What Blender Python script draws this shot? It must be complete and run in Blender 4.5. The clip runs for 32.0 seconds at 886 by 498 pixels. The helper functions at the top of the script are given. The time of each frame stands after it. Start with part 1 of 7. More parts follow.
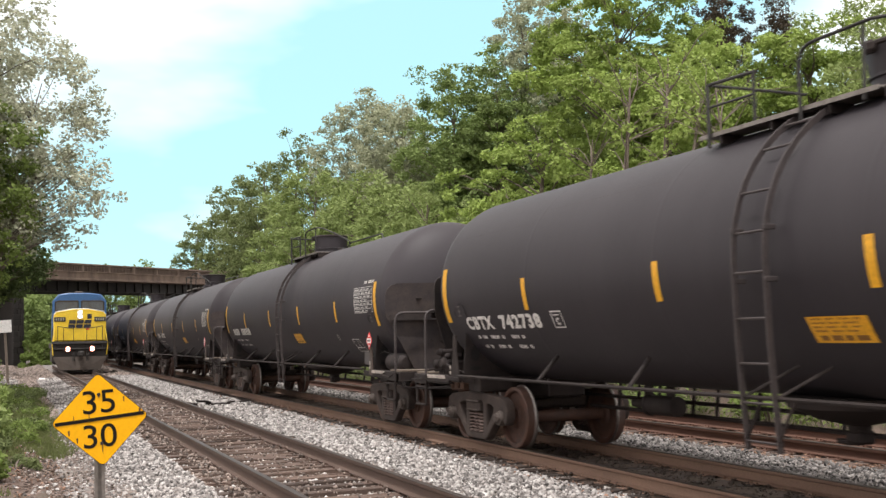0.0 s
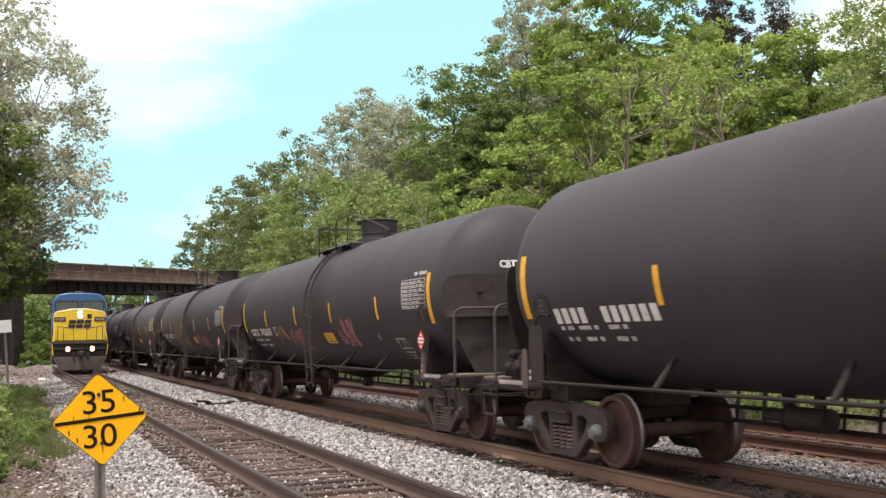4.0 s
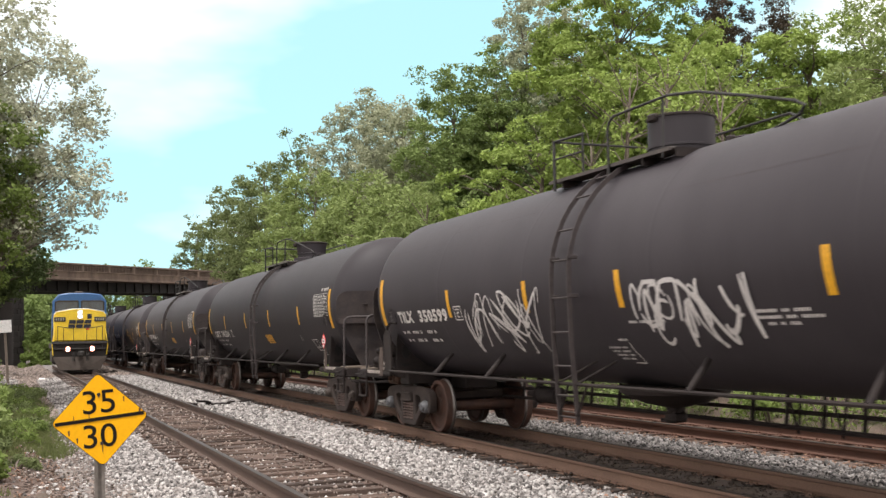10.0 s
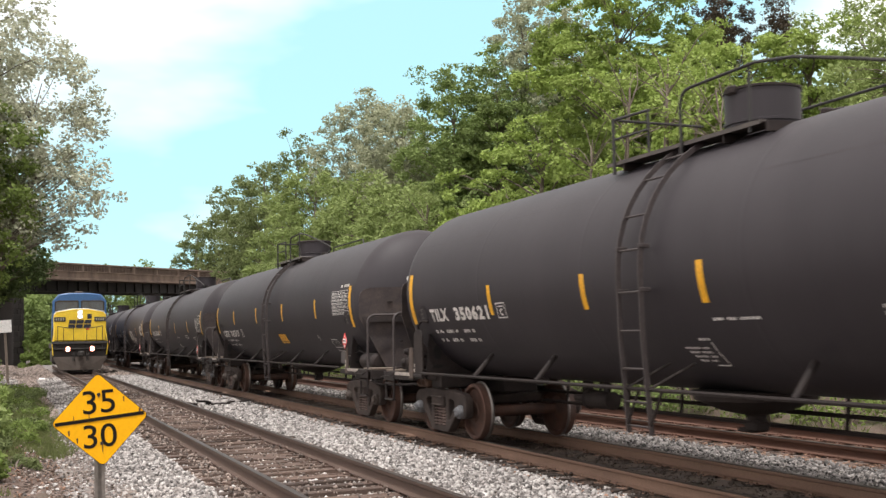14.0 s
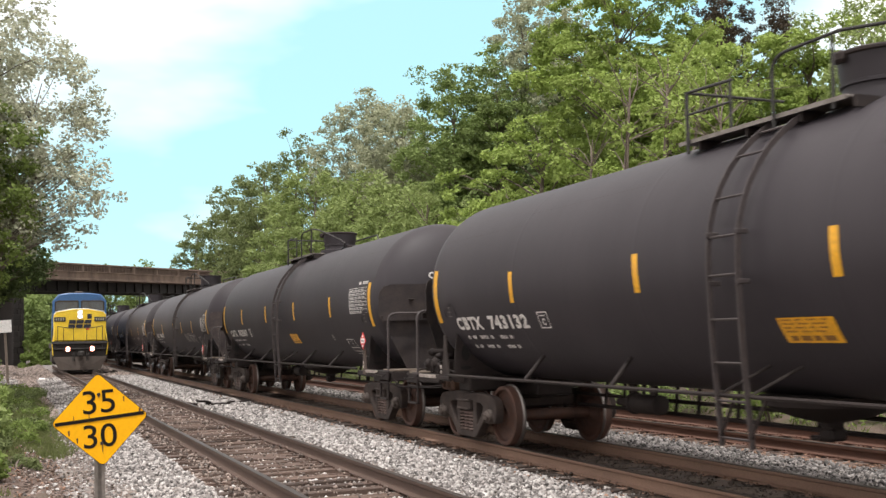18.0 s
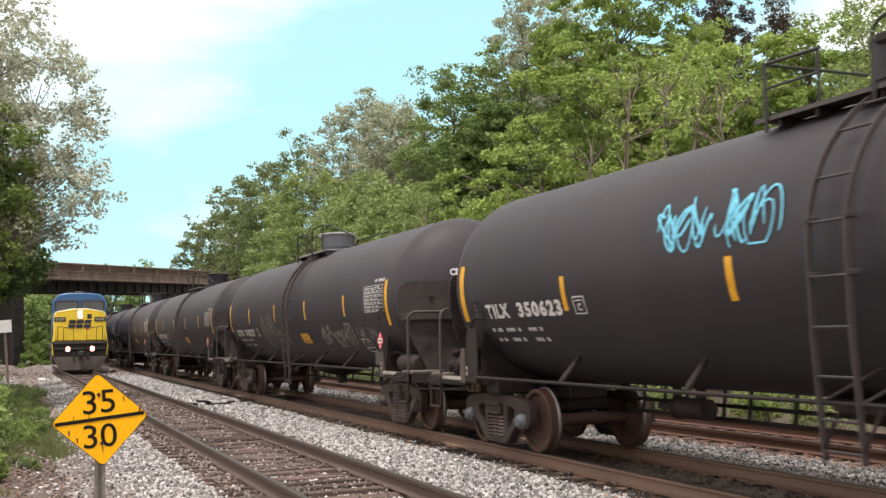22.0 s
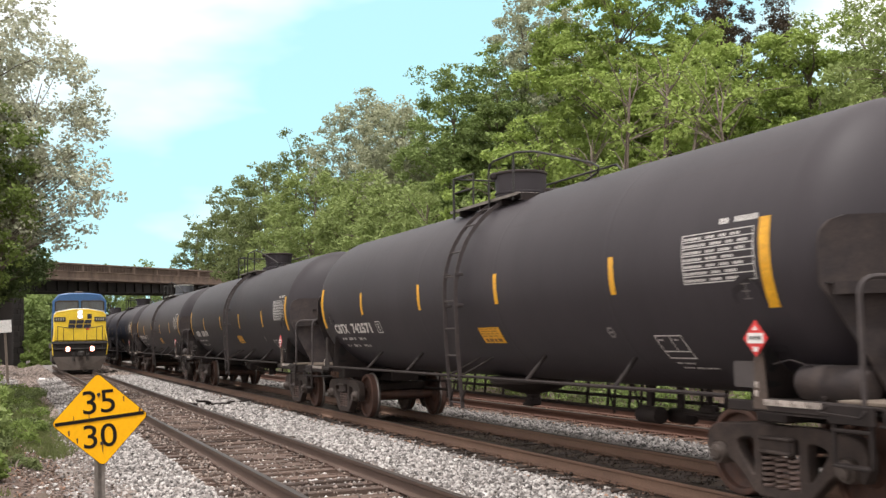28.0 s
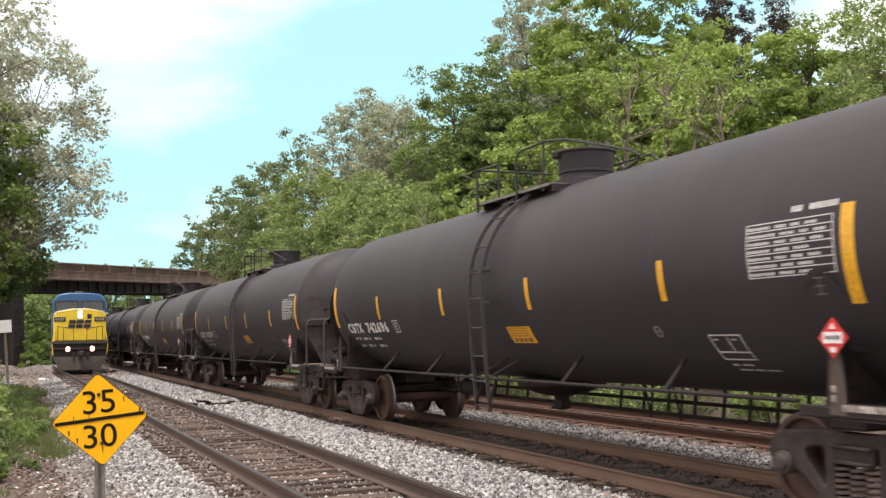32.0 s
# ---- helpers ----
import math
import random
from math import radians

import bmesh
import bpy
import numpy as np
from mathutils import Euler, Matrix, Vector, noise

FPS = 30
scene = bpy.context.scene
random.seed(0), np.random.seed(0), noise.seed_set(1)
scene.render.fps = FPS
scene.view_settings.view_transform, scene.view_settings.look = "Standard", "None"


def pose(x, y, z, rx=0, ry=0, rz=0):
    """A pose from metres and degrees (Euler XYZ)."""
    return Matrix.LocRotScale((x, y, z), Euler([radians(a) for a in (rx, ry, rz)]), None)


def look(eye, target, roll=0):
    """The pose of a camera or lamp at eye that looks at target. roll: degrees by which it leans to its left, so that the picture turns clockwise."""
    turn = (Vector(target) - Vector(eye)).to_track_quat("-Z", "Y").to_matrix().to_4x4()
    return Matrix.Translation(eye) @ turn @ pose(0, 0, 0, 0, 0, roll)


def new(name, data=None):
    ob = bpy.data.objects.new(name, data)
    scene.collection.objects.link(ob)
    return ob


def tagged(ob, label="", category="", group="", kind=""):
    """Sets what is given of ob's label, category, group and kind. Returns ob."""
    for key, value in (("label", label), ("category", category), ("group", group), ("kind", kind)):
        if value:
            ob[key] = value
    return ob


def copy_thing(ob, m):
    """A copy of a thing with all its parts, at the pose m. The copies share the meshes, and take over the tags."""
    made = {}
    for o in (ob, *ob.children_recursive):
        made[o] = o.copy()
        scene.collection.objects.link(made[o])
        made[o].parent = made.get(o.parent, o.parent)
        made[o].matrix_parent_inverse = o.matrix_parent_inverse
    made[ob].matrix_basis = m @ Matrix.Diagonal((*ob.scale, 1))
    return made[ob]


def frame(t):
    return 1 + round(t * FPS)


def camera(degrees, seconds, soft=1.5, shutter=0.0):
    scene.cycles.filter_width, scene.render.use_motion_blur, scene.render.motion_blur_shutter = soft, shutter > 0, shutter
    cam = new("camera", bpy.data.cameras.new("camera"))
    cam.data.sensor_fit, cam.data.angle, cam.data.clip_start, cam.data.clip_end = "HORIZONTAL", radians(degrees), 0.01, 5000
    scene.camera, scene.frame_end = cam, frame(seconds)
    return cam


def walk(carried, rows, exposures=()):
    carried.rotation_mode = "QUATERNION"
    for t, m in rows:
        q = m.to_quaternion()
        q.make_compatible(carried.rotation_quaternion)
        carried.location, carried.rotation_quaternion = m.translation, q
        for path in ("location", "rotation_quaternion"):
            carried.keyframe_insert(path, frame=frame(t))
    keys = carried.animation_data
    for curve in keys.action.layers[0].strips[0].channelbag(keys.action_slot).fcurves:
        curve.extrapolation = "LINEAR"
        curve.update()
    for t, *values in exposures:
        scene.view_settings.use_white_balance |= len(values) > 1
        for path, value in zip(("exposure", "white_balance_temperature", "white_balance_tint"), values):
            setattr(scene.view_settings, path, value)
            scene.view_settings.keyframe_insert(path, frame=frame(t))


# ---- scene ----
# The track runs along +y, x points to the far side of the line, z = 0 is the top of the rails.
EYE = Vector((0.0, 0.0, 1.697))
YAW, PITCH = radians(22.594), radians(4.75)
AIM = EYE + Vector((math.sin(YAW) * math.cos(PITCH), math.cos(YAW) * math.cos(PITCH), math.sin(PITCH)))
cam = camera(46.11, 32.0, 1.4, 0.12)
walk(cam, [(0.0, look(EYE, AIM, -1.023)), (32.0, look(EYE, AIM, -1.023))], [(0.0, 0.22), (32.0, 0.22)])

TRACK_1, TRACK_2, TRACK_3 = 3.70, 7.81, 12.0
PITCH_OF_CARS = 18.13
# Place of the leading end stripe of car 0 at given seconds
RUN = [(0.0, 15.28), (3.0, 54.05), (6.0, 92.9), (9.0, 132.17), (12.0, 171.63), (14.0, 198.14), (17.0, 238.05),
       (20.0, 277.98), (23.0, 318.12), (25.0, 344.92), (28.0, 384.91), (32.0, 438.33)]

# ---- light ----
SUN_ELEVATION, SUN_AZIMUTH = radians(72), radians(222)
world = bpy.data.worlds.new("sky")
scene.world = world
world.use_nodes = True
wn, wl = world.node_tree.nodes, world.node_tree.links
wn.clear()
sky = wn.new("ShaderNodeTexSky")
sky.sky_type = "NISHITA"
sky.sun_disc = False
sky.sun_elevation, sky.sun_rotation = SUN_ELEVATION, SUN_AZIMUTH
sky.altitude, sky.air_density, sky.dust_density, sky.ozone_density = 100, 1.0, 0.6, 1.0
w_geo = wn.new("ShaderNodeTexCoord")
w_map = wn.new("ShaderNodeMapping")
w_map.inputs["Scale"].default_value = (1.0, 1.0, 2.6)
w_map.inputs["Rotation"].default_value = (0, 0, radians(-8))
w_noise = wn.new("ShaderNodeTexNoise")
w_noise.inputs["Scale"].default_value = 2.2
w_noise.inputs["Detail"].default_value = 5.0
w_noise.inputs["Roughness"].default_value = 0.5
w_ramp = wn.new("ShaderNodeValToRGB")
w_ramp.color_ramp.elements[0].position, w_ramp.color_ramp.elements[1].position = 0.38, 0.66
w_haze = wn.new("ShaderNodeMixRGB")
w_haze.inputs["Fac"].default_value = 0.7
w_haze.inputs["Color2"].default_value = (5.2, 9.15, 9.95, 1)
w_mix = wn.new("ShaderNodeMixRGB")
w_mix.inputs["Color2"].default_value = (12.0, 11.2, 10.9, 1)
w_bg = wn.new("ShaderNodeBackground")
w_bg.inputs["Strength"].default_value = 0.115
w_out = wn.new("ShaderNodeOutputWorld")
# thin high cloud on all sides, opening along the line towards the bridge
w_lean = wn.new("ShaderNodeVectorMath")
w_lean.operation = "DOT_PRODUCT"
w_lean.inputs[1].default_value = (-0.680, -2.092, 0.25)
w_level = wn.new("ShaderNodeMath")
w_level.operation = "ADD"
w_level.inputs[1].default_value = 1.958
w_sum = wn.new("ShaderNodeMath")
w_sum.operation = "ADD"
wl.new(w_geo.outputs["Generated"], w_map.inputs["Vector"])
wl.new(w_geo.outputs["Generated"], w_lean.inputs[0])
wl.new(w_map.outputs["Vector"], w_noise.inputs["Vector"])
wl.new(w_noise.outputs["Fac"], w_sum.inputs[0])
wl.new(w_lean.outputs["Value"], w_level.inputs[0])
wl.new(w_level.outputs[0], w_sum.inputs[1])
wl.new(w_sum.outputs[0], w_ramp.inputs["Fac"])
wl.new(w_ramp.outputs["Color"], w_mix.inputs["Fac"])
wl.new(sky.outputs["Color"], w_haze.inputs["Color1"])
wl.new(w_haze.outputs["Color"], w_mix.inputs["Color1"])
wl.new(w_mix.outputs["Color"], w_bg.inputs["Color"])
wl.new(w_bg.outputs["Background"], w_out.inputs["Surface"])
sun = new("sun", bpy.data.lights.new("sun", "SUN"))
sun.data.energy, sun.data.angle, sun.data.color = 2.7, radians(3), (1.0, 0.955, 0.92)
SUN_DIR = Vector((math.sin(SUN_AZIMUTH) * math.cos(SUN_ELEVATION), math.cos(SUN_AZIMUTH) * math.cos(SUN_ELEVATION), math.sin(SUN_ELEVATION)))
sun.matrix_world = look(SUN_DIR * 60, (0, 0, 0))

# ---- materials ----
def material(name, col, col2=None, rough=0.6, metal=0.0, scale=2.0, fine=30.0, bump=0.2, amount=0.5, spread=0.0, streak=None, island=0.0, depth=0.01, coat=0.0, grit=0.2, spec=0.5):
    """A worn surface: two colours mixed by large stains and fine grain, in the object's own metres."""
    m = bpy.data.materials.new(name)
    m.use_nodes = True
    n, l = m.node_tree.nodes, m.node_tree.links
    b = n["Principled BSDF"]
    tc = n.new("ShaderNodeTexCoord")
    vec = tc.outputs["Object"]
    if streak:
        mp = n.new("ShaderNodeMapping")
        mp.inputs["Scale"].default_value = streak
        l.new(vec, mp.inputs["Vector"])
        svec = mp.outputs["Vector"]
    else:
        svec = vec
    big = n.new("ShaderNodeTexNoise")
    big.inputs["Scale"].default_value, big.inputs["Detail"].default_value, big.inputs["Roughness"].default_value = scale, 6.0, 0.65
    l.new(svec, big.inputs["Vector"])
    small = n.new("ShaderNodeTexNoise")
    small.inputs["Scale"].default_value, small.inputs["Detail"].default_value = fine, 4.0
    l.new(vec, small.inputs["Vector"])
    ramp = n.new("ShaderNodeValToRGB")
    ramp.color_ramp.elements[0].position, ramp.color_ramp.elements[1].position = 0.38, 0.66
    l.new(big.outputs["Fac"], ramp.inputs["Fac"])
    fac = n.new("ShaderNodeMath")
    fac.operation = "MULTIPLY"
    fac.inputs[1].default_value = amount
    l.new(ramp.outputs["Color"], fac.inputs[0])
    mix = n.new("ShaderNodeMixRGB")
    mix.inputs["Color1"].default_value = (*col, 1)
    mix.inputs["Color2"].default_value = (*(col2 or [c * 0.6 for c in col]), 1)
    l.new(fac.outputs[0], mix.inputs["Fac"])
    grain = n.new("ShaderNodeMapRange")
    grain.inputs["From Min"].default_value, grain.inputs["From Max"].default_value = 0.3, 0.7
    grain.inputs["To Min"].default_value, grain.inputs["To Max"].default_value = 1 - grit, 1 + grit
    l.new(small.outputs["Fac"], grain.inputs["Value"])
    hsv = n.new("ShaderNodeHueSaturation")
    l.new(mix.outputs["Color"], hsv.inputs["Color"])
    last = grain.outputs["Result"]
    for width, node, socket in ((spread, "ShaderNodeObjectInfo", "Random"), (island, "ShaderNodeNewGeometry", "Random Per Island")):
        if width:
            src = n.new(node)
            rng = n.new("ShaderNodeMapRange")
            rng.inputs["To Min"].default_value, rng.inputs["To Max"].default_value = 1 - width, 1 + width
            l.new(src.outputs[socket], rng.inputs["Value"])
            mul = n.new("ShaderNodeMath")
            mul.operation = "MULTIPLY"
            l.new(last, mul.inputs[0])
            l.new(rng.outputs["Result"], mul.inputs[1])
            last = mul.outputs[0]
    l.new(last, hsv.inputs["Value"])
    l.new(hsv.outputs["Color"], b.inputs["Base Color"])
    rr = n.new("ShaderNodeMapRange")
    rr.inputs["To Min"].default_value, rr.inputs["To Max"].default_value = max(rough - 0.12, 0.03), min(rough + 0.12, 1)
    l.new(small.outputs["Fac"], rr.inputs["Value"])
    l.new(rr.outputs["Result"], b.inputs["Roughness"])
    b.inputs["Metallic"].default_value = metal
    b.inputs["Specular IOR Level"].default_value = spec
    b.inputs["Coat Weight"].default_value = coat
    if bump:
        bp = n.new("ShaderNodeBump")
        bp.inputs["Strength"].default_value, bp.inputs["Distance"].default_value = bump, depth
        l.new(small.outputs["Fac"], bp.inputs["Height"])
        l.new(bp.outputs["Normal"], b.inputs["Normal"])
    return m


def leaf_material(name, col, col2, through_light=0.35):
    m = bpy.data.materials.new(name)
    m.use_nodes = True
    n, l = m.node_tree.nodes, m.node_tree.links
    b = n["Principled BSDF"]
    b.inputs["Roughness"].default_value = 0.75
    b.inputs["Specular IOR Level"].default_value = 0.2
    geo = n.new("ShaderNodeNewGeometry")
    tc = n.new("ShaderNodeTexCoord")
    big = n.new("ShaderNodeTexNoise")
    big.inputs["Scale"].default_value, big.inputs["Detail"].default_value = 0.6, 3.0
    l.new(tc.outputs["Object"], big.inputs["Vector"])
    add = n.new("ShaderNodeMath")
    add.operation = "MULTIPLY_ADD"
    add.inputs[1].default_value, add.inputs[2].default_value = 0.38, 0.06
    l.new(geo.outputs["Random Per Island"], add.inputs[0])
    fac = n.new("ShaderNodeMath")
    fac.operation = "MULTIPLY_ADD"
    fac.use_clamp = True
    fac.inputs[1].default_value = 0.9
    l.new(big.outputs["Fac"], fac.inputs[0])
    l.new(add.outputs[0], fac.inputs[2])
    mix = n.new("ShaderNodeMixRGB")
    mix.inputs["Color1"].default_value, mix.inputs["Color2"].default_value = (*col, 1), (*col2, 1)
    l.new(fac.outputs[0], mix.inputs["Fac"])
    l.new(mix.outputs["Color"], b.inputs["Base Color"])
    tr = n.new("ShaderNodeBsdfTranslucent")
    l.new(mix.outputs["Color"], tr.inputs["Color"])
    sh = n.new("ShaderNodeMixShader")
    sh.inputs["Fac"].default_value = through_light
    l.new(b.outputs["BSDF"], sh.inputs[1])
    l.new(tr.outputs["BSDF"], sh.inputs[2])
    l.new(sh.outputs["Shader"], n["Material Output"].inputs["Surface"])
    return m


def glow(name, col, strength):
    m = bpy.data.materials.new(name)
    m.use_nodes = True
    b = m.node_tree.nodes["Principled BSDF"]
    b.inputs["Base Color"].default_value = (*col, 1)
    b.inputs["Emission Color"].default_value = (*col, 1)
    b.inputs["Emission Strength"].default_value = strength
    return m


TANK_BLACK = material("tank_black_paint", (0.0235, 0.0195, 0.0237), (0.0332, 0.0281, 0.0328), spec=0.42, rough=0.60, grit=0.11, scale=0.9, fine=60, bump=0.05, amount=0.8, streak=(1, 1, 0.25), spread=0.12, depth=0.004)
FRAME_BLACK = material("dusty_frame_paint", (0.0180, 0.0135, 0.0130), (0.036, 0.0268, 0.0238), spec=0.3, rough=0.75, scale=3, fine=40, bump=0.25, amount=0.75, spread=0.15)
TRUCK_STEEL = material("rusty_cast_steel", (0.035, 0.027, 0.0245), (0.064, 0.047, 0.040), spec=0.3, rough=0.8, scale=5, fine=50, bump=0.4, amount=0.8, spread=0.15)
WHEEL_STEEL = material("brown_wheel_steel", (0.082, 0.038, 0.025), (0.038, 0.023, 0.019), rough=0.7, metal=0.0, scale=4, fine=45, bump=0.2, amount=0.8)
TREAD = material("polished_tread_steel", (0.22, 0.20, 0.19), (0.11, 0.095, 0.085), rough=0.45, metal=1.0, scale=5, bump=0.05)
BEARING_BROWN = material("dusty_bearing_cap", (0.066, 0.05, 0.042), (0.042, 0.032, 0.028), rough=0.7, scale=9, bump=0.2)
BEARING = material("grey_blue_bearing_cap", (0.115, 0.118, 0.128), (0.09, 0.085, 0.08), rough=0.6, scale=9, bump=0.2)
RUST = material("orange_rust", (0.16, 0.062, 0.028), (0.08, 0.04, 0.025), rough=0.85, scale=6, fine=60, bump=0.4)
YELLOW_TAPE = material("yellow_reflective_tape", (0.74, 0.385, 0.014), (0.58, 0.285, 0.016), rough=0.4, scale=6, bump=0.05)
WHITE_MARK = material("white_stencil_paint", (0.68, 0.66, 0.63), (0.42, 0.4, 0.38), rough=0.6, scale=5, fine=70, bump=0.05)
ORANGE_MARK = material("orange_notice_paint", (0.72, 0.36, 0.012), (0.58, 0.27, 0.02), rough=0.5, scale=6, bump=0.05)
PLACARD_RED = material("red_placard", (0.62, 0.03, 0.03), (0.45, 0.04, 0.04), rough=0.45, scale=8, bump=0.03)
PLACARD_WHITE = material("white_placard", (0.78, 0.77, 0.75), (0.6, 0.59, 0.57), rough=0.5, scale=8, bump=0.03)
GALVANISED = material("worn_grating_steel", (0.24, 0.22, 0.20), (0.10, 0.085, 0.07), rough=0.55, metal=0.6, scale=6, bump=0.2)
RAIL_RUST = material("brown_rail_rust", (0.090, 0.056, 0.042), (0.056, 0.037, 0.029), rough=0.8, scale=4, fine=60, bump=0.3, streak=(1, 0.2, 1))
RAIL_ORANGE = material("bright_rail_rust", (0.115, 0.054, 0.035), (0.07, 0.038, 0.028), rough=0.85, scale=4, fine=60, bump=0.3, streak=(1, 0.2, 1))
RAIL_HEAD = material("worn_rail_head", (0.050, 0.039, 0.033), (0.032, 0.026, 0.022), rough=0.5, spec=0.16, scale=3, fine=40, bump=0.1, streak=(1, 0.1, 1))
TIE_WOOD = material("weathered_tie_wood", (0.066, 0.043, 0.034), (0.128, 0.089, 0.069), rough=0.9, scale=3, fine=26, bump=0.7, amount=0.8, streak=(0.35, 6, 2), spread=0.45)
STONE = material("ballast_stone", (0.298, 0.279, 0.266), (0.158, 0.141, 0.130), rough=0.85, scale=8, fine=60, bump=0.4, amount=0.5, island=0.72)
# oily stone, its colour lowered further for the shade under the train
STONE_DARK = material("oily_shade_stone", (0.054, 0.0375, 0.0285), (0.030, 0.021, 0.0165), rough=0.8, scale=8, fine=60, bump=0.4, island=0.4)
STONE_RUST = material("rusty_ballast_stone", (0.26, 0.155, 0.105), (0.16, 0.10, 0.075), rough=0.85, scale=8, fine=60, bump=0.4, island=0.5)
DARK_GRATING = material("dark_grating_steel", (0.06, 0.052, 0.048), (0.12, 0.10, 0.085), rough=0.7, scale=6, bump=0.2)
SPRING_STEEL = material("dusty_spring_steel", (0.135, 0.095, 0.083), (0.075, 0.054, 0.046), rough=0.7, scale=9, bump=0.2)
HOLLOW = material("unlit_hollow_paint", (0.008, 0.007, 0.007), (0.012, 0.010, 0.009), rough=0.9, scale=6, bump=0.1)
BOARD = material("worn_tan_board", (0.17, 0.135, 0.105), (0.085, 0.068, 0.056), rough=0.85, scale=5, fine=40, bump=0.3, streak=(0.3, 3, 1))
STRIP_WHITE = material("dirty_reflective_strip", (0.50, 0.445, 0.40), (0.14, 0.115, 0.10), rough=0.5, scale=11, fine=60, bump=0.05, amount=0.9, spread=0.25)
PIPE_BLACK = material("black_pipe_paint", (0.016, 0.0155, 0.0145), (0.032, 0.028, 0.025), rough=0.6, scale=6, bump=0.1)
POST_BROWN = material("brown_dusty_post", (0.085, 0.062, 0.05), (0.05, 0.038, 0.032), rough=0.8, scale=6, bump=0.2)
# ballast grey lowered where the train's shade falls beyond the middle track
STONE_SHADED = material("shade_toned_stone", (0.185, 0.174, 0.166), (0.085, 0.076, 0.07), rough=0.85, scale=8, fine=60, bump=0.4, amount=0.5, island=0.88)
# brown oily mud with the train's shade worked into its colour
MUD = material("oily_shade_mud", (0.050, 0.032, 0.022), (0.080, 0.052, 0.036), rough=0.8, scale=2.5, fine=30, bump=0.8, amount=0.8, streak=(1, 0.4, 1), depth=0.02)
STONE_BROWN = material("dusty_brown_stone", (0.235, 0.19, 0.163), (0.13, 0.10, 0.085), rough=0.85, scale=8, fine=60, bump=0.4, amount=0.5, island=0.65)
STONE_WHITE = material("pale_quartz_stone", (0.53, 0.51, 0.49), (0.38, 0.36, 0.34), rough=0.8, scale=8, fine=60, bump=0.3, amount=0.5, island=0.25)
RUST_BROWN = material("dull_brown_rust", (0.105, 0.058, 0.038), (0.06, 0.038, 0.03), rough=0.85, scale=6, fine=60, bump=0.4)
LADDER_GREY = material("grey_black_ladder_paint", (0.046, 0.038, 0.0385), (0.072, 0.058, 0.053), rough=0.6, scale=5, bump=0.1, spec=0.4)
SHIELD_DUST = material("dusty_shield_paint", (0.0300, 0.0250, 0.0262), (0.070, 0.053, 0.046), rough=0.75, scale=3.2, fine=45, bump=0.1, amount=0.75, spread=0.3, spec=0.3)
# darker copy of the tie wood: oil, and shade under the train
TIE_OIL_SHADE = material("oily_shade_tie_wood", (0.028, 0.0195, 0.0155), (0.05, 0.034, 0.026), rough=0.85, scale=3, fine=26, bump=0.7, amount=0.8, streak=(0.35, 6, 2), spread=0.35)
RAIL_TAN = material("tan_rail_rust", (0.185, 0.112, 0.077), (0.115, 0.072, 0.053), rough=0.8, scale=4, fine=60, bump=0.3, streak=(1, 0.2, 1))


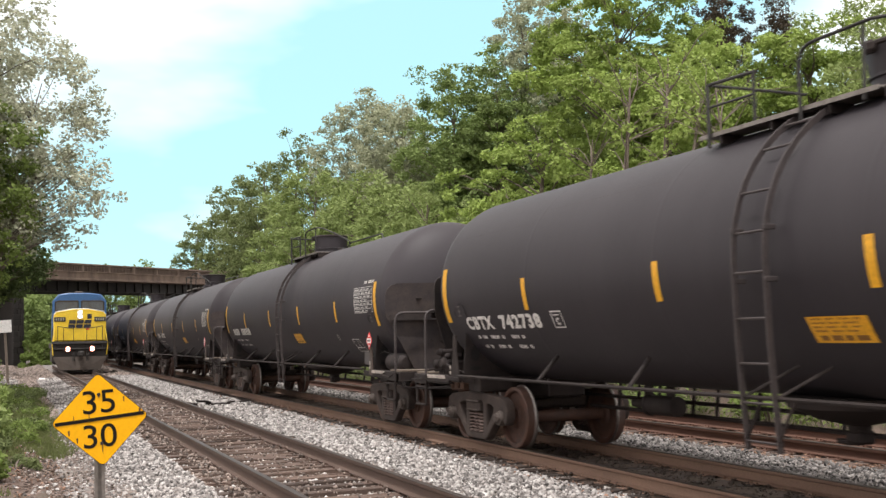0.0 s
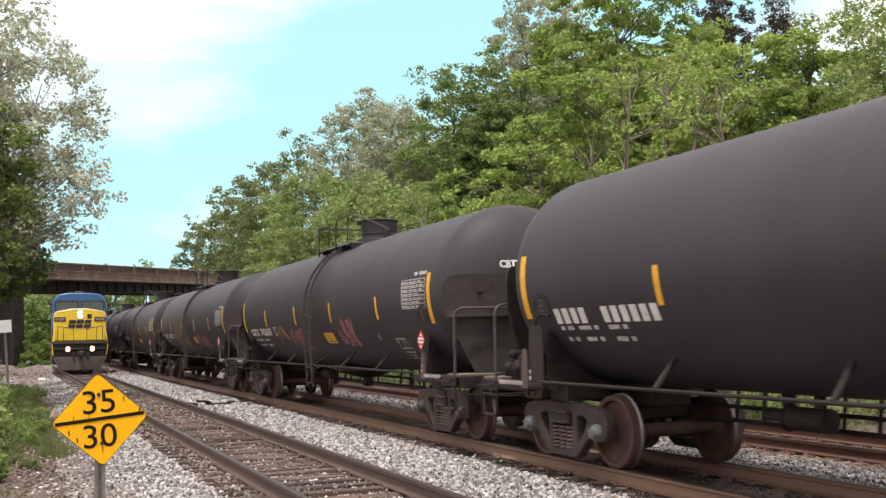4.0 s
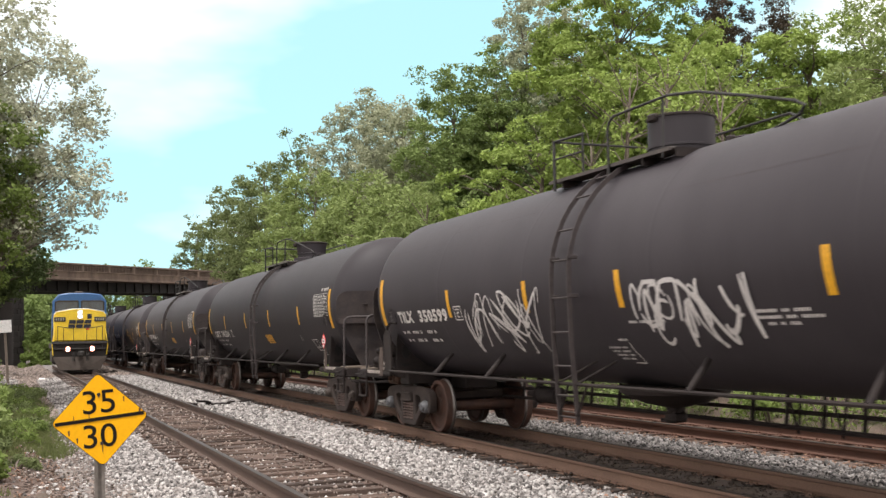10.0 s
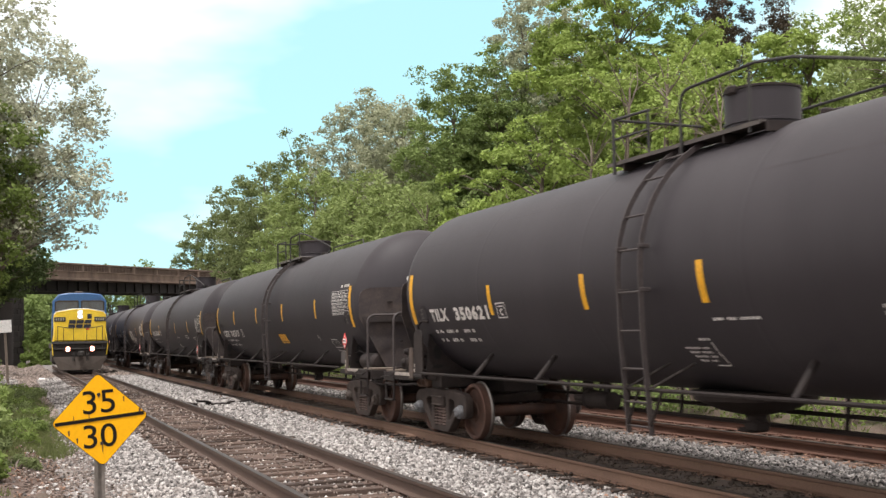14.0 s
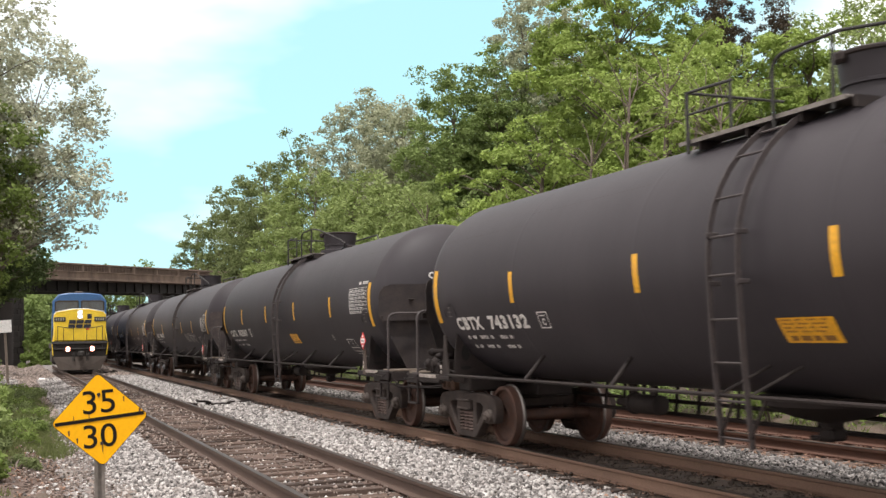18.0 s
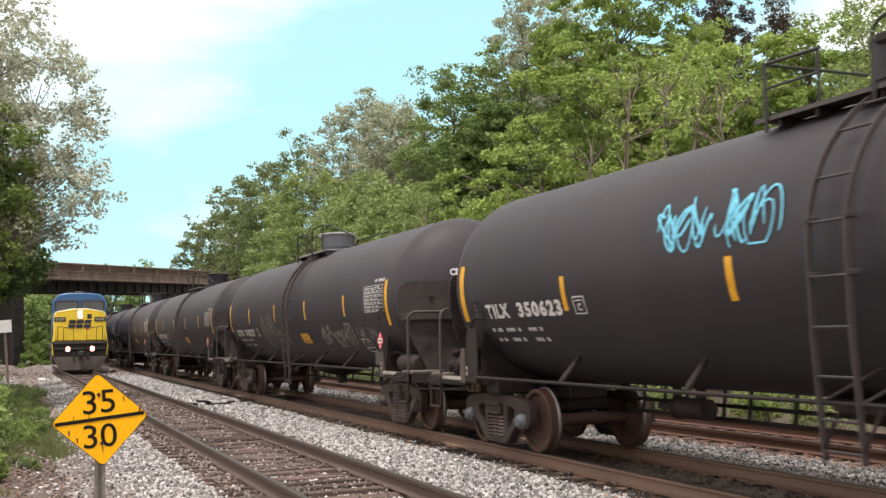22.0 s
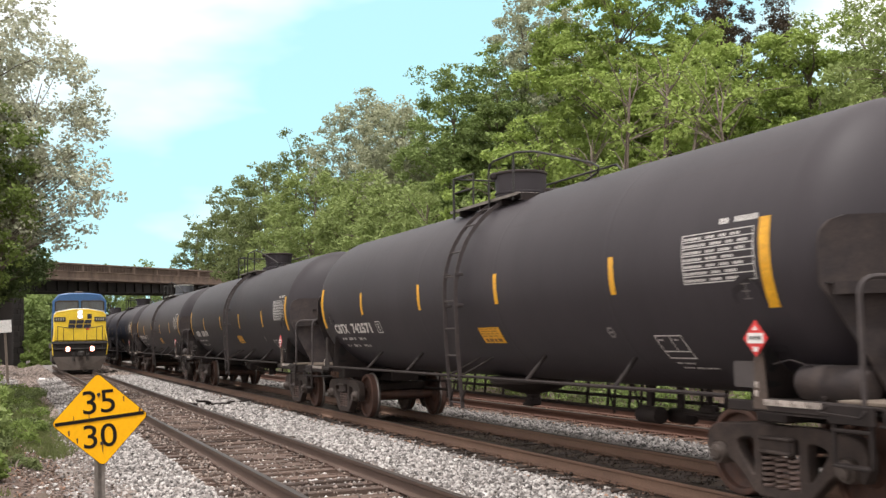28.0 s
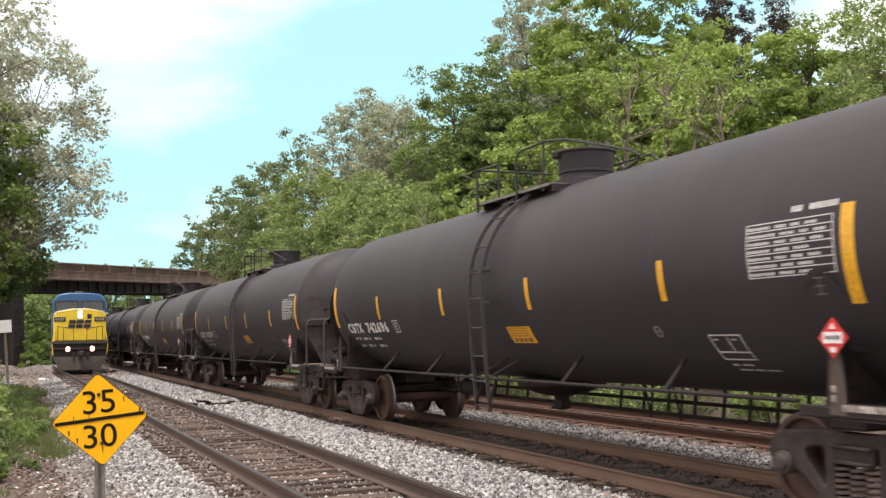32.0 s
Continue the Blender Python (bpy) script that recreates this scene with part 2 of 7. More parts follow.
# ---- mesh tools ----
class Build:
    """Collects solids, and becomes one mesh."""

    def __init__(self):
        self.v, self.f = [], []

    def add(self, verts, faces, m=None):
        k = len(self.v)
        self.v += [tuple(m @ Vector(p)) if m else tuple(p) for p in verts]
        self.f += [tuple(i + k for i in f) for f in faces]
        return self

    def box(self, c, s, m=None, b=0.0):
        """A box with centre c and size s, its edges cut off by b."""
        hx, hy, hz = s[0] / 2, s[1] / 2, s[2] / 2
        b = min(b, hx * 0.8, hy * 0.8, hz * 0.8)
        t = Matrix.Translation(c) if m is None else m @ Matrix.Translation(c)
        if b <= 0:
            vs = [(x, y, z) for x in (-hx, hx) for y in (-hy, hy) for z in (-hz, hz)]
            return self.add(vs, [(0, 1, 3, 2), (4, 6, 7, 5), (0, 4, 5, 1), (2, 3, 7, 6), (0, 2, 6, 4), (1, 5, 7, 3)], t)
        vs, key = [], {}
        for sx in (-1, 1):
            for sy in (-1, 1):
                for sz in (-1, 1):
                    for a in range(3):
                        e = [hx - b, hy - b, hz - b]
                        e[a] += b
                        key[sx, sy, sz, a] = len(vs)
                        vs.append((sx * e[0], sy * e[1], sz * e[2]))
        fs = []
        for a in range(3):
            o = [i for i in range(3) if i != a]
            for s1 in (-1, 1):
                ring = []
                for p, q in ((-1, -1), (1, -1), (1, 1), (-1, 1)):
                    k3 = [0, 0, 0]
                    k3[a], k3[o[0]], k3[o[1]] = s1, p, q
                    ring.append(key[(*k3, a)])
                fs.append(tuple(ring))
            for p in (-1, 1):
                for q in (-1, 1):
                    k1, k2 = [0, 0, 0], [0, 0, 0]
                    k1[a], k1[o[0]], k1[o[1]] = -1, p, q
                    k2[a], k2[o[0]], k2[o[1]] = 1, p, q
                    fs.append((key[(*k1, o[0])], key[(*k2, o[0])], key[(*k2, o[1])], key[(*k1, o[1])]))
        for sx in (-1, 1):
            for sy in (-1, 1):
                for sz in (-1, 1):
                    fs.append(tuple(key[sx, sy, sz, a] for a in range(3)))
        return self.add(vs, fs, t)

    def tube(self, pts, r, n=8, caps=True):
        """A round bar along points; r may be a list."""
        pts = [Vector(p) for p in pts]
        rs = r if isinstance(r, (list, tuple)) else [r] * len(pts)
        vs, fs, side = [], [], None
        for i, p in enumerate(pts):
            d = (pts[min(i + 1, len(pts) - 1)] - pts[max(i - 1, 0)]).normalized()
            if side is None:
                side = d.orthogonal().normalized()
            side = (side - d * side.dot(d)).normalized()
            up = d.cross(side)
            for k in range(n):
                a = 2 * math.pi * k / n
                vs.append(p + rs[i] * (math.cos(a) * side + math.sin(a) * up))
        for i in range(len(pts) - 1):
            for k in range(n):
                fs.append((i * n + k, i * n + (k + 1) % n, (i + 1) * n + (k + 1) % n, (i + 1) * n + k))
        if caps:
            fs += [tuple(range(n))[::-1], tuple((len(pts) - 1) * n + k for k in range(n))]
        return self.add(vs, fs)

    def spin(self, profile, n=32, m=None, axis="y"):
        """A solid of revolution; profile: (place along the axis, radius)."""
        vs, fs = [], []
        for a, r in profile:
            for k in range(n):
                t = 2 * math.pi * k / n
                c, s = r * math.cos(t), r * math.sin(t)
                vs.append((c, a, s) if axis == "y" else (a, c, s) if axis == "x" else (c, s, a))
        for i in range(len(profile) - 1):
            for k in range(n):
                fs.append((i * n + k, i * n + (k + 1) % n, (i + 1) * n + (k + 1) % n, (i + 1) * n + k))
        fs += [tuple(range(n))[::-1], tuple((len(profile) - 1) * n + k for k in range(n))]
        return self.add(vs, fs, m)

    def slab(self, outline, lo, hi, axis="x", m=None, b=0.0):
        """A flat plate: outline in the two other axes, from lo to hi along axis; its rim cut off by b."""
        n = len(outline)
        if b:
            cu, cv = sum(p[0] for p in outline) / n, sum(p[1] for p in outline) / n
            inner = [(p[0] + b * (1 if cu > p[0] else -1), p[1] + b * (1 if cv > p[1] else -1)) for p in outline]
            layers = [(lo, inner), (lo + b, outline), (hi - b, outline), (hi, inner)]
        else:
            layers = [(lo, outline), (hi, outline)]
        vs, fs = [], []
        for a, ring in layers:
            for u, w in ring:
                vs.append((a, u, w) if axis == "x" else (u, a, w) if axis == "y" else (u, w, a))
        for i in range(len(layers) - 1):
            for k in range(n):
                fs.append((i * n + k, i * n + (k + 1) % n, (i + 1) * n + (k + 1) % n, (i + 1) * n + k))
        fs += [tuple(range(n))[::-1], tuple((len(layers) - 1) * n + k for k in range(n))]
        return self.add(vs, fs, m)

    def mesh(self, name, mat=None, smooth=35, mend=True):
        me = bpy.data.meshes.new(name)
        me.from_pydata(self.v, [], self.f)
        if mend:
            bm = bmesh.new()
            bm.from_mesh(me)
            bmesh.ops.recalc_face_normals(bm, faces=bm.faces)
            bm.to_mesh(me)
            bm.free()
        if smooth:
            me.polygons.foreach_set("use_smooth", [True] * len(me.polygons))
            me.set_sharp_from_angle(angle=radians(smooth))
        if mat:
            me.materials.append(mat)
        return me


PRINTED = {"worn_number", "graffiti", "stencil_print", "pad_stencil", "data_panel", "inspection_box", "shield_stencil", "end_stencil", "notice_print", "class_box", "number_bars", "panel_mark"}


def part(name, shape, mat, parent, label="", at=None, smooth=35):
    """One mesh object under a thing or a part."""
    me = shape if isinstance(shape, bpy.types.Mesh) else shape.mesh(name, mat, smooth)
    ob = new(name, me)
    ob.parent = parent
    if at is not None:
        ob.matrix_basis = at
    if label:
        ob["label"] = label
    if name in PRINTED:
        ob["kind"] = "stuff"
    return ob


def thing(name, label, category, group="", kind="", at=None, data=None):
    ob = tagged(new(name, data), label, category, group, kind)
    if at is not None:
        ob.matrix_basis = at
    return ob


def stuff_mesh(name, verts, faces, mat, smooth=False):
    """A big mesh from arrays: verts (n, 3), faces (m, k)."""
    me = bpy.data.meshes.new(name)
    k = faces.shape[1]
    me.vertices.add(len(verts))
    me.vertices.foreach_set("co", np.asarray(verts, np.float32).ravel())
    me.loops.add(faces.size)
    me.loops.foreach_set("vertex_index", np.asarray(faces, np.int32).ravel())
    me.polygons.add(len(faces))
    me.polygons.foreach_set("loop_start", np.arange(0, faces.size, k, dtype=np.int32))
    if smooth:
        me.polygons.foreach_set("use_smooth", np.ones(len(faces), bool))
    me.update(calc_edges=True)
    me.validate()
    me.materials.append(mat)
    return me


# ---- ground and tracks ----
def ground_material():
    m = bpy.data.materials.new("grass_and_soil")
    m.use_nodes = True
    n, l = m.node_tree.nodes, m.node_tree.links
    b = n["Principled BSDF"]
    b.inputs["Roughness"].default_value = 0.95
    tc = n.new("ShaderNodeTexCoord")
    big = n.new("ShaderNodeTexNoise")
    big.inputs["Scale"].default_value, big.inputs["Detail"].default_value, big.inputs["Roughness"].default_value = 0.7, 8.0, 0.7
    fine = n.new("ShaderNodeTexNoise")
    fine.inputs["Scale"].default_value, fine.inputs["Detail"].default_value = 14.0, 6.0
    for t in (big, fine):
        l.new(tc.outputs["Object"], t.inputs["Vector"])
    ramp = n.new("ShaderNodeValToRGB")
    e = ramp.color_ramp.elements
    e[0].position, e[0].color = 0.42, (0.112, 0.076, 0.061, 1)
    e[1].position, e[1].color = 0.72, (0.07, 0.088, 0.032, 1)
    mid = e.new(0.55)
    mid.color = (0.10, 0.075, 0.055, 1)
    l.new(big.outputs["Fac"], ramp.inputs["Fac"])
    hsv = n.new("ShaderNodeHueSaturation")
    rng = n.new("ShaderNodeMapRange")
    rng.inputs["To Min"].default_value, rng.inputs["To Max"].default_value = 0.4, 1.6
    l.new(fine.outputs["Fac"], rng.inputs["Value"])
    l.new(rng.outputs["Result"], hsv.inputs["Value"])
    l.new(ramp.outputs["Color"], hsv.inputs["Color"])
    l.new(hsv.outputs["Color"], b.inputs["Base Color"])
    bp = n.new("ShaderNodeBump")
    bp.inputs["Strength"].default_value, bp.inputs["Distance"].default_value = 0.8, 0.05
    l.new(fine.outputs["Fac"], bp.inputs["Height"])
    l.new(bp.outputs["Normal"], b.inputs["Normal"])
    return m


def ballast_material():
    """Crushed stone: cells with their own grey, dark between them; oily brown along the middle of the busy track."""
    m = bpy.data.materials.new("crushed_stone_bed")
    m.use_nodes = True
    n, l = m.node_tree.nodes, m.node_tree.links
    b = n["Principled BSDF"]
    b.inputs["Roughness"].default_value = 0.9
    tc = n.new("ShaderNodeTexCoord")
    vo = n.new("ShaderNodeTexVoronoi")
    vo.inputs["Scale"].default_value = 19.0
    l.new(tc.outputs["Object"], vo.inputs["Vector"])
    ramp = n.new("ShaderNodeValToRGB")
    e = ramp.color_ramp.elements
    e[0].position, e[0].color = 0.0, (0.13, 0.112, 0.10, 1)
    e[1].position, e[1].color = 1.0, (0.31, 0.288, 0.274, 1)
    sep = n.new("ShaderNodeSeparateColor")
    l.new(vo.outputs["Color"], sep.inputs["Color"])
    l.new(sep.outputs[0], ramp.inputs["Fac"])
    big = n.new("ShaderNodeTexNoise")
    big.inputs["Scale"].default_value, big.inputs["Detail"].default_value = 0.8, 5.0
    l.new(tc.outputs["Object"], big.inputs["Vector"])
    dirt = n.new("ShaderNodeMapRange")
    dirt.inputs["From Min"].default_value, dirt.inputs["From Max"].default_value = 0.45, 0.75
    dirt.inputs["To Max"].default_value = 0.7
    l.new(big.outputs["Fac"], dirt.inputs["Value"])
    mix = n.new("ShaderNodeMixRGB")
    mix.inputs["Color2"].default_value = (0.15, 0.105, 0.075, 1)
    l.new(dirt.outputs["Result"], mix.inputs["Fac"])
    l.new(ramp.outputs["Color"], mix.inputs["Color1"])
    l.new(mix.outputs["Color"], b.inputs["Base Color"])
    bp = n.new("ShaderNodeBump")
    bp.invert = True
    bp.inputs["Strength"].default_value, bp.inputs["Distance"].default_value = 1.0, 0.03
    l.new(vo.outputs["Distance"], bp.inputs["Height"])
    l.new(bp.outputs["Normal"], b.inputs["Normal"])
    return m


GRASS_SOIL, BALLAST = ground_material(), ballast_material()
BED = [(0.2, -0.46), (0.9, -0.38), (1.5, -0.29), (2.0, -0.22), (2.3, -0.20), (2.45, -0.25), (4.95, -0.25), (5.1, -0.195), (6.4, -0.19), (6.6, -0.225), (9.0, -0.225),
       (9.2, -0.19), (10.6, -0.19), (10.75, -0.225), (13.25, -0.225), (13.5, -0.22), (14.0, -0.30), (14.9, -0.55)]


def bed_height(x):
    return np.interp(x, [p[0] for p in BED], [p[1] for p in BED])


def ground_height(x, y):
    h = np.interp(x, [-40, -8, -2, 0.6, 1.2, 14, 15, 19, 26, 60], [2.5, 1.2, 0.0, -0.36, -0.5, -0.62, -0.5, -0.2, 1.0, 6.0])
    return h + 0.10 * np.sin(x * 1.3 + y * 0.7) * np.sin(y * 0.9 - x * 0.4) * (np.abs(x - 7) > 6.5)


def make_ground():
    xs = np.array([-3000, -600, -150, -60, -30, -20, -14, -10, -7, -5, -4, -3, -2, -1, -0.4, 0, 0.3, 0.6, 0.9, 1.3, 14, 14.5, 15, 16, 17, 18, 20, 22, 25, 29, 35, 60, 150, 600, 3000], float)
    ys = np.concatenate([[-3000, -800, -250, -100], np.arange(-60, 60, 1.2), np.arange(60, 200, 4.0), [250, 400, 900, 3000]])
    gx, gy = np.meshgrid(xs, ys, indexing="ij")
    gz = ground_height(gx, gy)
    v = np.stack([gx, gy, gz], -1).reshape(-1, 3)
    a, c = len(xs), len(ys)
    i = (np.arange(a - 1)[:, None] * c + np.arange(c - 1)).ravel()
    f = np.stack([i, i + c, i + c + 1, i + 1], 1)
    thing("ground", "grassy soil on both sides of the railway line", "ground", kind="structure", data=stuff_mesh("ground", v, f, GRASS_SOIL, True))
    bx, by = np.array([p[0] for p in BED]), np.concatenate([[-60.0], np.arange(-10, 60, 0.8), np.arange(60, 260, 5.0)])
    gx, gy = np.meshgrid(bx, by, indexing="ij")
    gz = bed_height(gx) + 0.012 * np.sin(gx * 5 + gy * 3)
    v = np.stack([gx, gy, gz], -1).reshape(-1, 3)
    a, c = len(bx), len(by)
    i = (np.arange(a - 1)[:, None] * c + np.arange(c - 1)).ravel()
    f = np.stack([i, i + c, i + c + 1, i + 1], 1)
    # skirts close the bed down into the soil
    low = v.copy()
    low[:, 2] -= 0.5
    k = len(v)
    v = np.concatenate([v, low])
    e1, e2 = np.arange(c - 1), (a - 1) * c + np.arange(c - 1)
    f = np.concatenate([f, np.stack([e1, e1 + 1, e1 + 1 + k, e1 + k], 1), np.stack([e2, e2 + k, e2 + 1 + k, e2 + 1], 1)])
    return thing("ballast_bed", "bed of light grey crushed stone under three tracks", "ballast", kind="structure", data=stuff_mesh("ballast_bed", v, f, BALLAST, True))


def rail_shape(end):
    foot = [(-0.076, -0.186), (0.076, -0.186), (0.076, -0.174), (0.02, -0.155), (0.011, -0.13), (0.011, -0.06), (0.035, -0.045), (0.037, -0.012), (-0.037, -0.012), (-0.035, -0.045), (-0.011, -0.06), (-0.011, -0.13), (-0.02, -0.155), (-0.076, -0.174)]
    return Build().slab(foot, -55, end, "y")


def make_track(name, x, label, web, first, count, plates, end=260, wood=TIE_WOOD):
    track = thing(name, label, "railway track", kind="structure", at=pose(x, 0, 0))
    rail = rail_shape(end).mesh("rail", web)
    head = Build().slab([(-0.037, -0.012), (0.037, -0.012), (0.036, -0.004), (0.028, 0), (-0.028, 0), (-0.036, -0.004)], -55, end, "y").mesh("running_surface", RAIL_HEAD)
    for s in (-0.7525, 0.7525):
        r = part("rail", rail, None, track, at=pose(s, 0, 0))
        part("running_surface", head, None, r, "worn bright rail head")
    ties = []
    for k in range(4):
        rnd = random.Random(k)
        b = Build().box((0, 0, -0.275), (2.6, 0.225, 0.18), b=0.012)
        for c in range(3):
            # splits along the grain
            x, y = rnd.uniform(-0.9, 0.9), rnd.uniform(-0.08, 0.08)
            b.box((x, y, -0.186), (rnd.uniform(0.4, 1.1), rnd.uniform(0.02, 0.05), 0.012), pose(0, 0, 0, 0, 0, rnd.uniform(-1, 1)), 0.004)
        b.v = [(p[0] + rnd.uniform(-0.02, 0.02), p[1] + rnd.uniform(-0.012, 0.012), p[2] + rnd.uniform(-0.009, 0.009)) for p in b.v]
        ties.append(b.mesh("tie", wood))
    b = Build()
    for s in (-0.7525, 0.7525):
        b.box((s, 0, -0.183), (0.34, 0.19, 0.014), b=0.004)
        for sx in (-0.10, 0.10, 0.135):
            for sy in (-0.05, 0.05):
                b.box((s + sx, sy, -0.168), (0.028, 0.026, 0.045), b=0.006)
    plate = b.mesh("tie_plate", web)
    rnd = random.Random(name)
    for i in range(count):
        t = part("tie", ties[rnd.randrange(4)], None, track, at=pose(rnd.uniform(-0.05, 0.05), first + i * 0.508 + rnd.uniform(-0.02, 0.02), rnd.uniform(-0.022, 0.006), rnd.uniform(-1.5, 1.5), rnd.uniform(-0.4, 0.4), rnd.uniform(-1.6, 1.6)))
        if 30 <= i < plates + 30:
            part("tie_plate", plate, None, t, "rusty tie plates with spikes")
    return track


def stones(name, zones, mat, seed, label, level=None):
    """Loose crushed stone on the bed. zones: x0, x1, y0, y1, stones a square metre, size."""
    rng = np.random.default_rng(seed)
    cube = np.array([(x, y, z) for x in (-1, 1) for y in (-1, 1) for z in (-1, 1)], float)
    quads = np.array([(0, 1, 3, 2), (4, 6, 7, 5), (0, 4, 5, 1), (2, 3, 7, 6), (0, 2, 6, 4), (1, 5, 7, 3)])
    vs, fs, k = [], [], 0
    for x0, x1, y0, y1, dens, size in zones:
        n = int((x1 - x0) * (y1 - y0) * dens * 1.25)
        x, y = rng.uniform(x0, x1, n), rng.uniform(y0, y1, n)
        z = np.where(x < 1.0, np.maximum(bed_height(x), ground_height(x, y)), bed_height(x)) + rng.uniform(-0.012, 0.022, n)
        if level is not None:
            z = level + rng.uniform(-0.004, 0.012, n)
        s = size * rng.uniform(0.4, 1.15, (n, 1, 1)) * rng.uniform(0.45, 1.35, (n, 1, 3)) / 2
        p = cube[None] * s * rng.uniform(0.55, 1.0, (n, 8, 1)) + rng.normal(0, size * 0.06, (n, 8, 3))
        a, b, c = rng.uniform(0, 6.283, (3, n))
        ca, sa, cb, sb, cc, sc = np.cos(a), np.sin(a), np.cos(b * 0.25), np.sin(b * 0.25), np.cos(c * 0.25), np.sin(c * 0.25)
        rz = np.stack([ca, -sa, 0 * a, sa, ca, 0 * a, 0 * a, 0 * a, 1 + 0 * a], -1).reshape(n, 3, 3)
        rx = np.stack([1 + 0 * a, 0 * a, 0 * a, 0 * a, cb, -sb, 0 * a, sb, cb], -1).reshape(n, 3, 3)
        ry = np.stack([cc, 0 * a, sc, 0 * a, 1 + 0 * a, 0 * a, -sc, 0 * a, cc], -1).reshape(n, 3, 3)
        p = np.einsum("nij,nkj->nki", rz @ rx @ ry, p) + np.stack([x, y, z], -1)[:, None]
        vs.append(p.reshape(-1, 3))
        fs.append((quads[None] + (np.arange(n) * 8)[:, None, None] + k).reshape(-1, 4))
        k += n * 8
    return thing(name, label, "gravel", kind="stuff", data=stuff_mesh(name, np.concatenate(vs), np.concatenate(fs), mat))


make_ground()


# ---- tank cars ----
# A car's own space: y along the track, x across, z = 0 on the rails, its middle at y = 0.
AXIS_Z, RADIUS, SHELL, HEAD = 2.44, 1.44, 7.62, 0.74
# the tank and its guard reach less far at the leading end
SHORT = 0.19
TRUCK_Y, AXLE_Y, WHEEL_R = 6.93, 0.889, 0.457


def on_tank(y, z, out=0.004):
    """The point of the tank's near side at height z."""
    a = math.asin(max(-1, min(1, (z - AXIS_Z) / RADIUS)))
    return (-(RADIUS + out) * math.cos(a), y, AXIS_Z + (RADIUS + out) * math.sin(a))


def tank_patch(b, y0, y1, z0, z1, out=0.004, n=5):
    """A thin painted patch that hugs the tank."""
    vs, fs = [], []
    for i in range(n + 1):
        z = z0 + (z1 - z0) * i / n
        vs += [on_tank(y0, z, out), on_tank(y1, z, out)]
    for i in range(n):
        fs.append((2 * i, 2 * i + 1, 2 * i + 3, 2 * i + 2))
    b.add(vs, fs)
    return b


def tank_shell():
    prof = []
    for k in range(11):
        a = math.pi / 2 * k / 10
        prof.append((-SHELL - HEAD * math.cos(a), max(RADIUS * math.sin(a), 0.03)))
    prof.insert(-1, (-SHELL - 0.015, RADIUS * 0.999))
    prof += [(-SHELL + 0.06, RADIUS), (-SHELL + 0.14, RADIUS)]
    for y in (-4.53, -1.5, 1.52, 4.55):
        # a low welded seam, with plain rings close by so that the plates between stay even
        prof += [(y + d, RADIUS + h) for d, h in ((-0.10, 0), (-0.06, 0), (-0.025, 0), (0, 0.003), (0.025, 0), (0.06, 0), (0.10, 0))]
    prof += [(-y - SHORT, r) for y, r in prof[:14]][::-1]
    return Build().spin(prof, 64, pose(0, 0, AXIS_Z))


def head_shield(s):
    """The half-height plate that guards the tank's end; s: which end."""
    outline = [(-1.30, 2.66), (-1.40, 2.62), (-1.455, 2.54), (-1.47, 2.44), (-1.47, 2.08), (-1.40, 1.92), (-1.0, 1.04), (-0.96, 0.98)]
    b, rows = Build(), []
    heights = (0.98, 1.04, 1.4, 1.92, 2.08, 2.44, 2.54, 2.62, 2.66)
    for z in heights:
        w = np.interp(z, [p[1] for p in outline[::-1]], [-p[0] for p in outline[::-1]])
        rows.append([(w * u * (1 if s < 0 else 0.95), z) for u in np.linspace(-1, 1, 13)])
    vs, fs = [], []
    for off in (0.0, 0.025):
        for r in rows:
            vs += [(x, s * (7.72 - (SHORT if s > 0 else 0) + 0.76 * math.sqrt(1 - (x / 1.58) ** 2) + off), z) for x, z in r]
    n = 9 * 13
    for k in range(8):
        for i in range(12):
            a = k * 13 + i
            fs += [(a, a + 1, a + 14, a + 13), (a + n, a + 13 + n, a + 14 + n, a + 1 + n)]
    for k in range(8):
        for a, c in ((k * 13, (k + 1) * 13), (k * 13 + 12, (k + 1) * 13 + 12)):
            fs.append((a, c, c + n, a + n))
    for i in range(12):
        fs += [(i, i + 1, i + 1 + n, i + n), (8 * 13 + i, 8 * 13 + i + n, 8 * 13 + i + 1 + n, 8 * 13 + i + 1)]
    return b.add(vs, fs)


def wheelset_mesh():
    half = [(1.02, 0.07), (0.88, 0.075), (0.86, 0.11), (0.835, 0.115), (0.83, 0.16), (0.80, 0.17), (0.775, 0.24), (0.765, 0.34), (0.775, 0.375), (0.825, 0.39), (0.83, 0.40),
            (0.83, 0.442), (0.822, 0.452), (0.72, 0.457), (0.703, 0.465), (0.695, 0.482), (0.675, 0.484), (0.662, 0.465), (0.66, 0.40), (0.70, 0.37), (0.715, 0.3), (0.71, 0.2), (0.66, 0.15), (0.65, 0.1), (0.60, 0.09)]
    prof = [(-a, r) for a, r in half] + half[::-1]
    b = Build().spin(prof, 28, axis="x")
    me = b.mesh("wheelset", WHEEL_STEEL, 40)
    me.materials.append(TREAD)
    for p in me.polygons:
        c = p.center
        if math.hypot(c.y, c.z) > 0.452 and 0.66 < abs(c.x) and len(p.vertices) == 4:
            p.material_index = 1
    return me


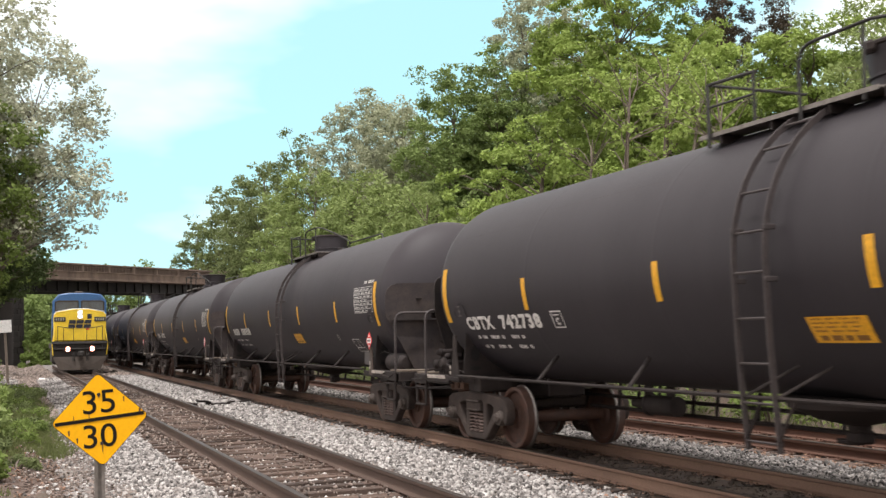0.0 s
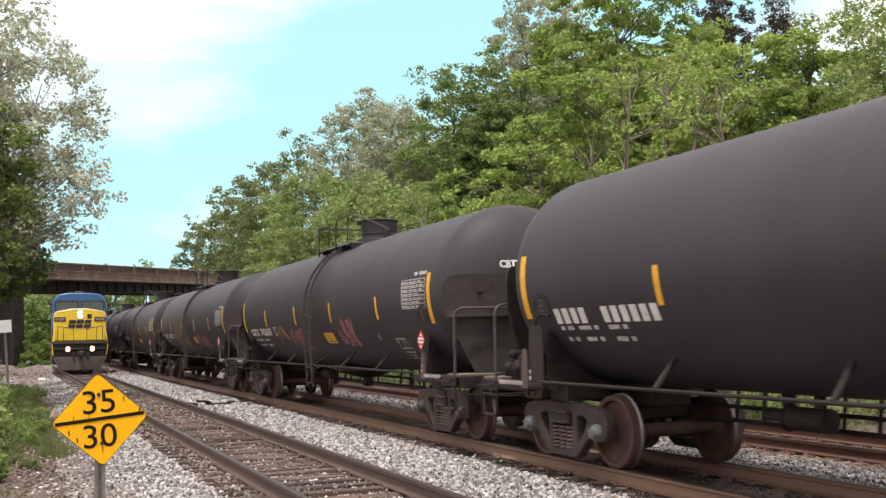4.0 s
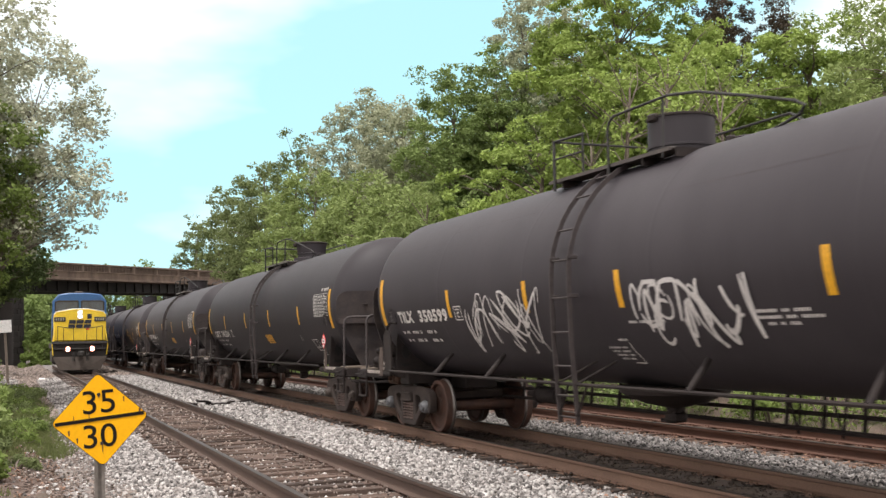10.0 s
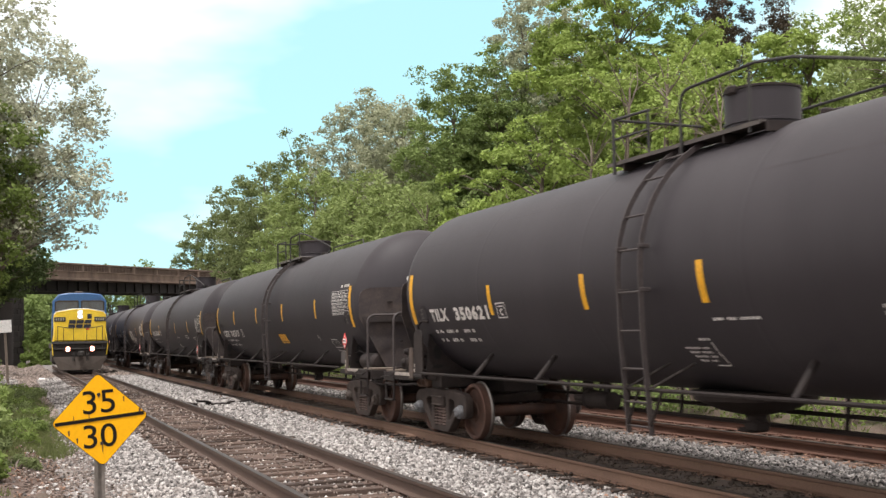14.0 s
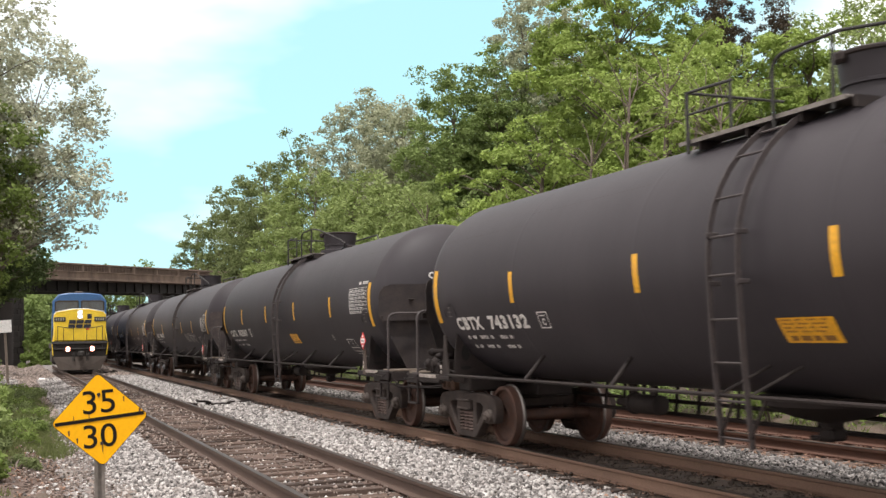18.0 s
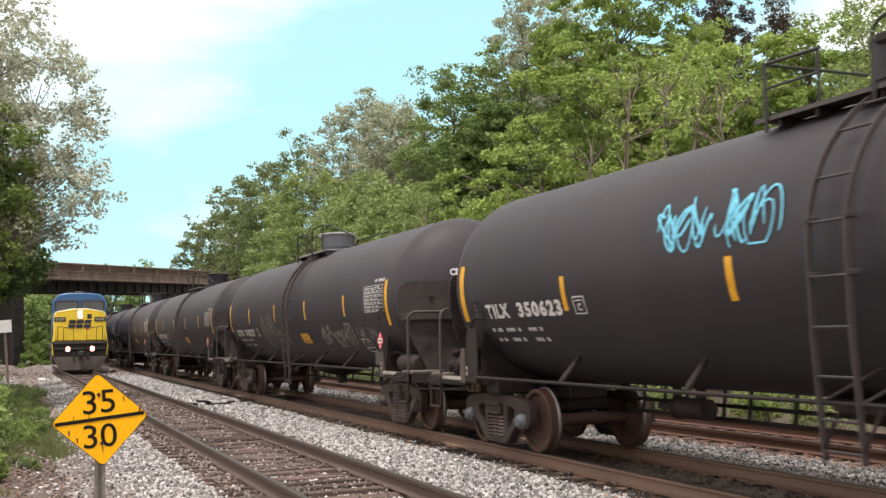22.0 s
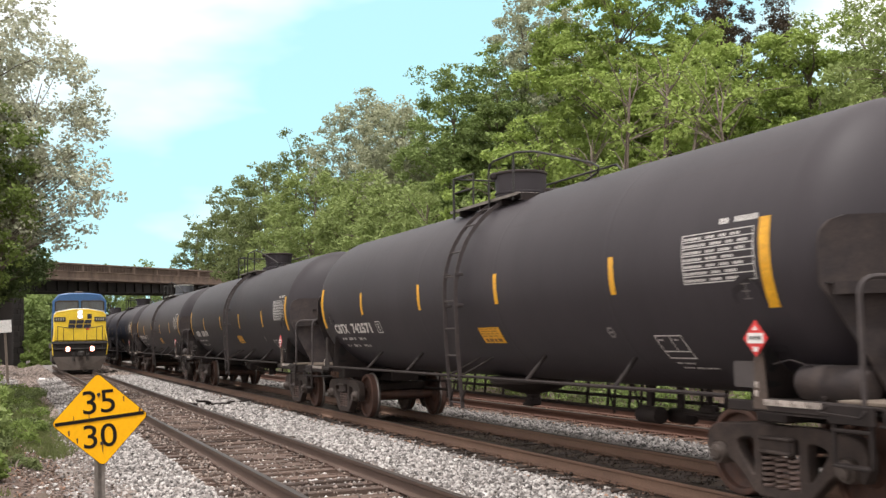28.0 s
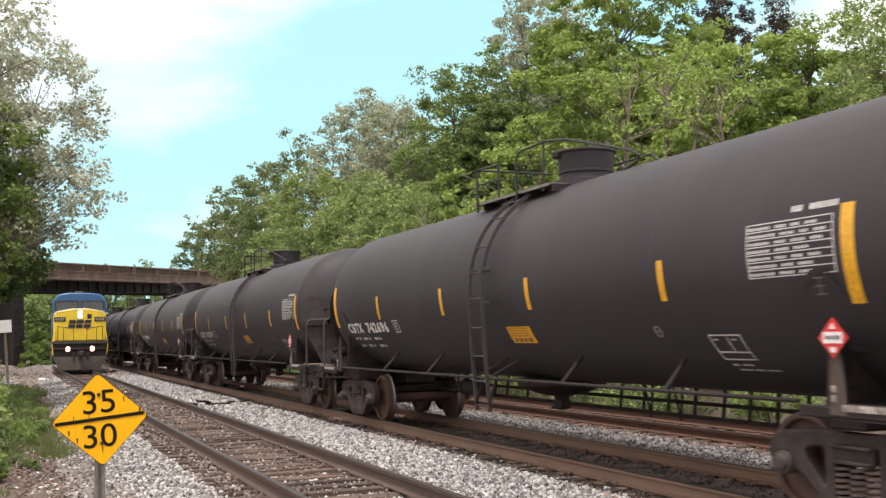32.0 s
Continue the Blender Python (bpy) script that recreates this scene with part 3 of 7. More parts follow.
def rounded(points, r, n=4):
    """A closed outline with its corners rounded by up to r."""
    out, pts = [], [Vector(q) for q in points]
    for k, q in enumerate(pts):
        a, c = pts[k - 1] - q, pts[(k + 1) % len(pts)] - q
        d = min(r, a.length * 0.45, c.length * 0.45)
        a, c = q + a.normalized() * d, q + c.normalized() * d
        for t in np.linspace(0, 1, n):
            out.append(a * (1 - t) ** 2 + q * 2 * t * (1 - t) + c * t * t)
    return out


def casting(name, outlines, half, bevel, mat, at=None):
    """A thick cast plate: outlines in y and z, the first its rim and the others holes through it."""
    cu = bpy.data.curves.new(name, "CURVE")
    cu.dimensions, cu.fill_mode, cu.extrude, cu.bevel_depth, cu.bevel_resolution = "2D", "BOTH", half - bevel, bevel, 2
    for ring in outlines:
        sp = cu.splines.new("POLY")
        sp.points.add(len(ring) - 1)
        for q, c in zip(sp.points, ring):
            q.co = (c[0], c[1], 0, 1)
        sp.use_cyclic_u = True
    ob = bpy.data.objects.new(name, cu)
    me = bpy.data.meshes.new_from_object(ob)
    bpy.data.objects.remove(ob)
    bpy.data.curves.remove(cu)
    for v in me.vertices:
        v.co = (v.co.z, v.co.x, v.co.y)
    me.polygons.foreach_set("use_smooth", [True] * len(me.polygons))
    me.set_sharp_from_angle(angle=radians(40))
    me.materials.clear()
    me.materials.append(mat)
    return me


def side_frame_mesh():
    half = [(0.0, 0.765), (0.40, 0.775), (0.66, 0.755), (0.93, 0.735), (1.05, 0.69), (1.09, 0.61), (1.085, 0.46), (1.04, 0.375), (1.01, 0.39), (1.005, 0.575),
            (0.775, 0.575), (0.76, 0.42), (0.70, 0.40), (0.62, 0.36), (0.37, 0.135), (0.31, 0.11), (0.0, 0.11)]
    rim = half + [(-y, z) for y, z in half[-2:0:-1]]
    window = [(0.355, 0.665), (0.53, 0.66), (0.65, 0.615), (0.645, 0.53), (0.58, 0.45), (0.43, 0.285), (0.36, 0.27)]
    spring = [(-0.275, 0.175), (0.275, 0.175), (0.275, 0.69), (-0.275, 0.69)]
    return casting("side_frame", [rounded(rim, 0.06), rounded(window, 0.07), rounded([(-y, z) for y, z in window], 0.07), rounded(spring, 0.04)], 0.07, 0.022, TRUCK_STEEL)


def spring_mesh():
    b = Build()
    for y in (-0.18, 0.0, 0.18):
        pts = []
        for k in range(49):
            a = 2 * math.pi * k / 8
            pts.append((0.082 * math.cos(a), y + 0.086 * math.sin(a), 0.185 + 0.31 * k / 48))
        b.tube(pts, 0.018, 5)
    return b.mesh("spring_nest", SPRING_STEEL, 60)


def cap_mesh(mat):
    b = Build().spin([(-0.15, 0.03), (-0.148, 0.055), (-0.14, 0.075), (-0.105, 0.082), (-0.10, 0.105), (-0.06, 0.112), (-0.03, 0.115), (0.10, 0.115)], 20, axis="x")
    for k in range(3):
        a = 2.09 * k + 0.5
        b.spin([(-0.165, 0.014), (-0.10, 0.014)], 6, pose(0, 0.052 * math.cos(a), 0.052 * math.sin(a)), "x")
    return b.mesh("bearing_cap", mat)


TRUCK_MESHES = dict(
    wheelset=wheelset_mesh(), side_frame=side_frame_mesh(), spring_nest=spring_mesh(),
    bolster=Build().box((0, 0, 0.60), (2.06, 0.36, 0.17), b=0.03).box((0, 0, 0.72), (0.5, 0.34, 0.1), b=0.02).box((-1.06, 0, 0.60), (0.08, 0.46, 0.17), b=0.02).box((-1.085, 0, 0.665), (0.09, 0.46, 0.035), b=0.012).box((-1.085, 0, 0.535), (0.09, 0.44, 0.035), b=0.012).box((1.06, 0, 0.60), (0.08, 0.42, 0.17), b=0.02).mesh("bolster", TRUCK_STEEL),
    cap_brown=cap_mesh(BEARING_BROWN), cap=cap_mesh(BEARING),
    bolt=Build().box((0, 0, 0), (0.05, 0.2, 0.12), b=0.02).mesh("bearing_adapter", TRUCK_STEEL),
    shoe=Build().box((0, 0, 0), (0.09, 0.07, 0.30), pose(0, 0, 0, 12), 0.015).mesh("brake_shoe", TRUCK_STEEL),
    beam=Build().box((0, 0, 0), (1.5, 0.07, 0.1), b=0.01).mesh("brake_beam", TRUCK_STEEL),
)


def add_truck(car, y, cap):
    truck = part("truck", TRUCK_MESHES["bolster"], None, car, "cast steel freight truck, dusty brown", at=pose(0, y, 0))
    for s in (-1, 1):
        part("side_frame", TRUCK_MESHES["side_frame"], None, truck, at=pose(s * 0.985, 0, 0))
        part("spring_nest", TRUCK_MESHES["spring_nest"], None, truck, at=pose(s * 0.985, 0, 0))
        part("wheelset", TRUCK_MESHES["wheelset"], None, truck, "solid steel wheels with bright treads", at=pose(0, s * AXLE_Y, WHEEL_R))
        part("brake_beam", TRUCK_MESHES["beam"], None, truck, at=pose(0, s * 0.33, 0.36))
        for a in (-1, 1):
            part("bearing_cap", TRUCK_MESHES[cap], None, truck, "blue-grey bearing cap" if cap == "cap" else "dusty brown bearing cap", at=pose(a * 1.0, s * AXLE_Y, WHEEL_R, 0, 0, 0 if a < 0 else 180))
            part("bearing_adapter", TRUCK_MESHES["bolt"], None, truck, at=pose(a * 0.99, s * AXLE_Y, WHEEL_R + 0.14))
    return truck


def pipe(points, r=0.021, n=7):
    return Build().tube(points, r, n)


def bend(a, b, c, r=0.12, n=5):
    """Three points as a path with a rounded corner."""
    a, b, c = Vector(a), Vector(b), Vector(c)
    p, q = b + (a - b).normalized() * r, b + (c - b).normalized() * r
    out = [a]
    for k in range(n + 1):
        t = k / n
        out.append(p * (1 - t) ** 2 + b * 2 * t * (1 - t) + q * t * t)
    return out + [c]


def lettering(text, size, mat, name, bold=0.038, fine=2, spread=1.0):
    """Flat text as a mesh: x to the right, y up, its left foot at the origin."""
    cu = bpy.data.curves.new(name, "FONT")
    cu.body, cu.size, cu.resolution_u = text, size, fine
    cu.offset = size * bold
    cu.space_character = spread
    ob = bpy.data.objects.new(name, cu)
    me = bpy.data.meshes.new_from_object(ob)
    bpy.data.objects.remove(ob)
    bpy.data.curves.remove(cu)
    me.materials.clear()
    me.materials.append(mat)
    return me


def wrap_text(text, size, y, z, mat, name, width=None, out=0.006):
    """Text painted on the tank's near side, from y towards -y, its foot at height z."""
    me = lettering(text, size, mat, name, 0.046, 2, 1.14)
    xs = [v.co.x for v in me.vertices]
    k = (width / (max(xs) - min(xs))) if width else 1
    foot = math.asin((z - AXIS_Z) / RADIUS)
    for v in me.vertices:
        a = foot + v.co.y / RADIUS
        v.co = (-(RADIUS + out) * math.cos(a), y - (v.co.x - min(xs)) * k, AXIS_Z + (RADIUS + out) * math.sin(a))
    return me


def bars(b, y, z, widths, h=0.05, gap=0.07):
    """A line of unreadable stencilling as bars, towards -y."""
    for w in widths:
        tank_patch(b, y, y - w, z, z + h, 0.005, 1)
        y -= w + gap
    return b


def fine_print(b, y, z, words, h=0.05, pitch=0.048):
    """Small unreadable stencilling: one small bar for each character, towards -y."""
    for n in words:
        for k in range(n):
            tank_patch(b, y, y - pitch * 0.68, z, z + h, 0.005, 1)
            y -= pitch
        y -= pitch * 1.6
    return b


def placard(parent, at, name="placard"):
    """A red and white diamond board with a number panel."""
    d = 0.168
    p = part(name, Build().slab([(0, -d), (d, 0), (0, d), (-d, 0)], -0.004, 0.004, "x"), PLACARD_RED, parent, "red and white diamond hazard placard", at=at)
    face = Build().slab([(-0.108, -0.045), (0.108, -0.045), (0.108, 0.05), (-0.108, 0.05)], -0.0075, -0.0045, "x")
    face.slab([(-0.03, -0.12), (0.03, -0.12), (0.035, -0.075), (-0.035, -0.075)], -0.0075, -0.0045, "x").slab([(-0.035, 0.075), (0.035, 0.075), (0, 0.12)], -0.0075, -0.0045, "x")
    part("number_panel", face, PLACARD_WHITE, p, "white number panel")
    mark = Build()
    for y0, y1 in ((-0.075, -0.035), (-0.015, 0.02), (0.04, 0.075)):
        mark.slab([(y0, -0.012), (y1, -0.012), (y1, 0.02), (y0, 0.02)], -0.0095, -0.0078, "x")
    part("panel_mark", mark, HOLLOW, p)
    return p


def on_head(x, z, out=0.006):
    """The point of the tank's near head at x and height z."""
    r = min(1, math.hypot(x, z - AXIS_Z) / RADIUS)
    return (x, -SHELL - HEAD * math.sqrt(1 - r * r) - out, z)


def end_bars(b, x, z, widths, h):
    for w in widths:
        b.add([on_head(xx, zz) for zz in (z, z + h) for xx in np.linspace(x, x + w, 5)], [(k, k + 1, k + 6, k + 5) for k in range(4)])
        x += w + 0.08
    return b


PAINTS = {}


def paint(name, col):
    if name not in PAINTS:
        PAINTS[name] = material(name, col, [c * 0.75 for c in col], rough=0.6, scale=5, fine=50, bump=0.03, amount=0.5)
    return PAINTS[name]


def graffiti(car, y0, y1, z0, z1, mat, seed, label, width=0.035, letters=4, loops=2):
    """Sprayed scrawl of looping strokes on the tank, between y0 and y1 (towards -y) and heights z0 to z1."""
    rnd = random.Random(seed)
    b = Build()
    step = (y1 - y0) / letters
    for i in range(letters):
        for j in range(loops + 1):
            cy, cz = y0 + step * (i + 0.5), (z0 + z1) / 2
            a0, turns = rnd.uniform(0, 6.28), rnd.uniform(0.5, 1.3)
            ry, rz = abs(step) * rnd.uniform(0.3, 0.75), (z1 - z0) * rnd.uniform(0.2, 0.5)
            oy, oz = rnd.uniform(-0.3, 0.3) * step, rnd.uniform(-0.22, 0.22) * (z1 - z0)
            kink = rnd.uniform(0.3, 1.2)
            pts = []
            for k in range(15):
                a = a0 + turns * 6.28 * k / 14
                pts.append((cy + oy + ry * math.sin(a * kink + i), min(max(cz + oz + rz * math.cos(a), z0), z1)))
            w = width * rnd.uniform(0.4, 0.8)
            vs, fs = [], []
            for k, (y, z) in enumerate(pts):
                py, pz = pts[max(k - 1, 0)]
                qy, qz = pts[min(k + 1, 14)]
                d = Vector((qy - py, qz - pz))
                d = d.normalized() if d.length > 1e-6 else Vector((1, 0))
                taper = w * (0.45 if k in (0, 14) else 1) / 2
                vs += [on_tank(y - d.y * taper, z + d.x * taper, 0.005 + 0.0007 * (i * 3 + j)), on_tank(y + d.y * taper, z - d.x * taper, 0.005 + 0.0007 * (i * 3 + j))]
            for k in range(14):
                fs.append((2 * k, 2 * k + 1, 2 * k + 3, 2 * k + 2))
            b.add(vs, fs)
    return part("graffiti", b, mat, car, label, smooth=0)


def tank_car(style):
    """style: the housing (round or square), which way round the car runs (aft or fore), and the height or spacing of its stripes (low, high, wide)."""
    square, fore = style.startswith("square"), "fore" in style
    car = thing("tank_car", "black tank car with yellow reflective stripes, rolling on the middle track", "tank car", "cars of the passing train")
    part("tank", tank_shell(), TANK_BLACK, car, "long black welded tank with domed ends", smooth=50)
    add_truck(car, TRUCK_Y + (0.09 if square else 0.16), "cap" if square else "cap_brown")
    add_truck(car, -TRUCK_Y, "cap" if square else "cap_brown")

    # frame ends
    stub = Build().box((0, 7.5, 0.90), (0.62, 2.9, 0.30), b=0.02).mesh("stub_sill", FRAME_BLACK)
    saddle = Build()
    for y in (0.0,):
        # quads between the lower edge and the saddle's arc
        vs, fs = [], []
        for d in (-0.012, 0.012):
            for k in range(17):
                a = -1.06 + 2.12 * k / 16
                x = (RADIUS + 0.012) * math.sin(a)
                vs += [(x * 1.06, y + d, 0.80 + 0.20 * min(1, max(0, abs(x) - 0.4))), (x, y + d, AXIS_Z - (RADIUS + 0.012) * math.cos(a))]
        for k in range(16):
            fs += [(2 * k, 2 * k + 1, 2 * k + 3, 2 * k + 2), (34 + 2 * k, 36 + 2 * k, 37 + 2 * k, 35 + 2 * k), (2 * k, 2 * k + 2, 36 + 2 * k, 34 + 2 * k), (2 * k + 1, 35 + 2 * k, 37 + 2 * k, 2 * k + 3)]
        fs += [(0, 34, 35, 1), (32, 33, 67, 66)]
        saddle.add(vs, fs)
    narrow = Build()
    narrow.v, narrow.f = list(saddle.v), list(saddle.f)
    for s in (-1, 1):
        if square:
            saddle.slab([(-0.20, 0.98), (0.20, 0.98), (0.18, 1.72), (0.10, 1.80), (-0.10, 1.80), (-0.18, 1.72)], s * 1.46 - 0.015, s * 1.46 + 0.015, "x", b=0.004)
            saddle.tube([(s * 1.44, 0.02, 1.72), (s * 1.46, 0.02, 1.86), (s * 1.42, -0.06, 1.95), (s * 1.36, -0.2, 1.93)], 0.022, 6)
        else:
            saddle.slab([(-0.19, 0.98), (0.17, 0.98), (0.15, 1.12), (0.06, 1.42), (0.045, 1.70), (-0.045, 1.70), (-0.06, 1.42)], s * 1.46 - 0.015, s * 1.46 + 0.015, "x", b=0.004)
        saddle.box((s * 1.46, 0, 1.03), (0.07, 0.42, 0.06), b=0.01)
        narrow.box((s * 1.44, 0, 1.00), (0.08, 0.40, 0.10), b=0.01)
    saddle, narrow = saddle.mesh("saddle", FRAME_BLACK), narrow.mesh("saddle", FRAME_BLACK)
    # hole and slot of the web plate: near-black discs painted as unlit openings
    hole = Build().spin([(-0.004, 0.13), (0.004, 0.13)], 16, pose(0, 0, 0) @ Matrix.Diagonal((0.55, 1, 1, 1))).mesh("web_hole", HOLLOW)
    slot = Build().spin([(-0.004, 0.06), (0.004, 0.06)], 12, pose(0, 0, 0) @ Matrix.Diagonal((1.6, 1, 0.5, 1))).mesh("web_hole", HOLLOW)
    pad = Build()
    # rounded reinforcing pad where the saddle meets the tank
    ring = [(0.22 * math.cos(a), 2.02 + 0.20 * math.sin(a)) for a in np.linspace(0, math.pi, 9)]
    pv = [on_tank(y, 1.5, 0.012) for y in (0.22, -0.22)] + [on_tank(y, z, 0.012) for y, z in ring[::-1]]
    pad.add(pv, [tuple(range(len(pv)))])
    pad = pad.mesh("saddle_pad", TANK_BLACK, 0)
    deck = Build().box((0, 8.33, 1.05), (2.9, 0.62, 0.03), b=0.006).box((0, 8.64, 0.98), (2.9, 0.035, 0.15), b=0.006).box((0, 8.62, 0.91), (2.9, 0.09, 0.02), b=0.004)
    deck = deck.mesh("end_platform", FRAME_BLACK)
    plank = Build().box((0, 8.52, 1.083), (2.86, 0.25, 0.034), b=0.006).mesh("running_board", BOARD)
    plank_2 = Build().box((0, 8.25, 1.083), (2.86, 0.26, 0.034), b=0.006).mesh("running_board", BOARD)
    sill = Build().box((-1.46, 7.75, 1.02), (0.07, 1.25, 0.12), b=0.01).box((-1.44, 7.75, 0.95), (0.10, 1.2, 0.016)).mesh("end_side_sill", FRAME_BLACK)
    tape = Build().box((-1.4985, 0, 1.045), (0.006, 0.17, 0.055)).mesh("reflective_strip", STRIP_WHITE)
    pocket = Build().box((-0.75, 7.98, 0.87), (0.5, 0.50, 0.17), b=0.03).box((-1.02, 8.08, 0.88), (0.05, 0.09, 0.10), b=0.015).box((-1.02, 7.88, 0.88), (0.05, 0.09, 0.10), b=0.015).mesh("draft_pocket", RUST_BROWN)
    coup = Build().box((0, 8.62, 0.86), (0.22, 0.42, 0.20), b=0.03).box((0.06, 8.92, 0.86), (0.28, 0.30, 0.28), b=0.06).box((-0.12, 9.02, 0.86), (0.10, 0.16, 0.26), b=0.04)
    coup = coup.mesh("coupler", RUST)
    hose = Build().tube([(-0.32, 8.6, 0.78), (-0.34, 8.8, 0.62), (-0.30, 8.95, 0.48), (-0.1, 9.05, 0.44)], 0.022, 6).mesh("air_hose", FRAME_BLACK)
    lever = Build().tube([(-1.42, 8.72, 0.92), (-1.40, 8.80, 0.80), (-0.8, 8.80, 0.78), (-0.2, 8.82, 0.80)], 0.013, 5).mesh("uncoupling_lever", FRAME_BLACK)
    step = Build().tube(bend((-1.48, 8.12, 0.97), (-1.48, 8.12, 0.57), (-1.48, 8.32, 0.57), 0.05, 3) + bend((-1.48, 8.33, 0.57), (-1.48, 8.53, 0.57), (-1.48, 8.53, 0.97), 0.05, 3), 0.022, 6)
    step.box((-1.48, 8.325, 0.57), (0.09, 0.40, 0.022), b=0.005).box((-1.48, 8.325, 0.86), (0.05, 0.40, 0.03), b=0.005).box((-1.49, 8.325, 0.99), (0.03, 0.52, 0.16), b=0.008)
    step = step.mesh("sill_step", FRAME_BLACK)
    rail = Build().tube(bend((-1.43, 8.42, 1.05), (-1.43, 8.42, 2.12), (-0.7, 8.60, 2.12), 0.17) + [(0, 8.64, 2.12)] + bend((0.7, 8.60, 2.12), (1.43, 8.42, 2.12), (1.43, 8.42, 1.05), 0.17), 0.024, 7).mesh("end_handrail", LADDER_GREY)
    grab = Build().tube([(-1.50, 8.05, 1.05), (-1.58, 8.05, 1.0), (-1.58, 8.5, 0.98), (-1.50, 8.5, 1.03)], 0.012, 5).mesh("grab_iron", FRAME_BLACK)
    strut = Build().tube([(-1.25, 7.75, 1.08), (-0.72, 8.42, 1.62)], 0.028, 6).mesh("shield_strut", FRAME_BLACK)
    ledge, lv, lf = Build(), [], []
    for x in np.linspace(-1.44, 1.44, 17):
        y = 7.72 + 0.76 * math.sqrt(1 - (x / 1.58) ** 2)
        lv += [(x, y, 2.09), (x, y + 0.13, 2.09), (x, y + 0.13, 1.985), (x, y + 0.118, 1.985), (x, y + 0.118, 2.078), (x, y, 2.078)]
    for k in range(16):
        lf += [(6 * k + q, 6 * k + (q + 1) % 6, 6 * k + 6 + (q + 1) % 6, 6 * k + 6 + q) for q in range(6)]
    ledge = ledge.add(lv, lf + [(0, 1, 4, 5), (1, 2, 3, 4), (96, 101, 100, 97), (97, 100, 99, 98)]).mesh("shield_ledge", SHIELD_DUST)
    cleat = Build().box((0, 0, 0), (0.10, 0.05, 0.025), b=0.006).mesh("shield_cleat", FRAME_BLACK)
    square_tag = Build().box((0, 0, 0), (0.004, 0.05, 0.055)).mesh("reflective_tag", STRIP_WHITE)
    chimney = Build().slab([(-0.095, 0.98), (0.095, 0.98), (0.065, 1.42), (0.03, 1.50), (-0.03, 1.50), (-0.06, 1.42)], -1.50, -1.47, "x", b=0.004).mesh("placard_post", POST_BROWN)
    for s, turn in ((1, 0), (-1, 180)):
        half = pose(0, 0, 0, 0, 0, turn)
        guard = pose(0, -SHORT if s > 0 else 0, 0) @ half
        part("stub_sill", stub, None, car, at=half)
        part("body_bolster", Build().box((0, s * TRUCK_Y, 0.93), (2.3, 0.42, 0.22), b=0.02).box((0, s * 7.1, 0.99), (1.3, 1.9, 0.05), b=0.01), FRAME_BLACK, car)
        part("saddle", saddle if s > 0 or square else narrow, None, car, "steel saddle plate under the tank", at=pose(0, s * TRUCK_Y, 0))
        part("web_hole", hole, None, car, at=pose(-1.12, s * TRUCK_Y - 0.018, 1.42))
        part("web_hole", slot, None, car, at=pose(-1.12, s * TRUCK_Y - 0.018, 1.18))
        part("saddle_pad", pad, None, car, at=pose(0, s * TRUCK_Y - 0.05, 0))
        part("head_shield", head_shield(s), SHIELD_DUST, car, "dusty half-height head shield")
        part("end_platform", deck, None, car, "worn steel grating platform", at=half)
        part("running_board", plank, None, car, "worn tan board edge", at=half)
        part("running_board", plank_2, None, car, "worn tan board edge", at=half)
        for side in (1, -1):
            part("end_side_sill", sill, None, car, at=half @ Matrix.Diagonal((side, 1, 1, 1)))
        for k in range(4):
            part("reflective_strip", tape, None, car, "dirty white reflective strip", at=pose(0, s * (7.36 + 0.185 * k), 0))
        for y, z in ((0.03, 1.12), (0.025, 1.20)):
            part("reflective_tag", square_tag, None, car, at=pose(-1.506 if s < 0 else -1.482, s * (7.22 if s < 0 else 7.05) + y, z))
        for x in (-0.95, 0.1):
            part("shield_cleat", cleat, None, car, at=pose(x, s * (7.76 - (SHORT if s > 0 else 0) + 0.76 * math.sqrt(1 - (x / 1.58) ** 2)), 2.38))
        part("draft_pocket", pocket, None, car, "rust-brown cast pocket under the platform", at=half)
        part("coupler", coup, None, car, "rusty knuckle coupler", at=half)
        part("air_hose", hose, None, car, at=half)
        part("uncoupling_lever", lever, None, car, at=pose(0, 0, 0) if s > 0 else Matrix.Diagonal((1, -1, 1, 1)))
        for side in (1, -1):
            part("sill_step", step, None, car, "hanging stirrup step", at=half @ Matrix.Diagonal((side, 1, 1, 1)))
        part("end_handrail", rail, None, car, "bent pipe end handrail", at=guard)
        part("grab_iron", grab, None, car, at=pose(0, 0, 0) if s > 0 else Matrix.Diagonal((1, -1, 1, 1)))
        if not square:
            part("shield_ledge", ledge, None, car, at=guard)
        if s < 0 and fore:
            part("shield_strut", strut, None, car, at=Matrix.Diagonal((1, -1, 1, 1)))
        if s < 0 or square:
            part("placard_post", chimney, None, car, at=pose(0, s * 7.22, 0))
    placard(car, pose(-1.53, -7.24, 1.34 if square else 1.62))
    placard(car, pose(0.04 if square else -0.14, -8.53, 1.38 if square else 1.46, 0, 0, 90))

    # air reservoir and brake gear
    if fore:
        part("air_reservoir", Build().spin([(-0.44, 0.05), (-0.42, 0.12), (-0.36, 0.165), (0.36, 0.165), (0.42, 0.12), (0.44, 0.05)], 20, pose(-1.12, -7.80, 1.215)).tube([(-1.3, -7.2, 1.38), (-1.28, -7.4, 1.42), (-1.2, -7.6, 1.36)], 0.008, 5), SHIELD_DUST, car, "rounded air reservoir")
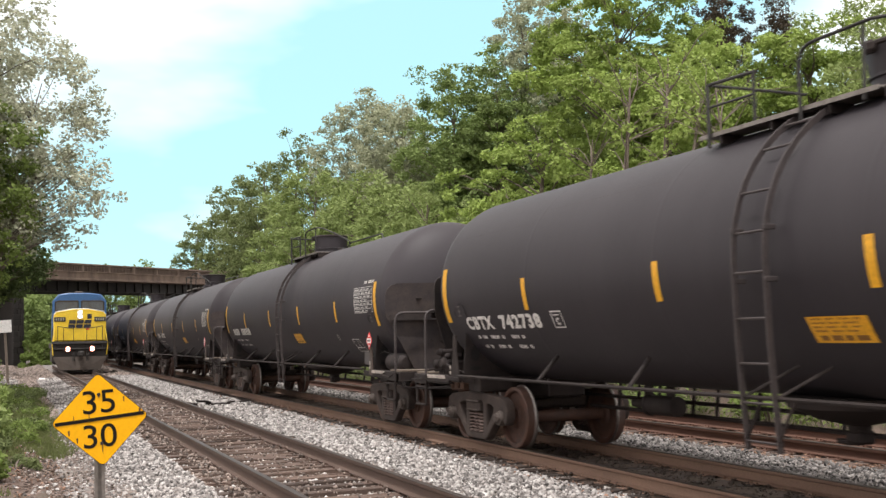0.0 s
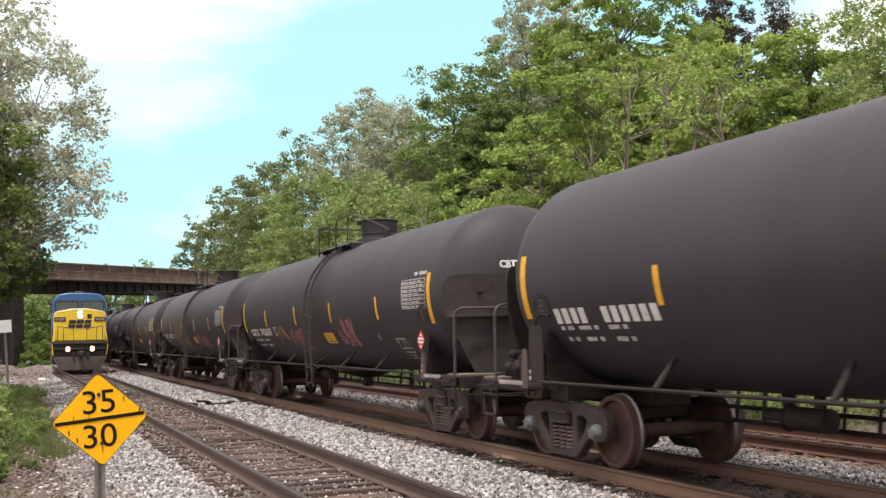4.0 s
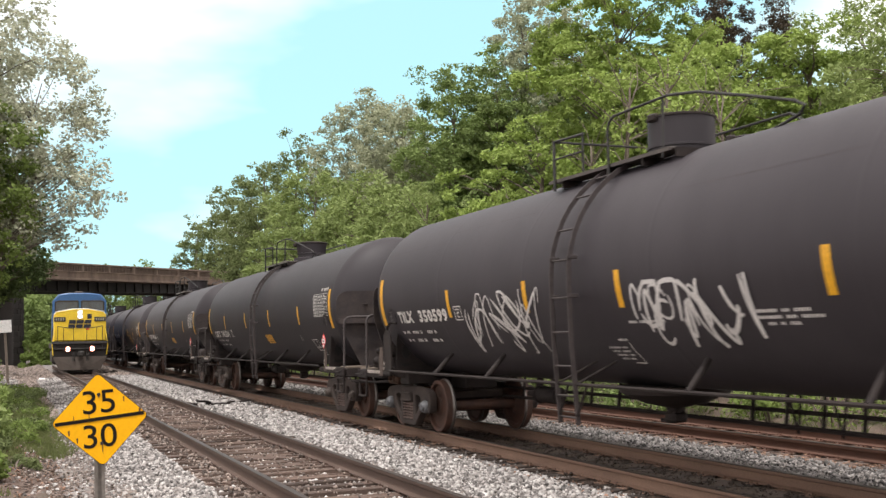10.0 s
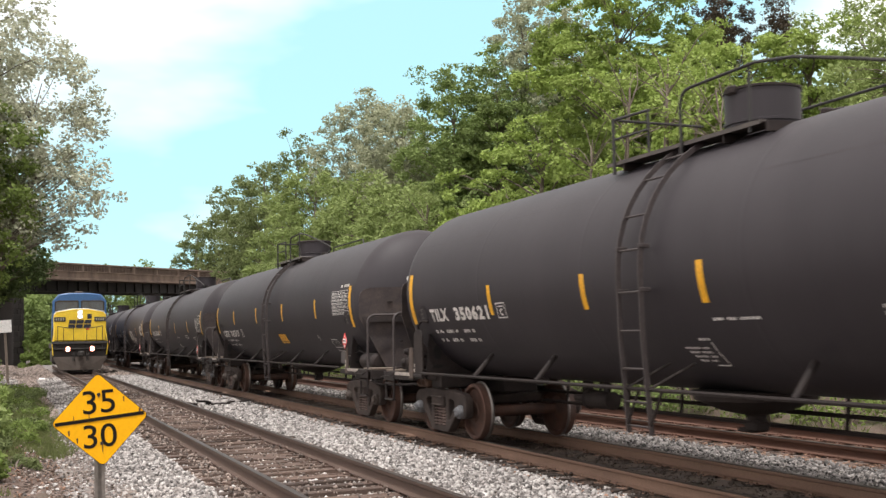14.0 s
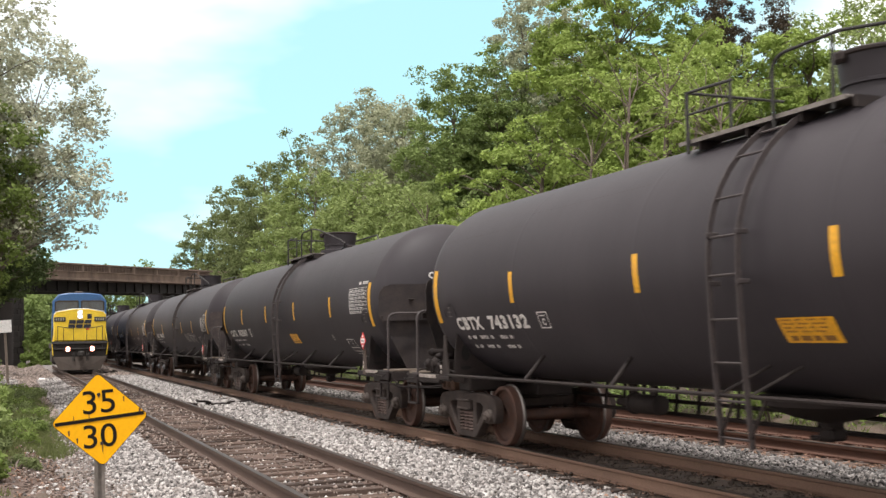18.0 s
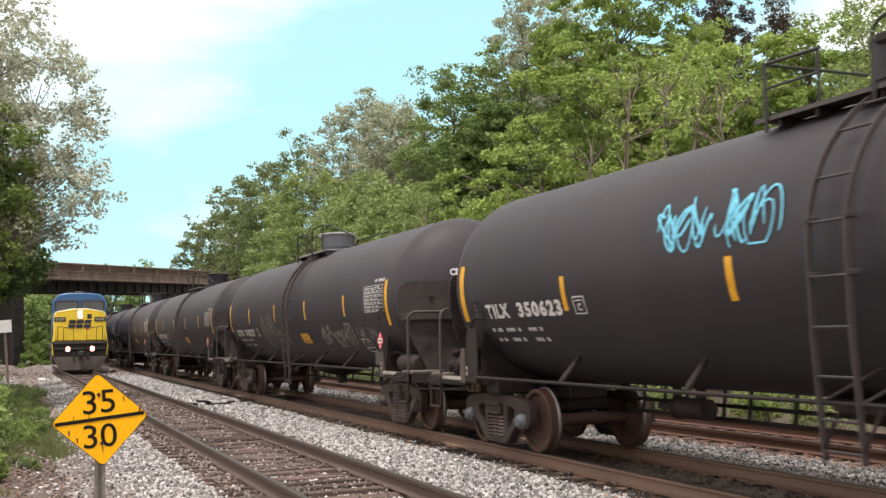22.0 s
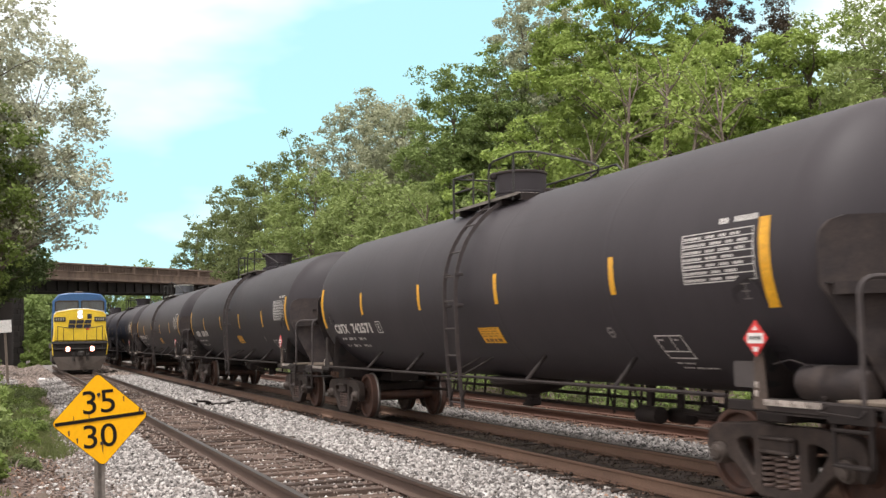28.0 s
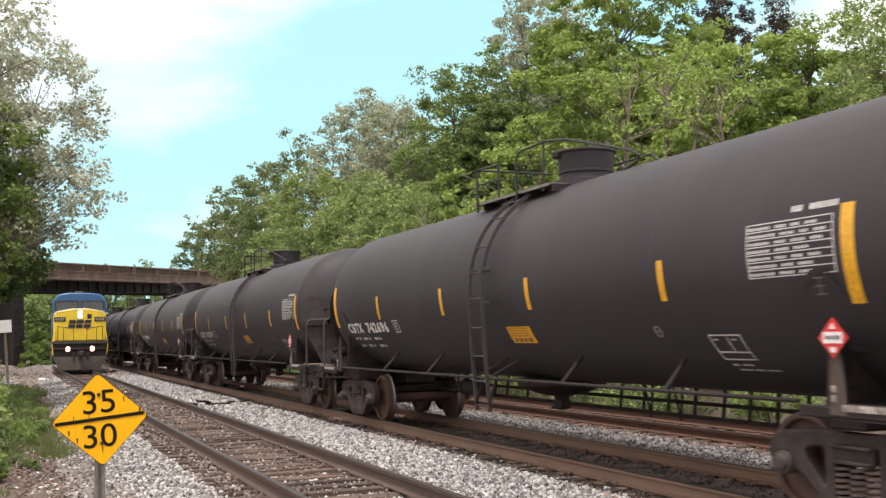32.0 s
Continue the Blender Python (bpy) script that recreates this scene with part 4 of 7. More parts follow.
    if not fore:
        valve = part("brake_valve", Build().box((-1.08, 8.05, 1.20), (0.30, 0.62, 0.20), b=0.03).box((-1.08, 8.05, 1.34), (0.22, 0.40, 0.14), b=0.04).box((-1.06, 7.68, 1.18), (0.18, 0.2, 0.24), b=0.03), FRAME_BLACK, car, "ribbed cast brake valve")
        for y, z, r in ((8.24, 1.22, 0.09), (7.94, 1.24, 0.10), (8.08, 1.42, 0.065), (7.76, 1.36, 0.05)):
            part("valve_cover", Build().spin([(-0.17, 0.03), (-0.165, r * 0.6), (-0.14, r * 0.72), (-0.12, r), (-0.09, r), (-0.08, r * 0.85), (0.12, r * 0.85)], 18, pose(-1.12, y, z), "x"), FRAME_BLACK, valve)
        for k in range(6):
            part("rib", Build().box((-1.235, 7.80 + 0.1 * k, 1.13), (0.03, 0.022, 0.16), b=0.006), FRAME_BLACK, valve)
        part("valve_pipe", Build().tube([(-1.15, 8.38, 1.15), (-1.28, 8.5, 1.12), (-1.3, 8.56, 1.0), (-1.2, 8.6, 0.85)], 0.02, 6), FRAME_BLACK, valve)
        part("valve_pipe", Build().tube([(-1.1, 7.8, 1.3), (-1.36, 7.5, 1.24), (-1.4, 7.1, 1.18), (-1.4, 6.7, 1.12)], 0.017, 6), FRAME_BLACK, valve)
    else:
        part("bracket_plate", Build().slab(rounded([(-0.15, 1.24), (0.15, 1.24), (0.15, 1.48), (-0.15, 1.48)], 0.03), -1.50, -1.485, "x").mesh("bracket_plate", paint("grey_bracket_paint", (0.058, 0.049, 0.048))), None, car, "grey bracket plate", at=pose(0, -7.02, -0.07))
    if fore:
        part("brake_cylinder", Build().spin([(-0.26, 0.04), (-0.24, 0.115), (0.21, 0.115), (0.26, 0.05)], 16, pose(0.1, -3.05, 0.60)).spin([(-0.26, 0.04), (-0.24, 0.10), (0.21, 0.10), (0.26, 0.05)], 16, pose(0.42, -3.3, 0.58)), FRAME_BLACK, car, "pair of brake reservoirs under the tank")
    if fore:
        part("hand_brake", Build().spin([(-0.05, 0.05), (-0.04, 0.20), (0.0, 0.22), (0.04, 0.20), (0.05, 0.05)], 16, pose(-0.42, -8.54, 1.85)).box((-0.42, -8.48, 1.78), (0.3, 0.1, 0.42), b=0.03).box((-0.31, -8.51, 1.35), (0.03, 0.03, 0.6)), FRAME_BLACK, car, "round geared hand brake")
        for x, y in ((0.1, -3.05), (0.42, -3.3)):
            part("reservoir_hanger", Build().box((x, y, 0.86), (0.05, 0.12, 0.40), b=0.005), FRAME_BLACK, car)
        part("slack_adjuster", Build().tube([(0.2, -3.7, 0.66), (0.2, -4.7, 0.66)], [0.03, 0.06], 8).box((0.2, -4.2, 0.72), (0.12, 0.3, 0.12), b=0.03).box((0.2, -4.2, 0.92), (0.06, 0.06, 0.34)), FRAME_BLACK, car)
    if not fore:
        cyl = part("brake_cylinder", Build().spin([(-0.42, 0.05), (-0.40, 0.13), (0.18, 0.13), (0.20, 0.15), (0.24, 0.15), (0.26, 0.06), (0.62, 0.05)], 18, pose(0.1, 3.75, 0.73)), FRAME_BLACK, car, "brake cylinder under the tank")
        for y in (3.5, 4.0):
            part("reservoir_hanger", Build().box((0.1, y, 0.94), (0.06, 0.14, 0.24), b=0.005), FRAME_BLACK, cyl)
    part("outlet_bowl", Build().spin([(0.66, 0.10), (0.74, 0.12), (0.80, 0.40), (0.92, 0.68), (1.02, 0.72)], 20, pose(0, 0.15, 0), "z").box((0, 0.15, 0.62), (0.22, 0.22, 0.14), b=0.03).box((0.0, 0.30, 0.56), (0.08, 0.30, 0.05), b=0.01), FRAME_BLACK, car, "bottom outlet valve bowl")
    for y in (-1.5, -2.2):
        part("rod_hanger", Build().tube([(0.45, y + 0.12, 1.05), (0.5, y, 0.52), (0.45, y - 0.14, 1.05)], 0.022, 5), FRAME_BLACK, car)
    low = Build().tube([(0.5, 6.2, 0.59), (0.5, -5.2, 0.57)], 0.03, 6)
    part("brake_rod", low, FRAME_BLACK, car)
    part("train_line", Build().tube([(0.55, 6.4, 0.75), (0.55, -6.2, 0.75)], 0.028, 6), FRAME_BLACK, car)
    hanger = Build().tube([(0.56, 0, 1.06), (0.5, 0, 0.57)], 0.026, 5).mesh("pipe_hanger", FRAME_BLACK)
    for y in (5.4, 4.9, 4.4, 3.6, 3.1, 2.3, 0.9, -0.7, -1.3, -1.9, -2.5, -3.1, -3.6, -4.1, -4.6, -5.0):
        part("pipe_hanger", hanger, None, car, at=pose(0, y, 0))

    # side pipe rails and their braces
    for s in (-1, 1):
        part("side_rail", Build().tube([(s * 1.5, 6.75, 1.08), (s * 1.5, -6.75, 1.08)], 0.022, 7), FRAME_BLACK, car, "pipe rail along the car's foot")
    braces = (4.15, 2.0, -2.55, -4.75) if not square else (4.6, 2.65, -2.2, -4.6) if "wide" in style else (4.2, 1.6, -3.2, -5.0)
    brace = Build().tube([(-1.49, 0.0, 1.08), (-1.12, 0.13, 1.40)], 0.036 if square else 0.027, 8).mesh("side_brace", FRAME_BLACK)
    for y in braces:
        part("side_brace", brace, None, car, at=pose(0, y, 0))
        part("side_brace", brace, None, car, at=pose(0, y + 0.15, 0, 0, 0, 180))

    # ladder up the side, over the shoulder of the tank
    ly = -0.30 if not square else 0.15 if "wide" in style else -0.55 if fore else -0.65
    sh = (ly + 0.30) * 0.8
    ladder = None
    path = [(-1.50, 0, 0.60), (-1.535, 0, 1.08), (-1.57, 0, 1.6), (-1.585, 0, 2.3)]
    for a in np.linspace(0.05, 1.12, 9):
        path.append((-(RADIUS + 0.14 - 0.05 * a) * math.cos(a), 0, AXIS_Z + (RADIUS + 0.07) * math.sin(a)))
    stile = Build()
    vs, fs = [], []
    for k, p in enumerate(path):
        q = Vector(path[min(k + 1, len(path) - 1)]) - Vector(path[max(k - 1, 0)])
        nrm = Vector((-q.z, 0, q.x)).normalized()
        for dy, dn in ((-0.009, -0.030), (0.009, -0.030), (0.009, 0.030), (-0.009, 0.030)):
            vs.append(Vector(p) + Vector((0, dy, 0)) + nrm * dn)
    for k in range(len(path) - 1):
        for i in range(4):
            fs.append((4 * k + i, 4 * k + (i + 1) % 4, 4 * k + 4 + (i + 1) % 4, 4 * k + 4 + i))
    fs += [(0, 1, 2, 3), (4 * len(path) - 1, 4 * len(path) - 2, 4 * len(path) - 3, 4 * len(path) - 4)]
    stile.add(vs, fs)
    me = stile.mesh("ladder", LADDER_GREY, 50)
    ladder = part("ladder", me, None, car, "steel ladder curving over the tank", at=pose(0, ly + 0.29, 0))
    part("stile", me, None, ladder, at=pose(0, -0.44, 0))
    rung = Build().tube([(0, 0, 0), (0, -0.44, 0)], 0.013, 6).mesh("rung", LADDER_GREY)
    drop = 0.09 if square else 0.0
    spots = [(-1.505, 0.68), (-1.53, 1.03 - drop), (-1.555, 1.39 - drop), (-1.575, 1.80 - drop), (-1.585, 2.22 - drop)]
    for a in (0.10, 0.36, 0.69, 0.94, 1.12):
        spots.append((-(RADIUS + 0.14 - 0.05 * a) * math.cos(a), AXIS_Z + (RADIUS + 0.07) * math.sin(a)))
    for x, z in spots:
        part("rung", rung, None, ladder, at=pose(x, 0, z))
    for k in (0, -0.44):
        part("ladder_prop", Build().tube([(-1.51, k, 0.70), (-1.50, k - 0.22, 1.08)], 0.018, 5), FRAME_BLACK, ladder)
        part("ladder_prop", Build().tube([(-1.53, k, 1.08), (-1.10, k - 0.26, 1.36)], 0.016, 5), FRAME_BLACK, ladder)
        for z in (2.15, 2.62):
            part("ladder_cleat", Build().box((-1.53, k, z), (0.14, 0.035, 0.05), b=0.006), LADDER_GREY, ladder)

    # walkway and fittings on top
    top = AXIS_Z + RADIUS
    dome_y = -0.18 if square else 0.40 if fore else -0.76
    y0, y1 = (1.44 + sh, -1.12)
    walkway = part("walkway", Build().box((-0.66, (y0 + y1) / 2, 3.81), (0.34, y0 - y1, 0.025), b=0.006).box((-0.83, (y0 + y1) / 2, 3.80), (0.018, y0 - y1, 0.045)), DARK_GRATING if square else GALVANISED, car, "steel grating walkway on the tank")
    for y in (1.1 + sh, 0.3, -0.5, -1.2):
        part("bracket", Build().box((-0.66, y, 3.745), (0.30, 0.04, 0.11)), FRAME_BLACK, walkway)
    if square:
        dome = part("fitting_housing", Build().spin([(3.82, 0.52), (3.88, 0.52), (3.90, 0.42), (3.98, 0.42), (3.985, 0.44), (4.01, 0.44), (4.015, 0.42), (4.36, 0.42)], 28, pose(0, dome_y, 0), "z"), TANK_BLACK, car, "tall black drum-shaped fitting housing")
        part("lid", Build().spin([(4.355, 0.42), (4.36, 0.435), (4.385, 0.435), (4.395, 0.40), (4.40, 0.05)], 28, pose(0, dome_y, 0), "z").box((-0.43, dome_y, 4.36), (0.08, 0.16, 0.10), b=0.02), FRAME_BLACK, dome)
    else:
        dome = part("fitting_housing", Build().spin([(3.83, 0.50), (3.92, 0.49), (3.94, 0.425), (4.00, 0.42), (4.005, 0.44), (4.03, 0.44), (4.035, 0.42), (4.30, 0.43), (4.32, 0.43)] if fore else [(3.83, 0.50), (3.92, 0.49), (3.94, 0.395), (4.02, 0.385), (4.03, 0.41), (4.06, 0.41), (4.065, 0.395), (4.30, 0.425), (4.32, 0.425)], 32, pose(0, dome_y, 0), "z"), TANK_BLACK, car, "round black fitting housing")
        part("lid", Build().spin([(4.315, 0.435), (4.325, 0.45), (4.35, 0.45), (4.37, 0.42), (4.385, 0.05)], 32, pose(0, dome_y, 0), "z").box((-0.44, dome_y + 0.1, 4.31), (0.1, 0.16, 0.12), b=0.03), FRAME_BLACK, dome)
    part("manway", Build().spin([(3.80, 0.28), (3.90, 0.28), (3.91, 0.32), (3.94, 0.32), (3.96, 0.26), (3.97, 0.05)], 24, pose(0.25, dome_y - 1.05, 0), "z").box((-0.06, dome_y - 1.05, 3.93), (0.12, 0.1, 0.08), b=0.02), FRAME_BLACK, car, "low hinged manway cover")
    part("rail_post", pipe([(-0.86, 1.23 + sh, 3.66), (-0.86, 1.23 + sh, 4.36)], 0.022), PIPE_BLACK, car)
    part("rail_post", pipe([(-0.80, 0.55 + sh, 3.80), (-0.80, 0.55 + sh, 4.34)], 0.018), PIPE_BLACK, car)
    part("corner_rail", pipe(bend((-0.80, 0.52 + sh, 4.34), (-0.86, 1.23 + sh, 4.35), (0.5, 1.23 + sh, 4.35), 0.08), 0.018), PIPE_BLACK, car)
    part("corner_rail", pipe([(-0.83, 0.52 + sh, 4.10), (-0.86, 1.23 + sh, 4.10)], 0.014), PIPE_BLACK, car)
    hz = 4.41
    tall = bend((-0.86, -0.18 + sh, 3.66), (-0.86, -0.18 + sh, hz - 0.01), (-0.81, -1.05, hz + 0.02), 0.2)
    tall += [(-0.79, -1.6, hz - 0.06), (-0.70, -2.3, hz - 0.25), (-0.62, -2.95, hz - 0.44), (-0.58, -3.04, hz - 0.50), (-0.53, -2.92, hz - 0.56), (-0.50, -2.5, 3.78)]
    part("walkway_handrail", pipe(tall, 0.018), PIPE_BLACK, car, "bent pipe handrail along the walkway")
    part("rail_post", pipe([(-0.82, -0.95, 3.72), (-0.80, -0.95, hz)], 0.018), PIPE_BLACK, car)
    part("far_handrail", pipe([(0.86, 1.5, 3.60), (0.86, 1.5, 4.30), (0.86, -1.2, 4.30), (0.66, -2.2, 3.74)], 0.018), PIPE_BLACK, car)

    for y0, y1, z in ((-7.5, -4.55, 3.36), (-4.5, -1.6, 3.22), (1.6, 4.5, 3.36), (4.58, 7.5, 3.2)):
        part("weld_seam", tank_patch(Build(), y0, y1, z, z + 0.0025, 0.002, 1), SHIELD_DUST, car, smooth=0)
    # painted marks
    ends, mid = (7.36, (4.62, 1.5, -1.53, -4.65)) if not square else (7.31, (4.17, 1.5, -0.84, -4.15)) if "wide" in style else (7.31, (4.19, 0.9, -1.44, -4.05))
    mz = 2.13 if "high" in style else 1.98 if square else 2.02
    for y in (ends, -ends + (0.06 if fore and not square else 0)):
        part("yellow_stripe", tank_patch(Build(), y + 0.075, y - 0.075, 1.90, 2.74, n=6), YELLOW_TAPE, car, smooth=0)
    for y in mid:
        part("yellow_stripe", tank_patch(Build(), y + 0.055, y - 0.055, mz, mz + 0.43, n=4), YELLOW_TAPE, car, smooth=0)
    py0, pz0, pz1 = (-6.03 if fore else -6.08, 2.17, 2.66) if not square else (-6.1, 2.0, 2.47)
    data = Build()
    for k in range(8):
        z = pz0 + (pz1 - pz0) * k / 7
        tank_patch(data, py0, py0 - 1.12, z, z + 0.009, 0.005, 1)
    for y in (py0, py0 - 1.11):
        tank_patch(data, y, y - 0.014, pz0, pz1, 0.005, 3)
    rnd = random.Random(5)
    for k in range(7):
        z = pz0 + (pz1 - pz0) * (k + 0.28) / 7
        fine_print(data, py0 - 0.03, z, (rnd.randint(7, 10), rnd.randint(4, 5), rnd.randint(3, 5), 4)[: rnd.choice((3, 4, 4, 4))], 0.027, 0.038)
    fine_print(data, py0 - 0.60, pz1 + 0.07, (3, 7), 0.055, 0.05)
    part("data_panel", data, WHITE_MARK, car, "white stencilled data table", smooth=0)
    fb = Build()
    fy = -4.92 if square else -5.14
    fz0, fz1 = (1.54, 1.80) if square else (1.40, 1.66)
    tank_patch(fb, fy, fy - 0.5, fz1 - 0.013, fz1, 0.005, 1), tank_patch(fb, fy, fy - 0.5, fz0, fz0 + 0.013, 0.005, 1)
    tank_patch(fb, fy, fy - 0.015, fz0, fz1, 0.005, 3), tank_patch(fb, fy - 0.485, fy - 0.5, fz0, fz1, 0.005, 3)
    tank_patch(fb, fy - 0.27, fy - 0.285, fz0 + 0.085, fz1, 0.0055, 2), tank_patch(fb, fy, fy - 0.5, fz0 + 0.075, fz0 + 0.088, 0.0055, 1)
    fine_print(fb, fy - 0.05, fz0 - 0.06, (4, 7), 0.018, 0.026)
    fine_print(fb, fy - 0.08, fz0 - 0.11, (8, 5, 8), 0.016, 0.026)
    fine_print(fb, fy - 0.05, fz1 - 0.06, (3,), 0.016, 0.026), fine_print(fb, fy - 0.33, fz1 - 0.06, (3,), 0.016, 0.026)
    part("inspection_box", fb, WHITE_MARK, car, "white stencilled inspection box", smooth=0)
    small = Build()
    lift = 0.10 if square else 0.0
    for y, upper, lower in ((6.60, (2, 3), (2, 2)), (6.15, (6, 2), (5, 2)), (5.46, (5, 2), (5, 2))):
        fine_print(small, y - 0.04, 1.64 + lift, upper), fine_print(small, y - 0.09, 1.50 + lift, lower)
    if square:
        fine_print(small, -3.1, 1.86, (8, 3, 6), 0.03, 0.036), fine_print(small, -3.1, 1.80, (9, 4, 8), 0.03, 0.036), fine_print(small, -3.2, 1.74, (3, 2, 4), 0.03, 0.036)
    if "wide" in style:
        fine_print(small, -0.86, 1.80, (5, 4, 9), 0.028, 0.034)
        fine_print(small, -0.44, 1.60, (6,), 0.026, 0.034)
        for k, words in enumerate(((9, 4), (6, 6), (8, 4), (5, 4))):
            fine_print(small, -0.12 - 0.03 * k, 1.51 - 0.045 * k, words, 0.022, 0.028)
        tank_patch(small, -0.62, -0.636, 1.44, 1.58, 0.005, 2), tank_patch(small, -0.42, -0.636, 1.33, 1.343, 0.005, 1), tank_patch(small, -0.636, -0.652, 1.335, 1.45, 0.005, 2)
    part("stencil_print", small, WHITE_MARK, car, "small worn stencilled lines", smooth=0)
    worn = Build()
    for y in (6.88, -6.98):
        for z in (1.99, 2.06, 2.13):
            tank_patch(worn, y + 0.06, y - 0.06, z, z + 0.014, 0.014, 1)
        tank_patch(worn, y + 0.008, y - 0.008, 1.99, 2.144, 0.0145, 1)
    part("pad_stencil", worn, paint("worn_grey_stencil", (0.13, 0.12, 0.115)), car, "worn grey stencil on the pad", smooth=0)
    # stencils on the end of the tank, as seen past the next car
    cap = Build()
    for z, ws in ((2.68, (0.16, 0.28)), (2.58, (0.16, 0.30))):
        end_bars(cap, -0.34, z, ws, 0.05)
    plate = Build()
    for k in range(4 if square else 2):
        x = -0.33 if square else -0.45
        for word in ((0.07, 0.10, 0.12), (0.12, 0.08, 0.14), (0.10, 0.07, 0.09), (0.11, 0.13, 0.07))[k]:
            w = word if square else word * 1.75
            plate.box((x + w / 2, -8.515, 1.81 - 0.06 * k), (w, 0.006, 0.03))
            x += w + 0.03
    part("shield_stencil", plate, WHITE_MARK, car, smooth=0)
    part("end_stencil", cap, WHITE_MARK, car, "white stencilling on the domed end", smooth=0)
    if not square:
        ob = tank_patch(Build(), -0.60, -1.32, 1.575, 1.805, 0.005, 3)
        panel = part("notice_panel", ob, ORANGE_MARK, car, "orange stencilled notice", smooth=0)
        lines = Build()
        for z, words, h in ((1.775, (5, 4, 5, 3), 0.016), (1.74, (6, 5, 6), 0.016), (1.705, (4, 5, 3, 4), 0.016), (1.67, (6, 5, 5), 0.016)):
            fine_print(lines, -0.65, z, words, h, 0.027)
        bars(lines, -0.68, 1.595, (0.09, 0.13, 0.09, 0.14), 0.045, 0.035)
        for k, p in enumerate(lines.v):
            lines.v[k] = (p[0] * 1.0012, p[1], p[2])
        part("notice_print", lines, paint("brown_notice_print", (0.22, 0.10, 0.018)), panel, smooth=0)
        em = [(0.08 * math.cos(a), 1.70 + 0.07 * math.sin(a)) for a in np.linspace(0, 2 * math.pi, 7)[:6]]
        emb = Build()
        emb.add([on_tank(-4.3 + y * k, 1.70 + (z - 1.70) * k, 0.005) for k in (1.0, 0.66) for y, z in em], [(i, (i + 1) % 6, 6 + (i + 1) % 6, 6 + i) for i in range(6)])
        tank_patch(emb, -4.262, -4.338, 1.69, 1.712, 0.005, 1)
        part("round_emblem", emb, paint("pale_worn_stencil", (0.24, 0.225, 0.215)), car, "small worn hexagonal emblem", smooth=0)
    return car


def number_car(car, mark, digits, kind):
    """Reporting mark, number and tank class box."""
    square = kind.startswith("square")
    z = 1.94 if square else 1.79
    part("reporting_mark", wrap_text(mark, 0.272, 6.54 if square else 6.74, z, WHITE_MARK, "reporting_mark", 0.72 if square else 0.92), None, car, "white stencilled mark")
    part("car_number", wrap_text(digits, 0.272, 5.54 if square else 5.58, z, WHITE_MARK, "car_number", 1.24 if square else 1.25), None, car, "white stencilled number")
    me = lettering(mark + " " + digits, 0.165, WHITE_MARK, "end_number")
    wide = max(v.co.x for v in me.vertices)
    for v in me.vertices:
        v.co = on_head(-0.56 + v.co.x * 0.86 / wide, 2.775 + v.co.y)
    part("end_number", me, None, car, "white stencilled number on the domed end")
    b = Build()
    y, z0, z1 = (3.99, 1.93, 2.15) if square else (4.01, 1.77, 1.99)
    tank_patch(b, y, y - 0.28, z1 - 0.016, z1, 0.005, 1), tank_patch(b, y, y - 0.28, z0, z0 + 0.016, 0.005, 1)
    tank_patch(b, y, y - 0.018, z0, z1, 0.005, 2), tank_patch(b, y - 0.262, y - 0.28, z0, z1, 0.005, 2)
    tank_patch(b, y - 0.06, y - 0.22, z1 - 0.06, z1 - 0.045, 0.005, 1)
    part("class_letter", wrap_text("C", 0.13, y - 0.09, z0 + 0.045, WHITE_MARK, "class_letter"), None, car)
    part("class_box", b, WHITE_MARK, car, "white boxed class letter", smooth=0)


# Reporting marks in the order of the train; style, mark, number
TRAIN = [(-8, "round_aft", "", ""), (-7, "round_aft", "", ""), (-6, "square", "", ""), (-5, "round_aft", "", ""), (-4, "round_fore", "", ""), (-3, "round_aft", "", ""),
         (-2, "round_aft", "", ""), (-1, "round_fore", "", ""), (0, "round_aft", "CBTX", "742738"), (1, "round_aft", "CBTX", "742675"), (2, "round_aft", "CBTX", "742635"),
         (3, "square", "", ""), (4, "square_fore", "TILX", "350603"), (5, "round_fore", "CBTX", "742586"), (6, "round_aft", "CBTX", "742534"),
         (7, "square_wide", "TILX", "350599"), (8, "square_wide", "TILX", "350549"), (9, "round_fore_high", "CBTX", "742517"), (10, "square_wide", "TILX", "350621"),
         (11, "square", "", ""), (12, "round_aft_high", "CBTX", "742507"), (13, "round_aft_high", "CBTX", "743132"), (14, "round_aft_high", "CBTX", "742566"),
         (15, "round_fore_high", "CBTX", "742527"), (16, "square", "TILX", "350623"), (17, "round_aft_high", "CBTX", "742732"), (18, "round_fore", "CBTX", "742692"),
         (19, "round_aft", "", ""), (20, "round_fore_high", "CBTX", "742571"), (21, "round_aft_high", "CBTX", "743092"), (22, "round_aft", "CBTX", "742549"),
         (23, "round_aft", "CBTX", "742696"), (24, "round_aft", "", "")]
CARS = {}
PINK, AMBER, GREY, SKY_BLUE, TEAL, CHALK = (0.40, 0.155, 0.165), (0.45, 0.25, 0.05), (0.19, 0.178, 0.172), (0.16, 0.55, 0.72), (0.08, 0.36, 0.38), (0.62, 0.60, 0.58)
